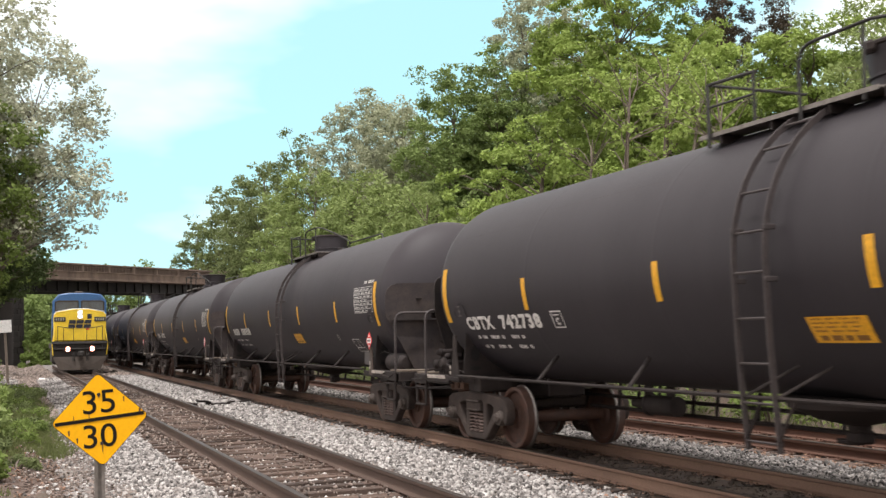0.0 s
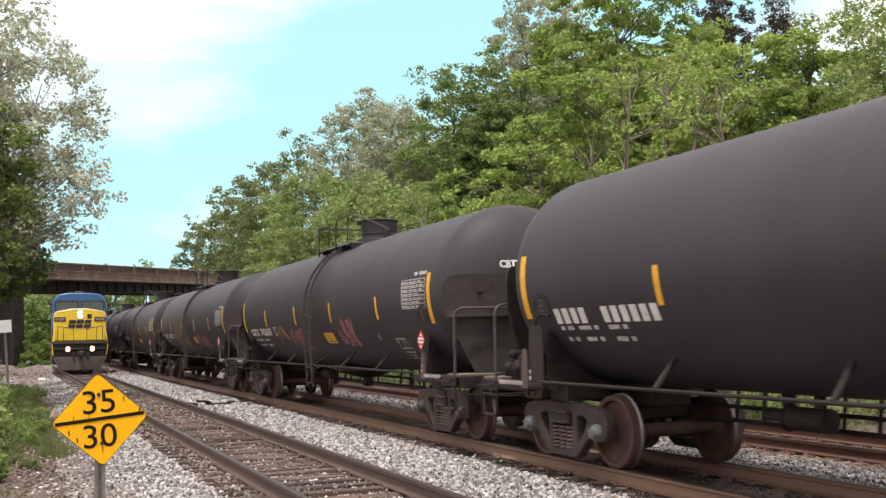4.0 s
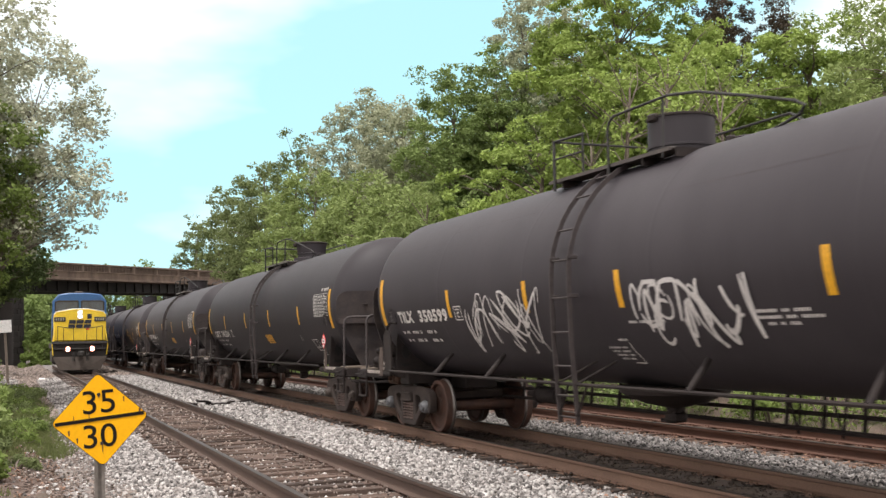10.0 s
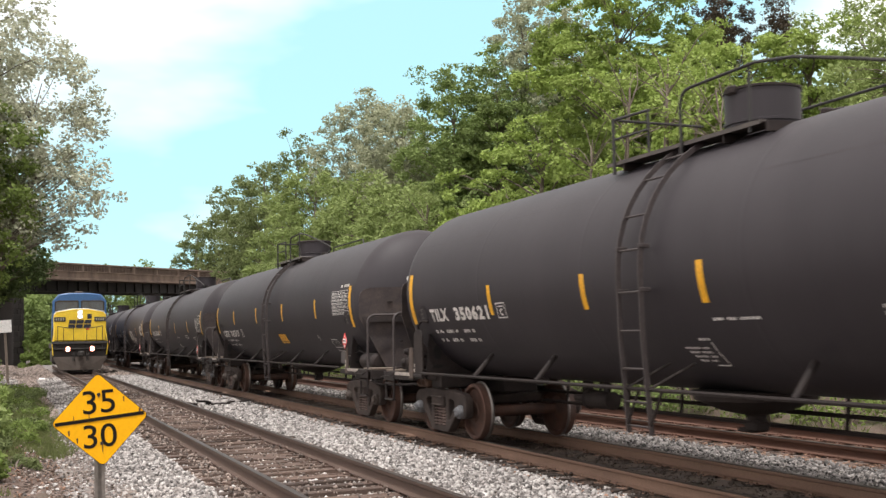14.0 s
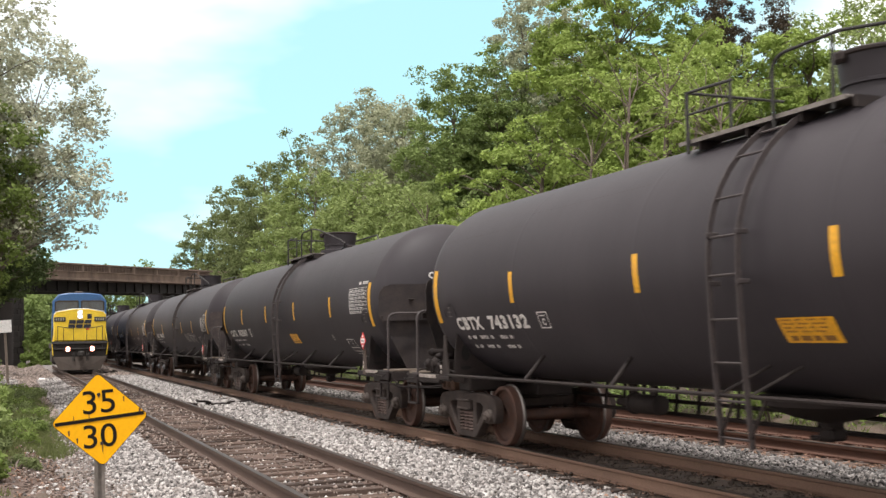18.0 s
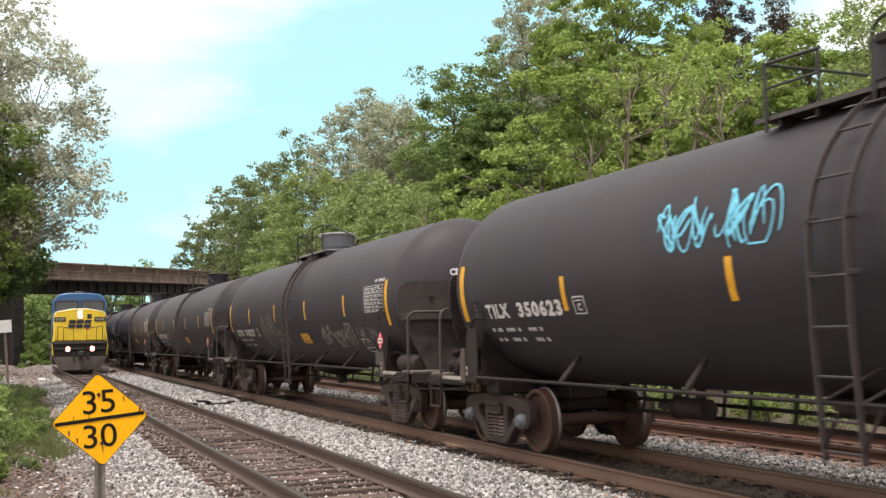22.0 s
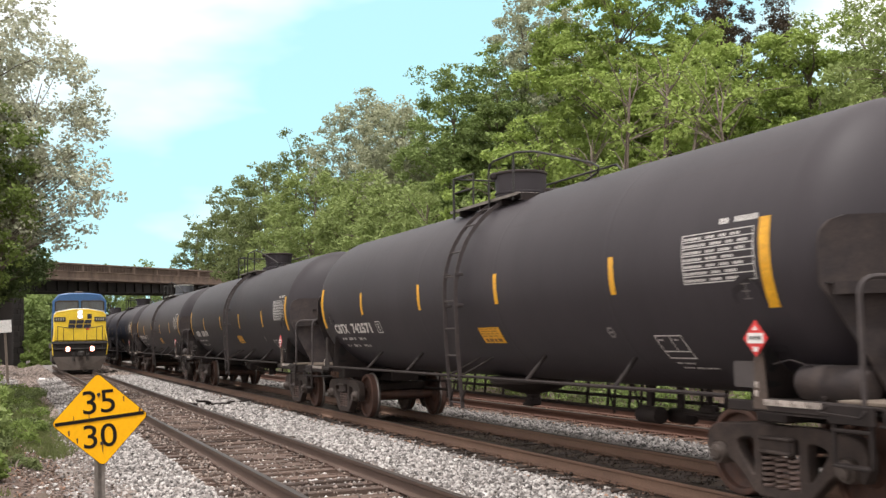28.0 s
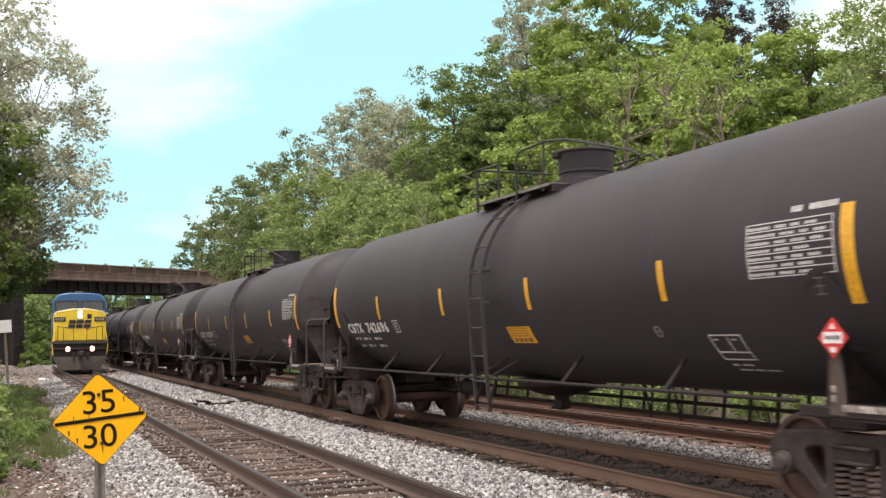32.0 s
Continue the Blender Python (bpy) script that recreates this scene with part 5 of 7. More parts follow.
# car: from, to (towards the rear), lowest, highest, paint, letters, stroke
SCRAWLS = [(1, 3.74, 0.57, 1.40, 2.38, "amber_spray", AMBER, 6, 0.05), (1, -1.25, -3.7, 1.40, 1.86, "pink_spray", PINK, 7, 0.04),
           (2, 3.79, 2.77, 1.54, 2.08, "amber_spray", AMBER, 2, 0.04), (2, 2.5, 0.95, 1.44, 1.92, "pink_spray", PINK, 4, 0.035), (2, -1.9, -3.0, 1.53, 2.1, "pink_spray", PINK, 5, 0.055),
           (3, 0.2, -1.9, 1.5, 2.1, "grey_spray", GREY, 3, 0.05), (3, -2.3, -4.4, 1.5, 2.1, "grey_spray", GREY, 3, 0.05),
           (4, 3.6, 1.25, 1.46, 2.0, "pink_spray", PINK, 6, 0.04), (4, -1.52, -2.9, 1.48, 2.05, "amber_spray", AMBER, 3, 0.06),
           (7, 3.7, 1.2, 1.45, 2.3, "chalky_spray", CHALK, 5, 0.055), (7, -1.1, -3.0, 1.54, 2.24, "chalky_spray", CHALK, 5, 0.07)]
SCRAWLS += [(11, -1.9, -4.2, 1.62, 1.95, "grey_spray", GREY, 4, 0.06), (14, 4.75, 4.05, 1.5, 1.7, "grey_spray", GREY, 3, 0.03),
           (15, 3.3, 1.6, 1.45, 2.36, "grey_spray", GREY, 5, 0.05), (15, 1.6, 0.6, 1.52, 1.92, "grey_spray", GREY, 4, 0.04), (15, -2.5, -4.95, 1.5, 1.98, "grey_spray", GREY, 7, 0.05), (15, -5.15, -6.3, 1.62, 1.9, "grey_spray", GREY, 4, 0.045),
           (16, 2.12, 0.25, 2.5, 3.06, "sky_blue_spray", SKY_BLUE, 6, 0.05), (16, -1.2, -2.6, 2.05, 2.86, "teal_spray", TEAL, 4, 0.045), (16, -3.6, -4.65, 2.05, 2.74, "chalky_spray", CHALK, 3, 0.05),
           (17, 3.35, 0.5, 1.36, 2.05, "chalky_spray", CHALK, 8, 0.045)]


# car: painted stripe, shift along the car
STRIPE_SHIFT = {14: (4.62, 0.15)}


GREY_DOMES = (15, 18)
DOME_GREY = material("blue_grey_primer", (0.092, 0.099, 0.113), (0.062, 0.064, 0.070), rough=0.6, scale=4, fine=40, bump=0.08, amount=0.6)
PALE_GRATING = material("pale_grating_steel", (0.27, 0.27, 0.25), (0.13, 0.12, 0.10), rough=0.6, scale=6, bump=0.2)


def make_train():
    first = {}
    for i, style, mark, digits in TRAIN:
        at = pose(TRACK_2, RUN[0][1] - 7.36 - i * PITCH_OF_CARS, 0)
        if style not in first:
            car = first[style] = tank_car(style)
            car.matrix_basis = at
            CARS[i] = car
        else:
            CARS[i] = copy_thing(first[style], at)
    for i, style, mark, digits in TRAIN:
        if mark:
            number_car(CARS[i], mark, digits, style)
        else:
            part("worn_number", fine_print(Build(), 6.6, 1.82, (4, 6), 0.19, 0.205), WHITE_MARK, CARS[i], "worn unreadable number", smooth=0)
    for i, style, mark, digits in TRAIN:
        sprayed = sorted({r[5].replace("_spray", "").replace("sky_", "") for r in SCRAWLS if r[0] == i})
        dome = "tall dome" if style.startswith("square") else "low dome"
        text = "black tank car with " + dome + (" and " + " and ".join(sprayed[:2]) + " graffiti" if sprayed else " and yellow stripes") + ", rolling"
        tagged(CARS[i], text)
    for i, (y, d) in STRIPE_SHIFT.items():
        for o in CARS[i].children:
            if o.name.startswith("yellow_stripe") and abs(sum(v.co.y for v in o.data.vertices) / len(o.data.vertices) - y) < 0.1:
                o.matrix_basis = pose(0, d, 0)
    # two cars have a bare grey fitting housing and a pale walkway
    for i in GREY_DOMES:
        for o in CARS[i].children:
            base = o.name.split(".")[0]
            if base in ("fitting_housing", "walkway"):
                o.data = o.data.copy()
                o.data.materials[0] = DOME_GREY if base == "fitting_housing" else PALE_GRATING
                tagged(o, "pale blue-grey drum-shaped fitting housing" if base == "fitting_housing" else "pale steel grating walkway on the tank")
                for c in o.children:
                    if c.name.startswith("lid"):
                        c.data = c.data.copy()
                        c.data.materials[0] = PALE_GRATING
    for k, (i, y0, y1, z0, z1, name, col, letters, stroke) in enumerate(SCRAWLS):
        graffiti(CARS[i], y0, y1, z0, z1, paint(name, col), 40 + k, name.replace("_", " ") + " graffiti", stroke, letters)


make_train()


# ---- standing locomotive ----
LOCO_YELLOW = material("locomotive_yellow", (0.80, 0.56, 0.03), (0.56, 0.38, 0.04), rough=0.4, scale=2, fine=30, bump=0.03, amount=0.4)
LOCO_BLUE = material("locomotive_blue", (0.035, 0.11, 0.27), (0.03, 0.08, 0.18), rough=0.45, scale=2, fine=30, bump=0.03)
LOCO_GREY = material("dusty_grey_steel", (0.072, 0.056, 0.045), (0.04, 0.031, 0.026), rough=0.75, scale=3, fine=30, bump=0.2)
LOCO_DARK = material("black_undergear", (0.020, 0.018, 0.0165), (0.04, 0.033, 0.027), rough=0.75, scale=3, fine=30, bump=0.2)
LOCO_NAVY = material("navy_lettering", (0.011, 0.012, 0.022), (0.017, 0.018, 0.03), rough=0.5, bump=0.02)
CAB_GLASS = material("dark_cab_glass", (0.055, 0.065, 0.075), (0.03, 0.035, 0.04), rough=0.08, scale=1, bump=0.0)
HEADLIGHT = glow("lit_headlamp", (1.0, 0.88, 0.72), 14.0)
DITCHLIGHT = glow("lit_ditch_lamp", (1.0, 0.50, 0.36), 14.0)
# emissive ring added in place of the bloom round each ditch lamp
LAMP_HALO = glow("red_lamp_halo", (1.0, 0.22, 0.15), 1.1)


def locomotive():
    lo = thing("locomotive", "yellow and blue freight locomotive standing with its lamps lit", "locomotive", at=pose(TRACK_1 + 0.05, 64.2, 0, 0, 0, -1.0))
    nose = Build().slab([(-1.44, 1.75), (1.44, 1.75), (1.44, 3.30), (1.30, 3.46), (0.45, 3.62), (-0.45, 3.62), (-1.30, 3.46), (-1.44, 3.30)], 0.0, 1.5, "y", b=0.07)
    part("nose", nose, LOCO_YELLOW, lo, "blunt yellow nose")
    cab = Build().slab([(-1.50, 1.75), (1.50, 1.75), (1.50, 4.12), (1.18, 4.50), (0.6, 4.58), (-0.6, 4.58), (-1.18, 4.50), (-1.50, 4.12)], 0.62, 3.6, "y", b=0.06)
    part("cab", cab, LOCO_BLUE, lo, "blue cab")
    for s in (-1, 1):
        f = part("windshield", Build().slab([(s * 0.10, 3.66), (s * 1.34, 3.50), (s * 1.34, 4.04), (s * 1.2, 4.10), (s * 0.10, 4.10)], 0.585, 0.615, "y"), CAB_GLASS, lo, "dark windshield pane")
        fr = Build()
        ring = [(s * 0.10, 3.66), (s * 1.34, 3.50), (s * 1.34, 4.04), (s * 1.2, 4.10), (s * 0.10, 4.10)]
        for a, c in zip(ring, ring[1:] + ring[:1]):
            fr.tube([(a[0], 0.59, a[1]), (c[0], 0.59, c[1])], 0.04, 5)
        part("window_frame", fr, LOCO_DARK, f)
        nb = part("number_board", Build().box((s * 1.10, -0.01, 3.02), (0.62, 0.05, 0.26), b=0.01), LOCO_NAVY, lo, "dark number board")
        bb = Build()
        for k in range(4):
            bb.box((s * 1.10 - 0.2 + 0.13 * k, -0.04, 3.02), (0.07, 0.008, 0.15))
        part("number_bars", bb, paint("dull_cream_numbers", (0.34, 0.31, 0.20)), nb)
        part("ditch_lamp", Build().spin([(-0.06, 0.05), (-0.05, 0.11), (0.04, 0.13), (0.12, 0.10)], 16, pose(s * 0.66, -0.42, 1.30)), LOCO_DARK, lo)
        part("ditch_lens", Build().spin([(-0.01, 0.02), (0.0, 0.125), (0.012, 0.125)], 16, pose(s * 0.66, -0.49, 1.30)), DITCHLIGHT, lo, "lit orange-white ditch lamp")
        part("lamp_rim", Build().spin([(0.0, 0.120), (-0.02, 0.135), (0.01, 0.148), (0.03, 0.12)], 18, pose(s * 0.66, -0.485, 1.30)), LAMP_HALO, lo, "red glowing ring added as the lamp's halo")
        part("headlamp", Build().spin([(-0.01, 0.02), (0.0, 0.09), (0.012, 0.09)], 16, pose(0.0, -0.03, 3.30 + s * 0.115)), HEADLIGHT, lo, "lit headlamp")
        hr = Build()
        part("yellow_grab_rail", Build().tube([(s * 1.46, -0.42, 0.95), (s * 1.52, -0.42, 1.5), (s * 1.46, -0.40, 1.95), (s * 1.38, -0.05, 2.5)], 0.026, 6), LOCO_YELLOW, lo)
        hr.tube([(s * 0.90, -0.42, 1.15), (s * 0.90, -0.42, 2.55)], 0.018, 6).tube([(s * 0.36, -0.42, 1.15), (s * 0.36, -0.42, 2.50)], 0.018, 6)
        hr.tube([(s * 0.90, -0.42, 2.55), (s * 0.36, -0.42, 2.50)], 0.022, 6)
        hr.tube([(s * 1.22, -0.42, 1.15), (s * 1.22, -0.42, 2.62)], 0.022, 6).tube([(s * 1.22, -0.42, 2.62), (s * 0.90, -0.42, 2.55)], 0.022, 6)
        part("front_handrail", hr, PIPE_BLACK, lo)
        part("wiper", Build().tube([(s * 0.75, 0.57, 3.62), (s * 0.45, 0.57, 3.98)], 0.018, 5), PIPE_BLACK, lo)
        part("side_window", Build().box((s * 1.51, 1.6, 3.75), (0.03, 1.0, 0.55), b=0.01), CAB_GLASS, lo, "dark cab side window")
        part("mirror", Build().box((s * 1.62, 1.0, 3.8), (0.04, 0.2, 0.4), b=0.01), LOCO_DARK, lo)
        st = Build()
        for k in range(1, 4):
            st.box((s * 1.30, -0.15 + 0.03 * k, 0.42 + 0.28 * k), (0.42, 0.30, 0.04), b=0.006)
        st.box((s * 1.51, 0.0, 1.0), (0.03, 0.5, 0.8), b=0.006)
        part("step_well", st, LOCO_GREY, lo, "dusty steps")
        part("side_handrail", Build().tube([(s * 1.5, 0.3, 1.2), (s * 1.5, 0.3, 2.3), (s * 1.5, 0.7, 2.5)], 0.02, 6), LOCO_DARK, lo)
    trim = Build().tube([(-1.44, -0.01, 3.30), (-1.30, -0.01, 3.46), (-0.45, -0.01, 3.62), (0.45, -0.01, 3.62), (1.30, -0.01, 3.46), (1.44, -0.01, 3.30)], 0.022, 5)
    part("nose_trim", trim, PLACARD_WHITE, lo, "pale edge along the nose top")
    part("anticlimber", Build().box((0, -0.46, 1.62), (2.9, 0.16, 0.10), b=0.02).box((0, -0.46, 1.30), (2.9, 0.10, 0.08), b=0.02), LOCO_DARK, lo)
    part("lamp_housing", Build().slab([(-0.15, 3.05), (0.15, 3.05), (0.15, 3.55), (-0.15, 3.55)], -0.02, 0.1, "y", b=0.01), PLACARD_WHITE, lo)
    # the railway's mark as three plain dark chunks
    for x0 in (-0.64, -0.21, 0.22):
        for z0, z1 in ((2.50, 2.72), (2.76, 2.98)):
            part("nose_mark", Build().slab([(x0 - 0.03 + (z0 - 2.5) * 0.16, z0), (x0 + 0.35 + (z0 - 2.5) * 0.16, z0), (x0 + 0.35 + (z1 - 2.5) * 0.16, z1), (x0 - 0.03 + (z1 - 2.5) * 0.16, z1)], -0.03, -0.018, "y"), LOCO_NAVY, lo, "plain navy slanted block")
    part("nose_window", Build().box((0.52, -0.005, 3.18), (0.24, 0.03, 0.28), b=0.01), LOCO_NAVY, lo, "small dark nose window")
    part("nose_door", Build().box((0.52, -0.003, 2.45), (0.62, 0.02, 1.25), b=0.008), LOCO_YELLOW, lo)
    part("red_plate", Build().box((0.42, -0.02, 2.44), (0.2, 0.012, 0.08)), PLACARD_RED, lo)
    part("platform", Build().box((0, 0.35, 1.66), (3.05, 1.6, 0.14), b=0.02).box((0, -0.36, 1.44), (3.0, 0.10, 0.40), b=0.02), LOCO_DARK, lo)
    part("pilot", Build().slab([(-1.05, 0.16), (1.05, 0.16), (1.42, 0.62), (1.50, 0.95), (1.50, 1.24), (-1.50, 1.24), (-1.50, 0.95), (-1.42, 0.62)], -0.34, -0.22, "y", b=0.02), LOCO_DARK, lo)
    plow = Build()
    for s in (-1, 1):
        vs = [(0, -0.66, 0.10), (s * 1.12, -0.50, 0.10), (s * 1.49, -0.40, 0.86), (0, -0.52, 0.86), (0, -0.59, 0.10), (s * 1.12, -0.43, 0.10), (s * 1.49, -0.33, 0.86), (0, -0.45, 0.86)]
        plow.add(vs, [(0, 1, 2, 3), (4, 7, 6, 5), (0, 4, 5, 1), (1, 5, 6, 2), (2, 6, 7, 3), (3, 7, 4, 0)])
    part("snow_plow", plow, LOCO_GREY, lo, "dusty grey plow")
    part("coupler", Build().box((0, -0.65, 1.02), (0.26, 0.5, 0.28), b=0.05).box((0.06, -0.92, 1.02), (0.34, 0.26, 0.34), b=0.08), LOCO_DARK, lo)
    hoses = Build()
    for x in (-0.45, -0.35, 0.38, 0.48):
        hoses.tube([(x, -0.40, 1.1), (x * 0.95, -0.62, 0.95), (x * 0.9, -0.66, 0.62)], 0.025, 5)
    part("air_hoses", hoses, LOCO_DARK, lo)
    part("hood", Build().slab([(-1.05, 1.75), (1.05, 1.75), (1.05, 4.2), (0.85, 4.45), (-0.85, 4.45), (-1.05, 4.2)], 3.6, 19.5, "y", b=0.05), LOCO_BLUE, lo, "long blue hood")
    part("underframe", Build().box((0, 10.4, 1.45), (2.8, 19.6, 0.36), b=0.03), LOCO_DARK, lo)
    part("fuel_tank", Build().box((0, 10.4, 0.75), (2.8, 5.6, 0.95), b=0.15), LOCO_DARK, lo)
    for y in (3.6, 17.0):
        t = part("truck_frame", Build().box((-1.15, y, 0.75), (0.2, 4.9, 0.4), b=0.05).box((1.15, y, 0.75), (0.2, 4.9, 0.4), b=0.05).box((0, y, 0.8), (2.3, 0.5, 0.3), b=0.05), LOCO_DARK, lo)
        for d in (-1.9, 0, 1.9):
            part("wheelset", TRUCK_MESHES["wheelset"], None, t, at=pose(0, y + d, 0.457))
    part("roof_horn", Build().box((0, 2.2, 4.66), (0.5, 0.4, 0.16), b=0.05).box((-0.5, 2.6, 4.63), (0.2, 0.2, 0.12), b=0.03), LOCO_GREY, lo)
    return lo


locomotive()


# ---- road bridge ----
CONCRETE = material("stained_concrete", (0.205, 0.150, 0.116), (0.085, 0.063, 0.050), rough=0.9, scale=0.9, fine=12, bump=0.4, amount=0.85, streak=(1, 1, 0.3), depth=0.02)
# dark paint, taken nearly to black for the shade below the deck
GIRDER = material("shade_dark_girder_paint", (0.009, 0.0085, 0.0085), (0.02, 0.016, 0.014), rough=0.7, scale=1.5, fine=10, bump=0.3)
# dark stone, lowered further in colour for the shade of the trees
PIER_STONE = material("shade_dark_pier_stone", (0.024, 0.0205, 0.0185), (0.012, 0.0105, 0.0095), rough=0.95, scale=2, fine=14, bump=0.6, spread=0.35)


def bridge():
    turn = math.degrees(math.atan2(25.0, 22.1))
    br = thing("road_bridge", "old concrete road bridge with a balustrade on dark steel girders", "bridge", kind="structure", at=pose(1.9, 100.0, 0, 0, 0, turn) @ pose(0, 0, 0, 0, -1.3, 0))
    part("deck_edge", Build().box((18, 0.3, 7.47), (56, 1.3, 0.20), b=0.03), CONCRETE, br)
    part("deck", Build().box((18, 4.2, 7.58), (56, 7.8, 0.36)), CONCRETE, br)
    for y, name in ((0.0, "parapet"), (8.2, "parapet")):
        p = part(name, Build().box((18, y, 8.92), (56, 0.46, 0.18), b=0.03), CONCRETE, br, "concrete balustrade rail")
        part("plinth", Build().box((18, y, 7.89), (56, 0.36, 0.68), b=0.02).box((18, y - 0.02, 8.2), (56, 0.46, 0.10), b=0.02), CONCRETE, p)
        if y == 0.0:
            bal = Build().box((0, -0.02, 8.55), (0.13, 0.24, 0.58), b=0.02).mesh("baluster", CONCRETE)
            for k in range(205):
                x = -9.5 + k * 0.238
                if k % 17 == 0:
                    part("post", Build().box((x, 0.02, 8.2), (0.34, 0.40, 1.3), b=0.03), CONCRETE, p)
                else:
                    part("baluster", bal, None, p, at=pose(x, 0, 0))
            part("inner_wall", Build().box((18, 0.16, 8.48), (56, 0.05, 0.7)), CONCRETE, p)
    for k, y in enumerate((1.1, 2.6, 4.2, 6.0, 7.8)):
        g = Build().box((18, y, 6.87), (56, 0.03, 1.0)).box((18, y, 6.37), (56, 0.36, 0.05)).box((18, y, 7.37), (56, 0.36, 0.05))
        if k == 0:
            for x in np.arange(-9, 45, 1.5):
                g.box((x, y - 0.08, 6.87), (0.02, 0.14, 0.95))
        part("girder", g, GIRDER, br, "dark steel girder")
    pier = part("pier", Build().box((-2.4, 4.2, 3.1), (1.3, 9.4, 6.6)), PIER_STONE, br, "dark stone pier, toned further for tree shade")
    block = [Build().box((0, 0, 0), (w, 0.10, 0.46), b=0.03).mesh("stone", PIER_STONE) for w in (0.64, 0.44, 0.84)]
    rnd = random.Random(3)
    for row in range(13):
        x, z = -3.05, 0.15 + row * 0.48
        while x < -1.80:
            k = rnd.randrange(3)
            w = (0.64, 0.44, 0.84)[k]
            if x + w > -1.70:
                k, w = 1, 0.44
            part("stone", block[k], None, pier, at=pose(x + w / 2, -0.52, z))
            x += w + 0.015
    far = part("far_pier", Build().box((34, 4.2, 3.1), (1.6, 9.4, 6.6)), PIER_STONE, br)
    return br


bridge()


# ---- trees and bushes ----
BARK = material("grey_brown_bark", (0.20, 0.165, 0.135), (0.085, 0.068, 0.056), rough=0.95, scale=3, fine=18, bump=0.8, streak=(3, 3, 0.5), depth=0.03)
LEAF_MAPLE = leaf_material("bright_spring_leaves", (0.112, 0.162, 0.037), (0.362, 0.466, 0.128), 0.3)
LEAF_OAK = leaf_material("mid_green_leaves", (0.081, 0.125, 0.038), (0.262, 0.342, 0.118), 0.27)
LEAF_PALE = leaf_material("pale_grey_green_leaves", (0.185, 0.212, 0.125), (0.45, 0.475, 0.33))
LEAF_FAR = leaf_material("distant_green_leaves", (0.118, 0.163, 0.054), (0.32, 0.395, 0.145), 0.3)
LEAF_WHITE = leaf_material("whitish_green_leaves", (0.150, 0.178, 0.090), (0.62, 0.63, 0.50))
LEAF_DARK = leaf_material("dark_conifer_leaves", (0.040, 0.034, 0.023), (0.108, 0.086, 0.060), 0.15)
LEAF_OLIVE = leaf_material("olive_green_leaves", (0.078, 0.104, 0.038), (0.228, 0.275, 0.115))
LEAF_DEEP = leaf_material("deep_green_ivy_leaves", (0.076, 0.114, 0.030), (0.240, 0.318, 0.088))
# leaf green lowered to near black to carry the shade among the trees
LEAF_SHADED = leaf_material("shade_dark_leaves", (0.036, 0.056, 0.020), (0.100, 0.140, 0.050), 0.2)
LEAF_WEED = leaf_material("fresh_weed_leaves", (0.072, 0.090, 0.034), (0.185, 0.226, 0.092), 0.28)


def leaf_cloud(rng, centres, radii, n, size, flat=0.7):
    """Leaves, each a small bent rhomb, gathered round the clump centres."""
    w = radii ** 2
    pick = rng.choice(len(centres), n, p=w / w.sum())
    d = rng.normal(0, 1, (n, 3))
    d /= np.linalg.norm(d, axis=1, keepdims=True)
    r = radii[pick] * rng.uniform(0.25, 1.0, n) ** 0.45
    p = centres[pick] + d * r[:, None] * np.array([1, 1, flat])
    nrm = rng.normal(0, 0.7, (n, 3)) + np.array([0, 0, 0.85]) + d * 0.45
    nrm /= np.linalg.norm(nrm, axis=1, keepdims=True)
    side = np.cross(nrm, rng.normal(0, 1, (n, 3)))
    side /= np.linalg.norm(side, axis=1, keepdims=True)
    up = np.cross(nrm, side)
    s = (size * rng.uniform(0.6, 1.3, n))[:, None]
    v = np.stack([p - up * s * 0.6, p + side * s * 0.36 - nrm * s * 0.1, p + up * s * 0.6, p - side * s * 0.36 - nrm * s * 0.1], 1).reshape(-1, 3)
    return v, np.arange(n * 4).reshape(n, 4)


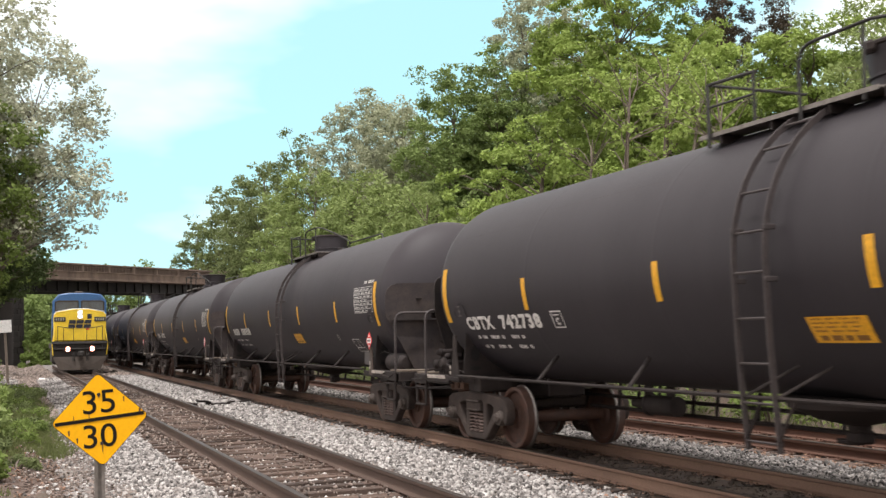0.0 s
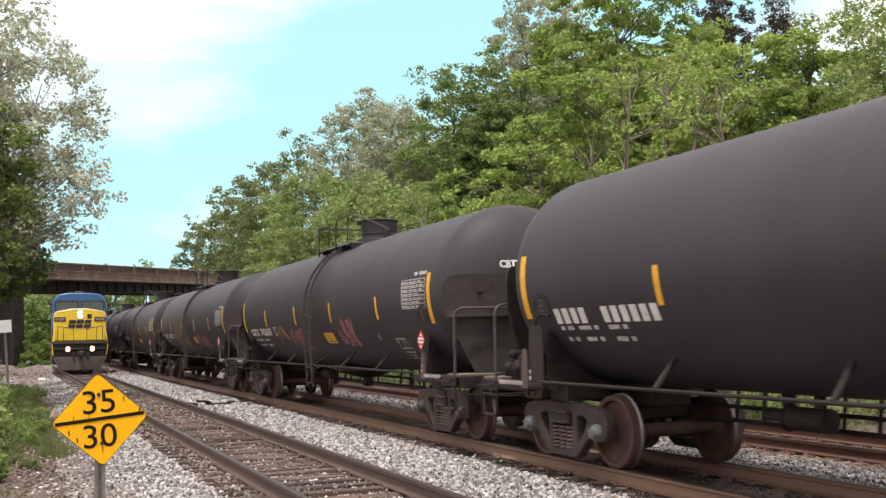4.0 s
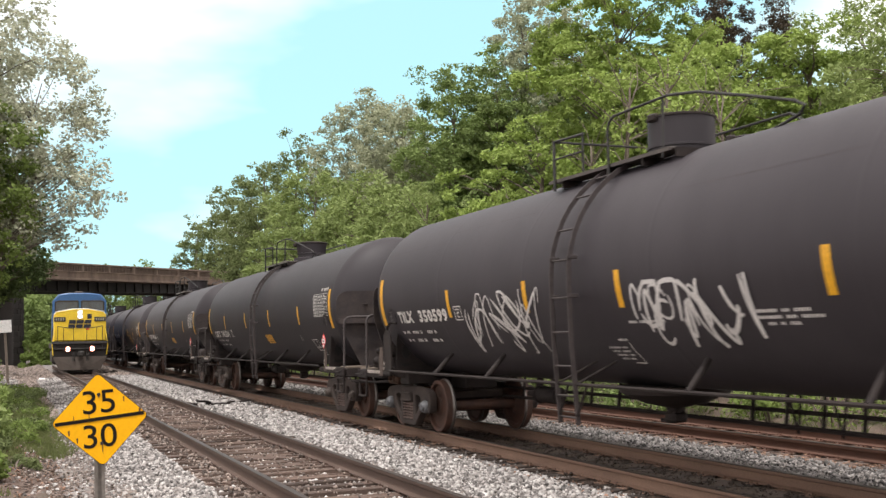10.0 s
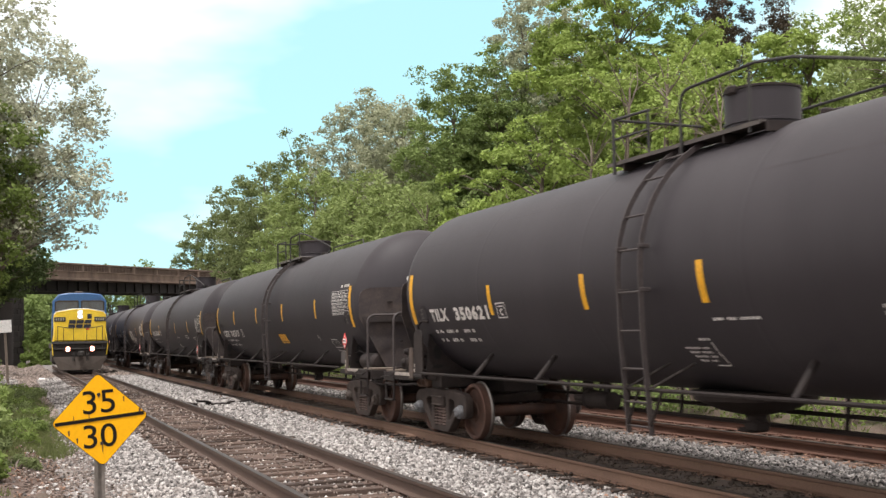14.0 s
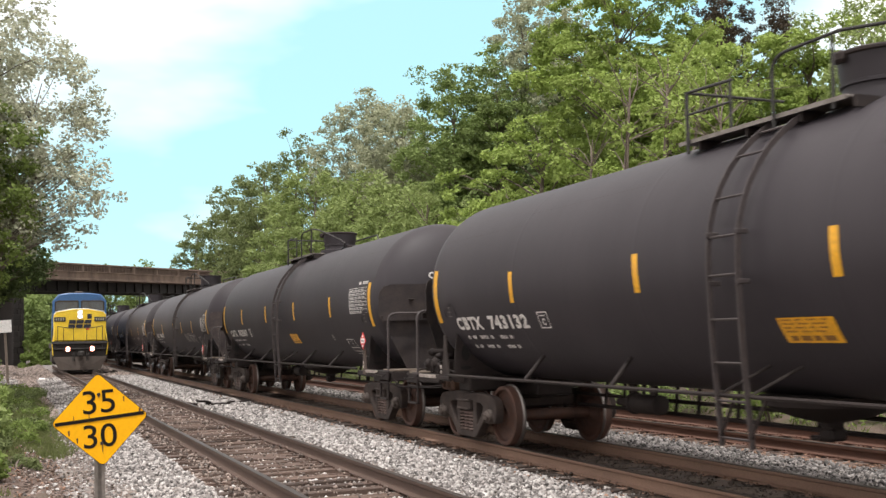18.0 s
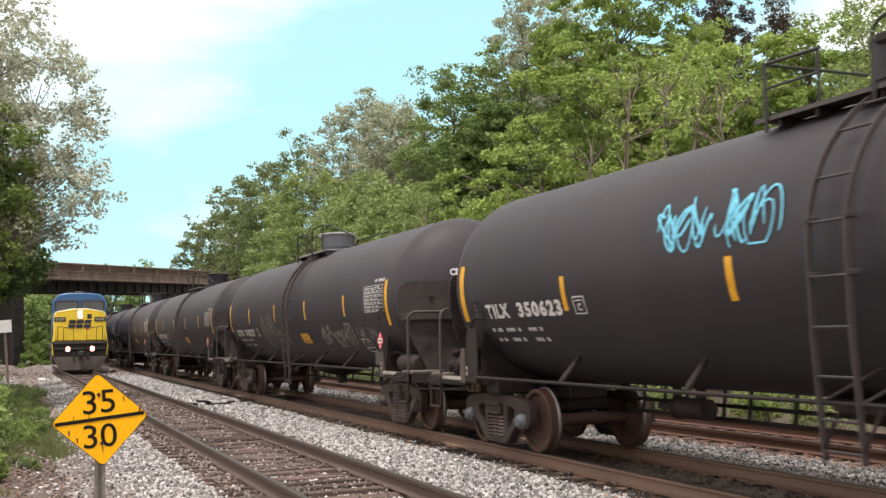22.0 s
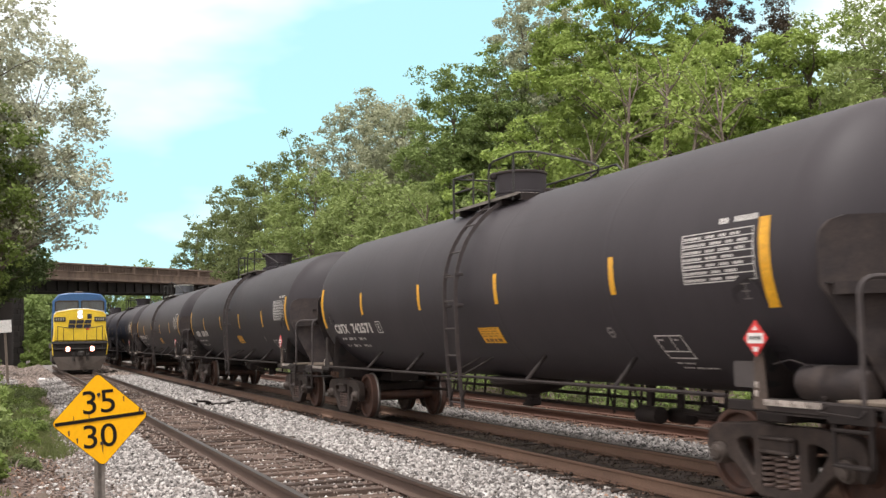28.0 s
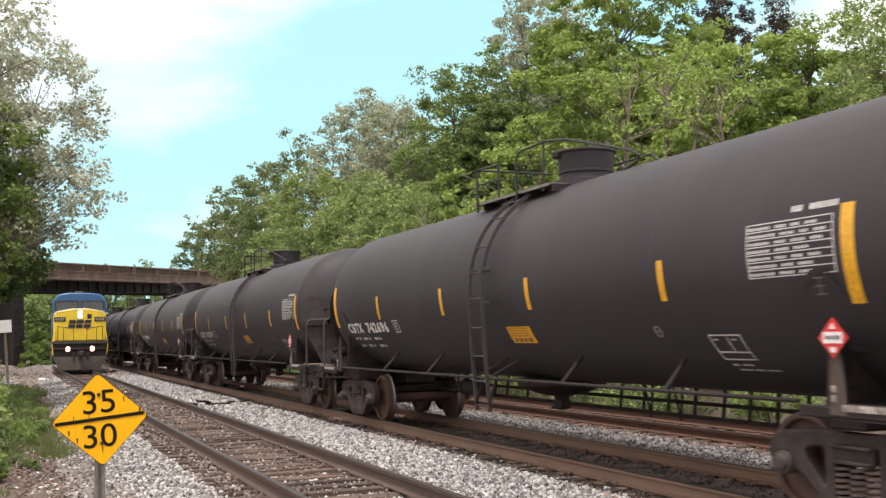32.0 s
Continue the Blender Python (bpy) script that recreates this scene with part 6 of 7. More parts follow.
def tree(name, label, x, y, height, spread, base, leaf, n, size, seed, boughs=90, bough_r=0.9, per=10, clump_r=0.25, trunk_r=0.2, z0=None, lean=0.0, flat=0.6, deep=0.3, tier=0.5):
    """A tapered trunk whose limbs end in drooping boughs, each a tier of leaf clumps with gaps between. base: the height at which the crown begins."""
    rng = np.random.default_rng(seed)
    z0 = float(ground_height(np.array(x), np.array(y))) - 0.1 if z0 is None else z0
    height, base = height - z0, base
    t = thing(name, label, "tree", at=pose(x, y, z0))
    cz, rz = (height + base) / 2, (height - base) / 2
    # boughs end all over the crown, most of them at its uneven rim
    k = np.arange(boughs) + rng.uniform(0, 1, boughs)
    up = 1 - 2 * k / boughs
    turn = k * 2.399963 + rng.normal(0, 0.3, boughs)
    flat_r = np.sqrt(np.clip(1 - up * up, 0, 1))
    d = np.stack([flat_r * np.cos(turn), flat_r * np.sin(turn), up], 1)
    a, c, e = rng.uniform(0, 6.28, 3)
    lobes = 1 + 0.09 * np.sin(3 * turn + a + 2 * up) + 0.06 * np.sin(5 * turn + c - 4 * up) + 0.05 * np.sin(9 * up + e)
    reach = np.where(rng.uniform(0, 1, boughs) < deep, rng.uniform(0.3, 0.72, boughs), rng.uniform(0.78, 1.0, boughs)) * lobes
    tips = d * reach[:, None] * np.array([spread, spread, rz]) * 0.9
    tips[:, 2] = np.maximum(tips[:, 2], -rz * 0.92) + cz
    tips[:, 0] += lean * (tips[:, 2] / height)
    # each bough: a tilted, drooping tier of clumps
    br = bough_r * rng.uniform(0.6, 1.3, boughs)
    nrm = d * np.array([0.45, 0.45, 0.15]) + np.array([0, 0, tier]) + rng.normal(0, 0.16 / tier ** 1.4, (boughs, 3))
    nrm /= np.linalg.norm(nrm, axis=1, keepdims=True)
    side = np.cross(nrm, rng.normal(0, 1, (boughs, 3)))
    side /= np.linalg.norm(side, axis=1, keepdims=True)
    fore = np.cross(nrm, side)
    ang, rho = rng.uniform(0, 6.283, (boughs, per)), rng.uniform(0.02, 1, (boughs, per)) ** 0.6
    lift = rng.normal(0, 0.14, (boughs, per)) - 0.32 * rho ** 2
    c = tips[:, None] + br[:, None, None] * (side[:, None] * (rho * np.cos(ang))[..., None] + fore[:, None] * (rho * np.sin(ang))[..., None] + nrm[:, None] * lift[..., None])
    c = c.reshape(-1, 3)
    radii = clump_r * rng.uniform(0.55, 1.35, len(c))
    b = Build()
    top = Vector((lean * 0.8, 0, height * 0.86))
    path = [Vector((0, 0, 0)), Vector((lean * 0.1 + rng.normal(0, 0.1), rng.normal(0, 0.1), height * 0.25)), Vector((lean * 0.4 + rng.normal(0, 0.2), rng.normal(0, 0.2), height * 0.55)), top]
    b.tube(path, [trunk_r * 1.25, trunk_r, trunk_r * 0.65, trunk_r * 0.12], 8)
    part("trunk", b, BARK, t, "grey-brown trunk")
    lb = Build()
    for i in range(0, boughs, 1 if boughs < 60 else 3):
        tip = Vector(tips[i])
        f = min(0.9, max(0.18, (tip.z - 0.45 * math.hypot(tip.x, tip.y)) / (height * 0.86)))
        k0 = min(int(f * 3), 2)
        start = path[k0].lerp(path[k0 + 1], f * 3 - k0)
        mid = start.lerp(tip, 0.5) + Vector((rng.normal(0, 0.25), rng.normal(0, 0.25), 0.3))
        rr = trunk_r * 0.36 * (1.1 - f * 0.7)
        lb.tube([start, start.lerp(mid, 0.6), mid.lerp(tip, 0.3), tip], [rr, rr * 0.75, rr * 0.5, rr * 0.15], 5, False)
        lb.tube([mid.lerp(tip, 0.35), Vector(c[i * per])], [rr * 0.35, rr * 0.08], 4, False)
    part("branchwork", lb, BARK, t)
    v, f = leaf_cloud(rng, c, radii, n, size, flat)
    part("crown", stuff_mesh("crown", v, f, leaf), None, t)
    return t


def bush(label, x, y, spread, height, leaf, n, size, seed, name="bush"):
    rng = np.random.default_rng(seed)
    z0 = float(ground_height(np.array(x), np.array(y))) - 0.05
    k = 12
    c = np.stack([rng.uniform(-1, 1, k) * spread, rng.uniform(-1, 1, k) * spread * 1.4, rng.uniform(0.1, 0.85, k) * height], 1)
    radii = rng.uniform(0.3, 0.55, k) * min(spread, height)
    t = thing(name, label, "bush", at=pose(x, y, z0))
    b = Build()
    for i in range(6):
        b.tube([(c[i][0] * 0.2, c[i][1] * 0.2, -0.1), tuple(c[i] * 0.6), tuple(c[i])], [0.03, 0.02, 0.006], 5, False)
    part("stemwork", b, BARK, t)
    v, f = leaf_cloud(rng, c, radii, n, size, 0.85)
    v[:, 2] = np.maximum(v[:, 2], 0.02)
    part("foliage", stuff_mesh("foliage", v, f, leaf), None, t)
    return t


def woods():
    G = "woods beside the line"
    maple, oak, far, pale, olive = "leafy broadleaf tree in bright spring green", "tall dense tree in deeper green", "rounded leafy tree in soft yellowish green", "tall thinly leaved grey-green tree", "olive-green tree with a ragged crown"
    # x, y, top, half width, foot of the crown, leaf, leaves, leaf size, boughs, their size, clumps on each, clump size
    for i, (label, x, y, h, s, base, leaf, n, size, boughs, br, per, cr) in enumerate((
            (maple, 21.0, 32.9, 17.4, 4.0, 4.2, LEAF_MAPLE, 68000, 0.127, 260, 0.62, 11, 0.24),
            (maple, 17.8, 33.0, 9.9, 3.0, 2.4, LEAF_MAPLE, 14000, 0.124, 48, 0.62, 11, 0.23),
            (maple, 18.6, 38.4, 10.1, 2.9, 1.8, LEAF_MAPLE, 14000, 0.142, 48, 0.72, 10, 0.27),
            (maple, 20.5, 28.8, 11.2, 2.8, 4.2, LEAF_MAPLE, 21000, 0.114, 72, 0.61, 11, 0.22),
            (maple, 19.5, 24.6, 10.9, 2.7, 3.2, LEAF_MAPLE, 27360, 0.108, 84, 0.60, 11, 0.21),
            (maple, 21.0, 23.0, 11.5, 2.8, 2.6, LEAF_MAPLE, 24000, 0.108, 70, 0.60, 11, 0.22),
            (far, 22.0, 21.6, 11.5, 2.7, 2.0, LEAF_FAR, 22960, 0.099, 103, 0.59, 12, 0.24),
            (far, 21.0, 19.0, 10.8, 2.6, 2.0, LEAF_FAR, 18040, 0.105, 92, 0.68, 11, 0.25),
            (oak, 23.0, 53.4, 17.6, 3.6, 2.0, LEAF_OAK, 39360, 0.152, 218, 0.72, 10, 0.3),
            (oak, 24.5, 50.8, 18.4, 3.2, 3.0, LEAF_OAK, 29520, 0.152, 172, 0.72, 10, 0.3),
            (pale, 27.0, 51.9, 22.4, 2.7, 10.0, LEAF_PALE, 12000, 0.165, 120, 0.58, 7, 0.3),
            (pale, 27.5, 49.1, 21.6, 2.4, 9.0, LEAF_PALE, 11000, 0.165, 104, 0.58, 7, 0.3),
            (pale, 28.0, 83.9, 23.3, 5.0, 7.0, LEAF_PALE, 27000, 0.220, 299, 0.74, 8, 0.4),
            (pale, 28.5, 76.5, 20.6, 3.8, 7.0, LEAF_PALE, 18000, 0.220, 182, 0.74, 8, 0.4),
            (far, 18.5, 65.9, 13.6, 4.2, 0.5, LEAF_FAR, 21320, 0.181, 172, 0.77, 10, 0.36),
            (far, 18.0, 50.2, 10.6, 3.2, 0.5, LEAF_FAR, 21320, 0.146, 149, 0.72, 10, 0.32),
            (far, 19.5, 61.0, 12.7, 3.4, 0.5, LEAF_FAR, 19680, 0.170, 149, 0.77, 10, 0.34),
            (far, 19.0, 77.3, 12.6, 3.2, 0.5, LEAF_FAR, 14760, 0.205, 126, 0.77, 10, 0.38),
            (far, 17.6, 44.0, 9.0, 2.8, 0.5, LEAF_FAR, 18040, 0.135, 114, 0.72, 10, 0.3),
            (olive, 24.0, 90.7, 21.4, 4.1, 1.0, LEAF_OLIVE, 16200, 0.220, 182, 0.78, 9, 0.42),
            (olive, 22.0, 96.5, 19.4, 3.9, 1.0, LEAF_OLIVE, 15300, 0.231, 169, 0.78, 9, 0.42),
            (olive, 23.0, 107.0, 19.6, 3.9, 1.0, LEAF_OLIVE, 13500, 0.253, 156, 0.78, 9, 0.45),
            (olive, 25.1, 132.0, 22.0, 4.3, 1.0, LEAF_OLIVE, 12600, 0.297, 156, 0.86, 9, 0.5),
            (olive, 22.9, 140.0, 18.2, 3.8, 1.0, LEAF_OLIVE, 10800, 0.308, 143, 0.86, 9, 0.5))):
        tagged(tree("tree", label, x, y, h, s, base, leaf, n, size, 100 + i, boughs, br, per, cr, tier=1.0 if leaf == LEAF_MAPLE else 0.5), group=G)
    # the wood's depth behind its edge
    for i, (y, h) in enumerate(((101, 18.0), (93, 17.8), (85, 17.6), (75, 18.4), (66, 18.4), (59, 18.2), (53, 17.8), (48, 16.4), (44, 14.8), (40, 13.4), (36.5, 12.8), (33, 12.2), (30, 11.4), (27, 11.0), (23, 10.6))):
        tagged(tree("tree", "shaded tree within the wood", 32.0, y, h, 4.6, 1.0, LEAF_OAK, 9500, 0.36, 200 + i, 110, 1.3, 8, 0.6, flat=0.8), group=G)
    # inner trees: the shade under the canopy is put into their leaf colour
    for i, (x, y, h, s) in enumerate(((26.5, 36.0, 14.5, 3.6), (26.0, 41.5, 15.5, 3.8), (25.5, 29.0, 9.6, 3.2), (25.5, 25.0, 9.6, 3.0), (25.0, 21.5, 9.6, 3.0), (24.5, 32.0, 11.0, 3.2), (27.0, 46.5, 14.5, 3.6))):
        tagged(tree("tree", "tree within the wood, leaf colour darkened for shade", x, y, h, s, 0.6, LEAF_SHADED, 15000, 0.24, 220 + i, 120, 1.1, 9, 0.5, flat=0.8), group=G)
    # slim stems in front with bare limbs
    for i, (x, y, h, lean, r) in enumerate(((16.9, 24.75, 10.6, -0.9, 0.13), (17.1, 24.7, 11.2, 0.4, 0.15), (16.8, 23.7, 10.0, 1.3, 0.11), (16.9, 20.9, 9.0, -1.0, 0.10), (16.8, 29.2, 9.4, 0.9, 0.12))):
        tagged(tree("tree", "slim forked tree with pale bare limbs and few leaves", x, y, h, 2.2, 6.4, LEAF_MAPLE, 800, 0.10, 190 + i, 16, 0.5, 5, 0.2, r, lean=lean), group=G)
    for i, (x, y, h, s, lean, n) in enumerate(((30.0, 37.8, 19.4, 1.8, -0.3, 40000), (30.5, 34.1, 17.2, 0.6, -0.9, 9000))):
        tagged(tree("conifer", "dark brownish conifer rising behind the wood", x, y, h, s, 8.0, LEAF_DARK, n, 0.085, 140 + i, 150, 0.5, 7, 0.18, 0.13, lean=lean, deep=0.35), group=G)
    # near side of the line
    tree("tree", "tall tree with whitish young leaves overhanging the line", -2.3, 36.0, 14.4, 3.3, 3.9, LEAF_WHITE, 20000, 0.135, 161, 130, 0.7, 7, 0.32, 0.13, lean=1.5, flat=0.8)
    tree("tree", "slender tree with whitish young leaves leaning over the line", -1.5, 35.0, 8.4, 2.2, 4.6, LEAF_WHITE, 5200, 0.12, 164, 40, 0.7, 6, 0.28, 0.11, lean=2.9, flat=0.8)
    tree("tree", "slender tree with whitish young leaves leaning over the line", -1.15, 36.4, 12.0, 2.9, 4.6, LEAF_WHITE, 9000, 0.115, 168, 90, 0.6, 6, 0.25, 0.10, lean=2.5, flat=0.8)
    tree("tree", "ivy-clad dark tree leaning over the line", -1.75, 34.4, 9.9, 1.9, 2.9, LEAF_DEEP, 17000, 0.105, 160, 80, 0.6, 9, 0.26, 0.18, lean=1.1)
    # the next two stand in shade, given by their darker leaf colour
    tree("tree", "ivy-clad dark tree leaning over the line", -1.9, 44.0, 8.2, 3.0, 3.2, LEAF_SHADED, 26000, 0.13, 163, 110, 0.75, 10, 0.33, 0.2, lean=0.6)
    tree("tree", "dark leafy tree before the bridge", -1.0, 50.0, 7.6, 2.4, 3.4, LEAF_SHADED, 22000, 0.13, 166, 100, 0.75, 10, 0.33, 0.17)
    tree("tree", "ivy-clad dark tree leaning over the line", -3.6, 66.0, 9.0, 3.0, 0.4, LEAF_DEEP, 22000, 0.18, 162, 110, 0.9, 9, 0.4)
    tree("tree", "tall tree in young leaf beside the line", -5.0, 33.0, 15.5, 3.6, 4.0, LEAF_WHITE, 16000, 0.13, 165, 90, 0.9, 8, 0.36)
    # behind the bridge
    for i, (x, y, h) in enumerate(((0.0, 128.0, 9), (4.5, 160.0, 13), (9.0, 175.0, 14), (14.0, 165.0, 14), (19.0, 160.0, 14), (-5.0, 120.0, 10), (3.4, 138.0, 9), (2.6, 150.0, 11))):
        tagged(tree("tree", "green tree seen under the bridge", x, y, h, 4.5, 0.3, LEAF_OAK, 9000, 0.36, 170 + i, 80, 1.4, 8, 0.6), group=G)
    for i, (x, y, s, h) in enumerate(((1.3, 92.0, 0.6, 1.6), (2.2, 97.0, 0.9, 2.6), (3.0, 108.0, 1.2, 3.4), (3.2, 122.0, 1.4, 4.0))):
        tagged(bush("rank green bush in the shade of the bridge", x, y, s, h, LEAF_DEEP, 3000, 0.16, 390 + i), group="undergrowth")
    # leafy ground cover on the bank
    rng = random.Random(77)
    for i in range(46):
        y = 18.5 + i * 0.62
        tagged(bush("low leafy weeds on the soil bank", rng.uniform(-1.1, 0.35) + 0.016 * (y - 18), y, rng.uniform(0.3, 0.55), rng.uniform(0.16, 0.42), rng.choice((LEAF_WEED, LEAF_WEED, LEAF_DEEP)), 1500, 0.045, 420 + i, "weed_patch"), group="undergrowth")
    # undergrowth
    rnd = random.Random(8)
    for i in range(34):
        y = 14 + i * 1.9 + rnd.uniform(-0.6, 0.6)
        tagged(bush("low green bush at the edge of the wood", rnd.uniform(15.6, 17.4), y, rnd.uniform(0.7, 1.2), rnd.uniform(0.8, 1.7), rnd.choice((LEAF_OLIVE, LEAF_DEEP, LEAF_OAK)), 1500, 0.085, 300 + i), group="undergrowth")
    for i, (x, y, s, h) in enumerate(((-0.5, 17.0, 0.4, 0.5), (-0.7, 19.0, 0.5, 0.8), (-0.6, 22.0, 0.5, 0.7), (-0.9, 25.0, 0.7, 1.1), (-0.7, 29.0, 0.6, 0.9), (-0.9, 33.0, 0.8, 1.4), (-1.1, 38.0, 0.7, 1.2), (-1.3, 45.0, 0.7, 1.8), (-1.5, 52.0, 0.8, 2.2), (-1.9, 62.0, 0.8, 2.2), (-1.9, 72.0, 0.8, 2.0), (-1.9, 84.0, 0.8, 2.2))):
        tagged(bush("weedy green bush beside the ballast", x, y, s, h, rnd.choice((LEAF_DEEP, LEAF_FAR)), 2400, 0.06 + 0.001 * y, 350 + i), group="undergrowth")


woods()


# ---- speed sign and small things ----
SIGN_YELLOW = material("amber_sign_paint", (0.93, 0.47, 0.004), (0.78, 0.36, 0.006), rough=0.5, spec=0.2, scale=3, fine=40, bump=0.02, amount=0.25, grit=0.05)
SIGN_BLACK = material("black_sign_letters", (0.009, 0.0075, 0.006), (0.020, 0.015, 0.012), rough=0.6, spec=0.15, bump=0.02)
STAIN = material("dark_rust_stain", (0.06, 0.028, 0.012), (0.25, 0.11, 0.012), rough=0.7, scale=30, fine=90, bump=0.02, amount=0.9)


def speed_sign():
    sg = thing("speed_sign", "amber diamond sign reading 35 over 30 on steel post", "sign", at=pose(0.575, 7.5, -0.33, 0, 0, -4))
    d, r = 0.313, 0.03
    outline = []
    for k in range(4):
        a = math.pi / 2 * k
        for j in (-2, -1, 0, 1, 2):
            t = a + j * 0.39
            outline.append(((d - r * 1.414) * math.cos(a) + r * math.cos(t), (d - r * 1.414) * math.sin(a) + r * math.sin(t)))
    lean = pose(0, 0, 1.50, 0, 0, 0) @ pose(0, 0, 0, 0, -4.0, 0)
    board = part("board", Build().slab(outline, -0.004, 0.004, "y"), SIGN_YELLOW, sg, "amber diamond board", at=lean)
    part("rim", Build().slab([(x * 1.012, z * 1.012) for x, z in outline], 0.0, 0.0038, "y"), SIGN_BLACK, board, "dark worn edge")
    part("bar", Build().box((0, -0.006, 0.005), (0.58, 0.004, 0.024), pose(0, 0, 0, 0, -2.2, 0)), SIGN_BLACK, board)
    for text, x, z in (("35", -0.12, 0.045), ("30", -0.128, -0.185)):
        me = lettering(text, 0.222, SIGN_BLACK, "numeral", 0.004, 8)
        for v in me.vertices:
            v.co = (v.co.x * 1.06 + x, -0.006, v.co.y + z)
        part("numeral", me, None, board, "black numerals")
    post = Build().slab([(-0.035, 0.006), (-0.012, 0.006), (-0.012, 0.028), (0.012, 0.028), (0.012, 0.006), (0.035, 0.006), (0.035, 0.016), (0.022, 0.04), (-0.022, 0.04), (-0.035, 0.016)], -0.3, 1.75, "z")
    part("post", post, GALVANISED, sg, "ribbed grey steel post", at=pose(0.02, 0, 0, 0, -1.0, 0))
    for z in (0.17, -0.16):
        part("bolt", Build().spin([(-0.014, 0.004), (-0.012, 0.012), (-0.004, 0.012)], 8, pose(0, 0, z)), TRUCK_STEEL, board, "rusty bolt")
    # stains run down from the bolts
    for x, z, w, h in ((0.0, 0.155, 0.009, 0.012), (0.004, -0.185, 0.008, 0.05), (-0.07, 0.03, 0.006, 0.05), (-0.17, 0.02, 0.005, 0.03), (-0.205, -0.075, 0.012, 0.02), (-0.155, -0.13, 0.012, 0.016), (0.16, 0.12, 0.010, 0.018), (0.26, 0.03, 0.014, 0.016)):
        part("rust_streak", Build().slab([(x - w / 2, z + 0.02), (x + w / 2, z + 0.02), (x + w * 0.35, z - h * 0.5), (x + w * 0.1, z - h), (x - w * 0.2, z - h * 0.8), (x - w * 0.4, z - h * 0.4)], -0.0052, -0.0042, "y"), STAIN, board)


speed_sign()


def white_board():
    wb = thing("small_sign", "white rectangular board on a leaning weathered wooden post", "sign", at=pose(-0.05, 55.0, -0.4))
    part("post", Build().slab([(-0.06, -0.06), (0.06, -0.06), (0.06, 0.06), (-0.06, 0.06)], -0.3, 3.15, "z", pose(0, 0, 0, 0, -4, 0), 0.01), BARK, wb)
    part("board", Build().box((-0.10, -0.1, 2.92), (0.72, 0.03, 0.60), pose(0, 0, 0, 0, -3, 0), 0.008), PLACARD_WHITE, wb, "blank white board")


white_board()
WEED = leaf_material("weedy_grass_blades", (0.092, 0.108, 0.040), (0.225, 0.26, 0.105), 0.25)


def grass(name, label, x0, x1, y0, y1, n, tall, seed):
    """Single blades, denser in tufts."""
    rng = np.random.default_rng(seed)
    cx, cy = rng.uniform(x0, x1, n // 22), rng.uniform(y0, y1, n // 22)
    k = rng.integers(0, len(cx), n)
    x, y = cx[k] + rng.normal(0, 0.10, n), cy[k] + rng.normal(0, 0.14, n)
    z = np.where(x > 0.9, bed_height(x), ground_height(x, y)) - 0.02
    h, a, lean = tall * rng.uniform(0.35, 1.2, n), rng.uniform(0, 6.283, n), rng.uniform(0.1, 0.6, n)
    w = 0.005 + 0.009 * rng.uniform(0, 1, n)
    dx, dy = np.cos(a), np.sin(a)
    base = np.stack([x, y, z], -1)
    side = np.stack([-dy, dx, 0 * dx], -1) * w[:, None]
    mid = base + np.stack([dx * lean * h * 0.3, dy * lean * h * 0.3, h * 0.6], -1)
    tip = base + np.stack([dx * lean * h, dy * lean * h, h], -1)
    v = np.stack([base - side, base + side, mid + side * 0.7, tip, mid - side * 0.7], 1).reshape(-1, 3)
    me = bpy.data.meshes.new(name)
    me.from_pydata(v.tolist(), [], [tuple(q) for q in (np.arange(n)[:, None] * 5 + np.array([0, 1, 2, 3, 4])).tolist()])
    me.materials.append(WEED)
    return thing(name, label, "grass", kind="stuff", data=me)


grass("near_weeds", "rough green weeds along the ballast shoulder", -2.0, 1.0, 20, 48, 36000, 0.15, 21)
grass("nearest_weeds", "sparse weeds on bare soil", -2.4, 0.0, 13, 21, 1600, 0.14, 23)
grass("far_weeds", "rough green weeds at the foot of the wood", 14.6, 17.5, 12, 60, 8000, 0.26, 22)


def twig_litter():
    """Dead leaves and short twigs lying on the bare soil beside the ballast."""
    rng = np.random.default_rng(31)
    n = 9000
    x, y = rng.uniform(-2.2, 1.35, n), rng.uniform(11, 30, n)
    z = np.where(x > 0.9, np.maximum(bed_height(x), ground_height(x, y)), ground_height(x, y)) + rng.uniform(0.006, 0.03, n)
    a, tilt = rng.uniform(0, 6.283, n), rng.normal(0, 0.25, n)
    long_, wide = rng.uniform(0.015, 0.07, n), rng.uniform(0.004, 0.017, n)
    run = np.stack([np.cos(a), np.sin(a), tilt], -1) * long_[:, None]
    side = np.stack([-np.sin(a), np.cos(a), rng.normal(0, 0.3, n)], -1) * wide[:, None]
    p = np.stack([x, y, z], -1)
    lift = np.array([0, 0, 0.006])
    v = np.stack([p - run, p + side + lift, p + run, p - side + lift], 1).reshape(-1, 3)
    thing("twig_litter", "dry grey-brown twigs and dead leaves on the soil", "litter", kind="stuff", data=stuff_mesh("twig_litter", v, np.arange(n * 4).reshape(n, 4), TWIG))


TWIG = material("dry_grey_brown_litter", (0.155, 0.115, 0.098), (0.085, 0.060, 0.050), rough=0.9, scale=9, fine=60, bump=0.2, island=0.7)
twig_litter()


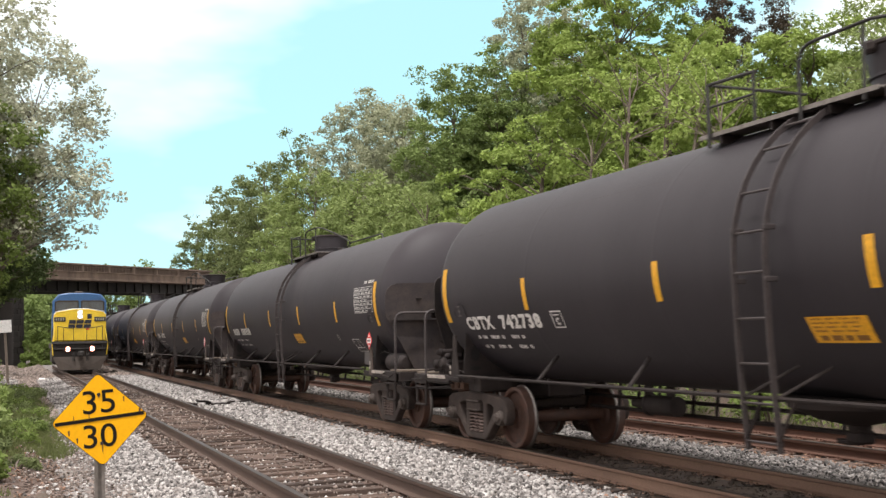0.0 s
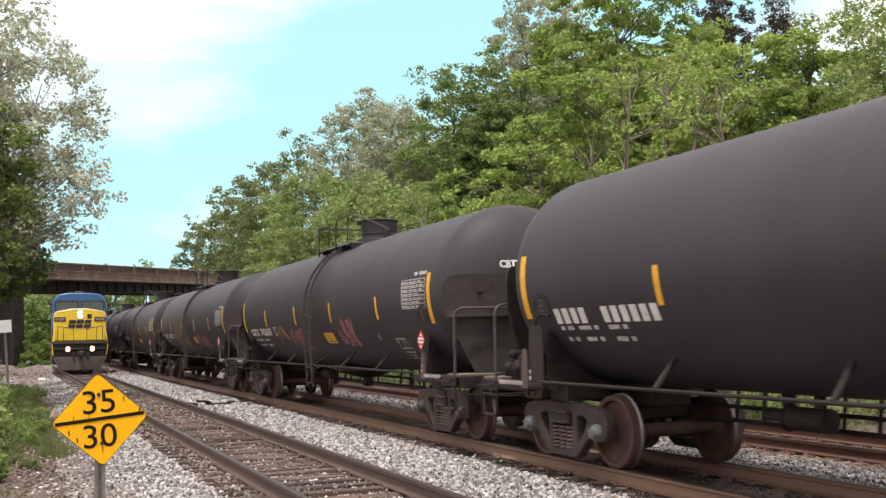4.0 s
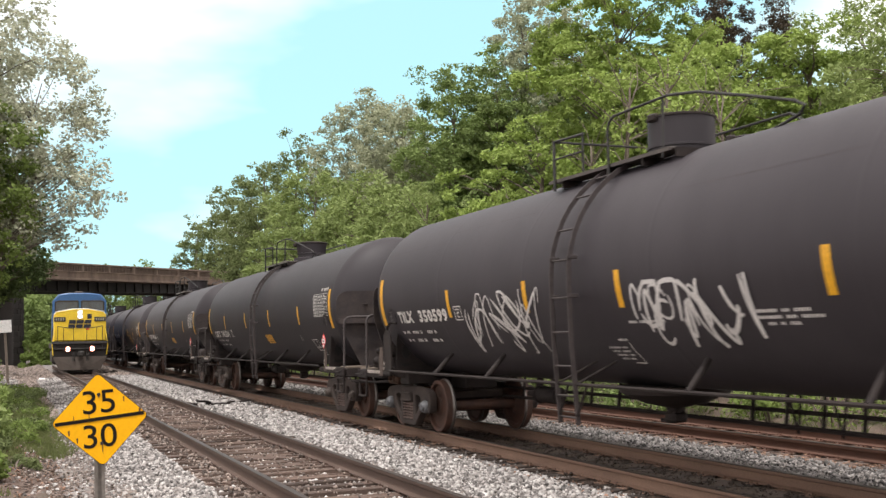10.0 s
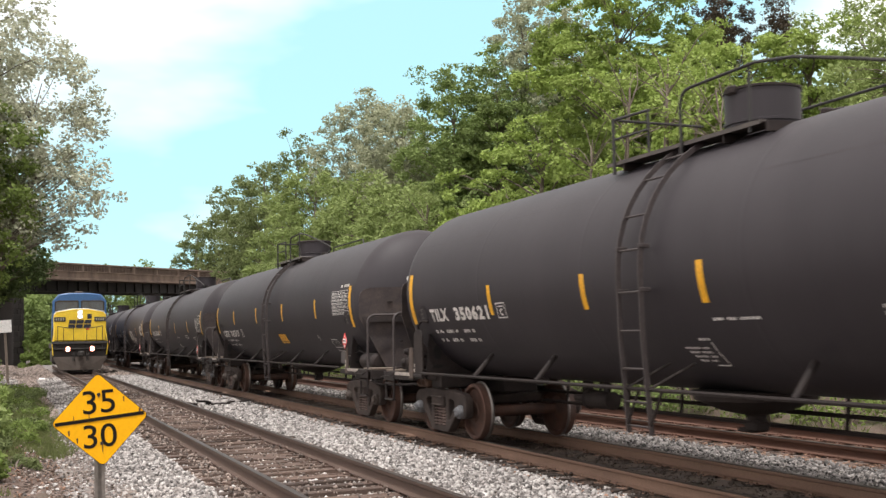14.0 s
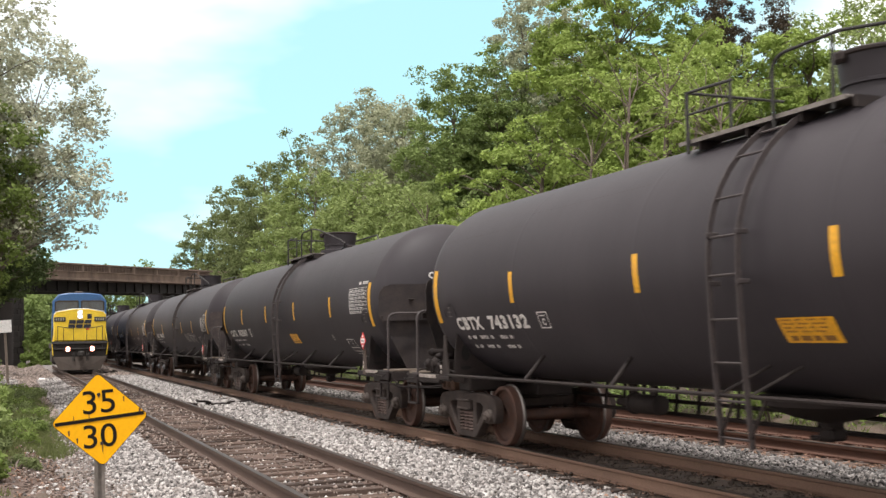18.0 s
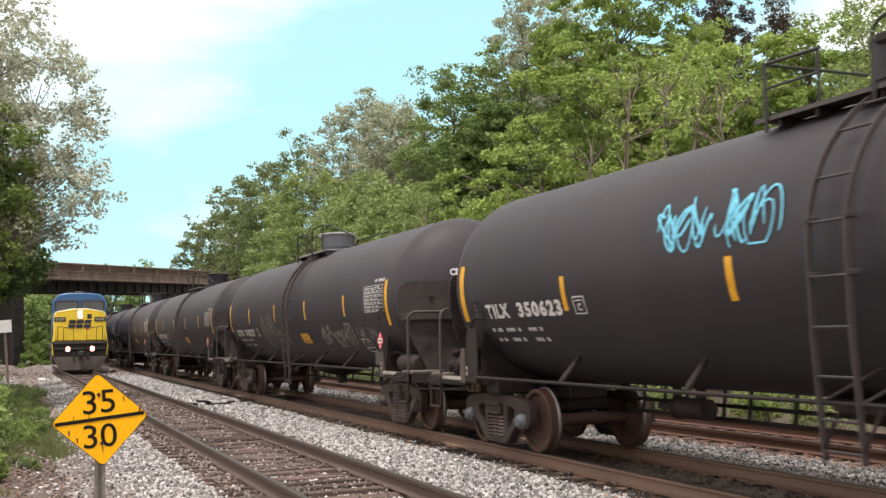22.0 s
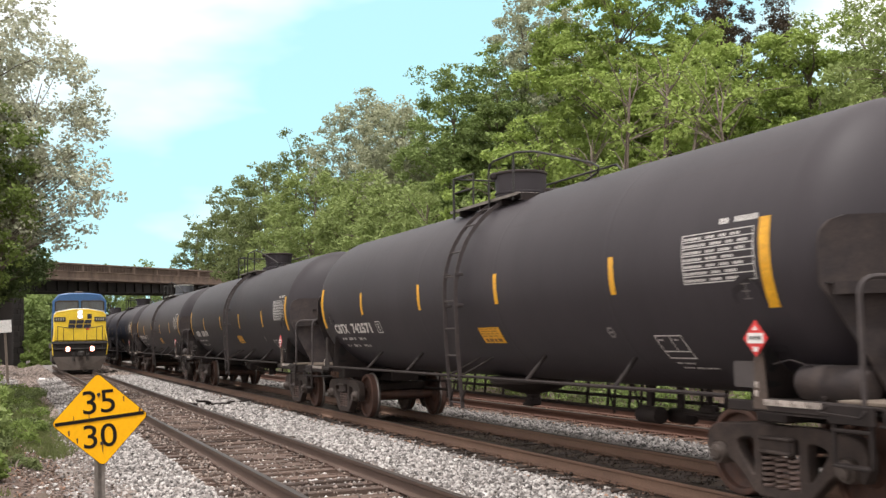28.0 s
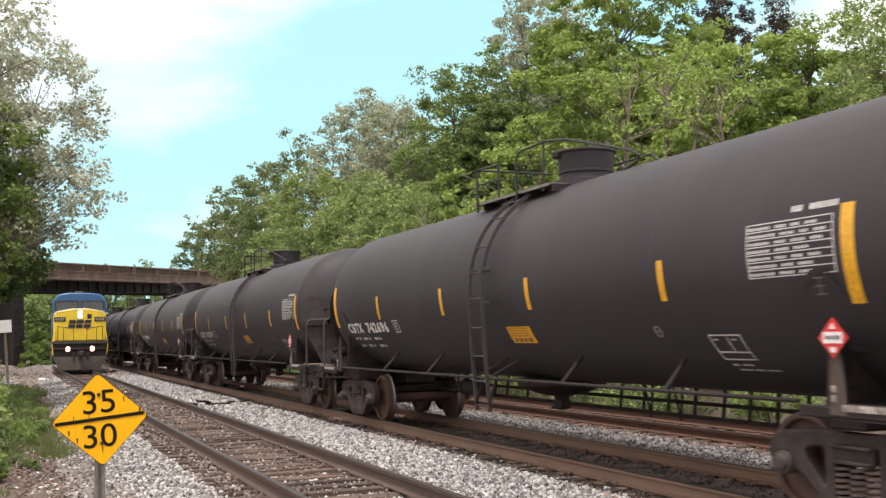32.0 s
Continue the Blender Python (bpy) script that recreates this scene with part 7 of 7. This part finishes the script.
def loose_bits():
    """A torn dark scrap and a pale rock on the stone."""
    rng = np.random.default_rng(4)
    scrap = thing("scrap", "dark torn rubber scrap lying on the ballast", "debris", at=pose(5.65, 30.3, -0.175, 0, 0, 4))
    for k in range(11):
        part("scrap_piece", Build().box((0.15 * k - 0.8, rng.uniform(-0.12, 0.12), 0.04), (rng.uniform(0.16, 0.30), rng.uniform(0.08, 0.2), 0.05), pose(0, 0, 0, rng.uniform(-14, 14), rng.uniform(-10, 10), rng.uniform(-8, 8)), 0.015), FRAME_BLACK, scrap)
    thing("rock", "pale whitish rock beside the near track", "rock", at=pose(1.57, 58.6, -0.28), data=Build().box((0, 0, 0.06), (0.34, 0.26, 0.16), b=0.06).mesh("rock", PLACARD_WHITE))


loose_bits()


# ---- track pieces and loose stone ----
def mud_strip():
    """Oil-soaked fines that fill the middle track to its ties, toned darker for train shade."""
    xs, ys = np.linspace(6.72, 8.95, 24), np.arange(-10, 64, 0.25)
    gx, gy = np.meshgrid(xs, ys, indexing="ij")
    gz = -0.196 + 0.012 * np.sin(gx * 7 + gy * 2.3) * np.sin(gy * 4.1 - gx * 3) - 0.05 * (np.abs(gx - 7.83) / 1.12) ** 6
    a, c = gx.shape
    i = (np.arange(a - 1)[:, None] * c + np.arange(c - 1)).ravel()
    thing("mud_strip", "oily mud between the middle rails, toned for train shade", "mud", kind="structure", data=stuff_mesh("mud_strip", np.stack([gx, gy, gz], -1).reshape(-1, 3), np.stack([i, i + c, i + c + 1, i + 1], 1), MUD, True))


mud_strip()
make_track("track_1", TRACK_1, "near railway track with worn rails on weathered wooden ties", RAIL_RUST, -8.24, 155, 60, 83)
make_track("track_2", TRACK_2, "middle railway track under the train", RAIL_TAN, -8.24, 126, 50, wood=TIE_OIL_SHADE)
make_track("track_3", TRACK_3, "far railway track with bright rusty rails", RAIL_ORANGE, -3.24, 112, 45)
stones("loose_ballast", ((-0.2, 0.7, 11, 24, 12, 0.05), (0.7, 1.2, 11, 26, 26, 0.05), (1.2, 1.55, 10, 26, 110, 0.05), (1.55, 2.42, 10, 26, 270, 0.055), (4.98, 6.6, 8, 24, 340, 0.058), (6.6, 6.85, 8, 24, 90, 0.05), (13.3, 14.4, 12, 34, 130, 0.055), (14.4, 15.6, 12, 40, 40, 0.08),
                         (-1.3, 0.5, 32, 62, 70, 0.085), (1.3, 2.75, 26, 60, 90, 0.085), (4.98, 6.6, 24, 60, 110, 0.09)), STONE, 11, "loose light grey crushed stone between the tracks")
# this strip has the train's shade in its stone colour
stones("dull_ballast", ((9.1, 10.7, 8, 26, 290, 0.055), (9.1, 10.7, 26, 50, 70, 0.09)), STONE_SHADED, 20, "grey crushed stone between tracks, toned for the train's shade")
stones("oily_ballast", ((6.7, 9.1, 8, 26, 200, 0.034),), STONE_DARK, 12, "oily crushed stone, toned darker for the train's shade")
stones("rusty_ballast", ((10.5, 13.3, 9, 30, 130, 0.045), (6.32, 6.72, 8, 40, 90, 0.05)), STONE_RUST, 13, "rust-stained crushed stone on the far track")
stones("stones_on_ties", ((2.6, 4.85, 24, 48, 14, 0.06), (2.6, 4.85, 9, 24, 16, 0.042), (2.5, 2.85, 9, 24, 50, 0.045), (4.55, 4.95, 9, 24, 50, 0.045)), STONE_BROWN, 14, "stray stones lying on the ties", -0.18)
stones("soil_litter", ((-1.6, 0.9, 11, 26, 60, 0.035),), STONE_RUST, 15, "brown bark and dirt crumbs on the soil")
stones("dark_stones_on_ties", ((6.75, 8.9, 9, 26, 60, 0.034),), STONE_DARK, 16, "oily shade-dark stones lying over the ties", -0.185)
stones("dusty_ballast", ((2.42, 4.98, 10, 26, 250, 0.046), (2.42, 4.98, 26, 50, 70, 0.08), (5.0, 6.6, 60, 90, 22, 0.14), (0.4, 1.3, 26, 60, 100, 0.08), (-2.2, 2.4, 60, 95, 34, 0.13), (0.2, 1.5, 11, 26, 90, 0.04)), STONE_BROWN, 17, "dusty brown stone between the ties")
stones("pale_ballast", ((0.3, 1.3, 11, 26, 16, 0.05), (1.3, 2.42, 10, 26, 40, 0.056), (2.42, 4.98, 10, 26, 120, 0.046), (2.42, 4.98, 26, 48, 30, 0.08), (4.98, 6.6, 8, 26, 95, 0.058), (1.6, 2.7, 26, 60, 12, 0.08), (4.98, 6.6, 26, 60, 28, 0.085)), STONE_WHITE, 18, "scattered whitish stones among the ballast")
stones("trackside_ballast", ((0.9, 2.42, -8, 10, 110, 0.06), (2.42, 4.98, -8, 10, 90, 0.055), (4.98, 6.6, -8, 8, 110, 0.065), (9.1, 10.7, -8, 8, 60, 0.07)), STONE, 19, "loose grey stone beside the camera")


# ---- what moves ----
def motions():
    for i, car in CARS.items():
        walk(car, [(t, pose(TRACK_2, s - 7.36 - i * PITCH_OF_CARS, 0)) for t, s in RUN])
    # the wheelsets of all cars turn alike: one set of keys for each place in a truck
    ts, ss = [r[0] for r in RUN], [r[1] for r in RUN]
    times = [k / FPS for k in range(0, 32 * FPS + 1)]
    for sign in (-1, 1):
        y = sign * AXLE_Y
        keyed = None
        for car in CARS.values():
            for truck in car.children:
                if not truck.name.startswith("truck"):
                    continue
                for w in truck.children:
                    if w.name.startswith("wheelset") and w.matrix_basis.translation.y * sign > 0:
                        if keyed is None:
                            keyed = w
                            walk(w, [(t, pose(0, y, WHEEL_R, -math.degrees(float(np.interp(t, ts, ss)) / WHEEL_R), 0, 0)) for t in times])
                        else:
                            w.rotation_mode = "QUATERNION"
                            w.animation_data_create()
                            w.animation_data.action = keyed.animation_data.action
                            w.animation_data.action_slot = keyed.animation_data.action_slot


motions()
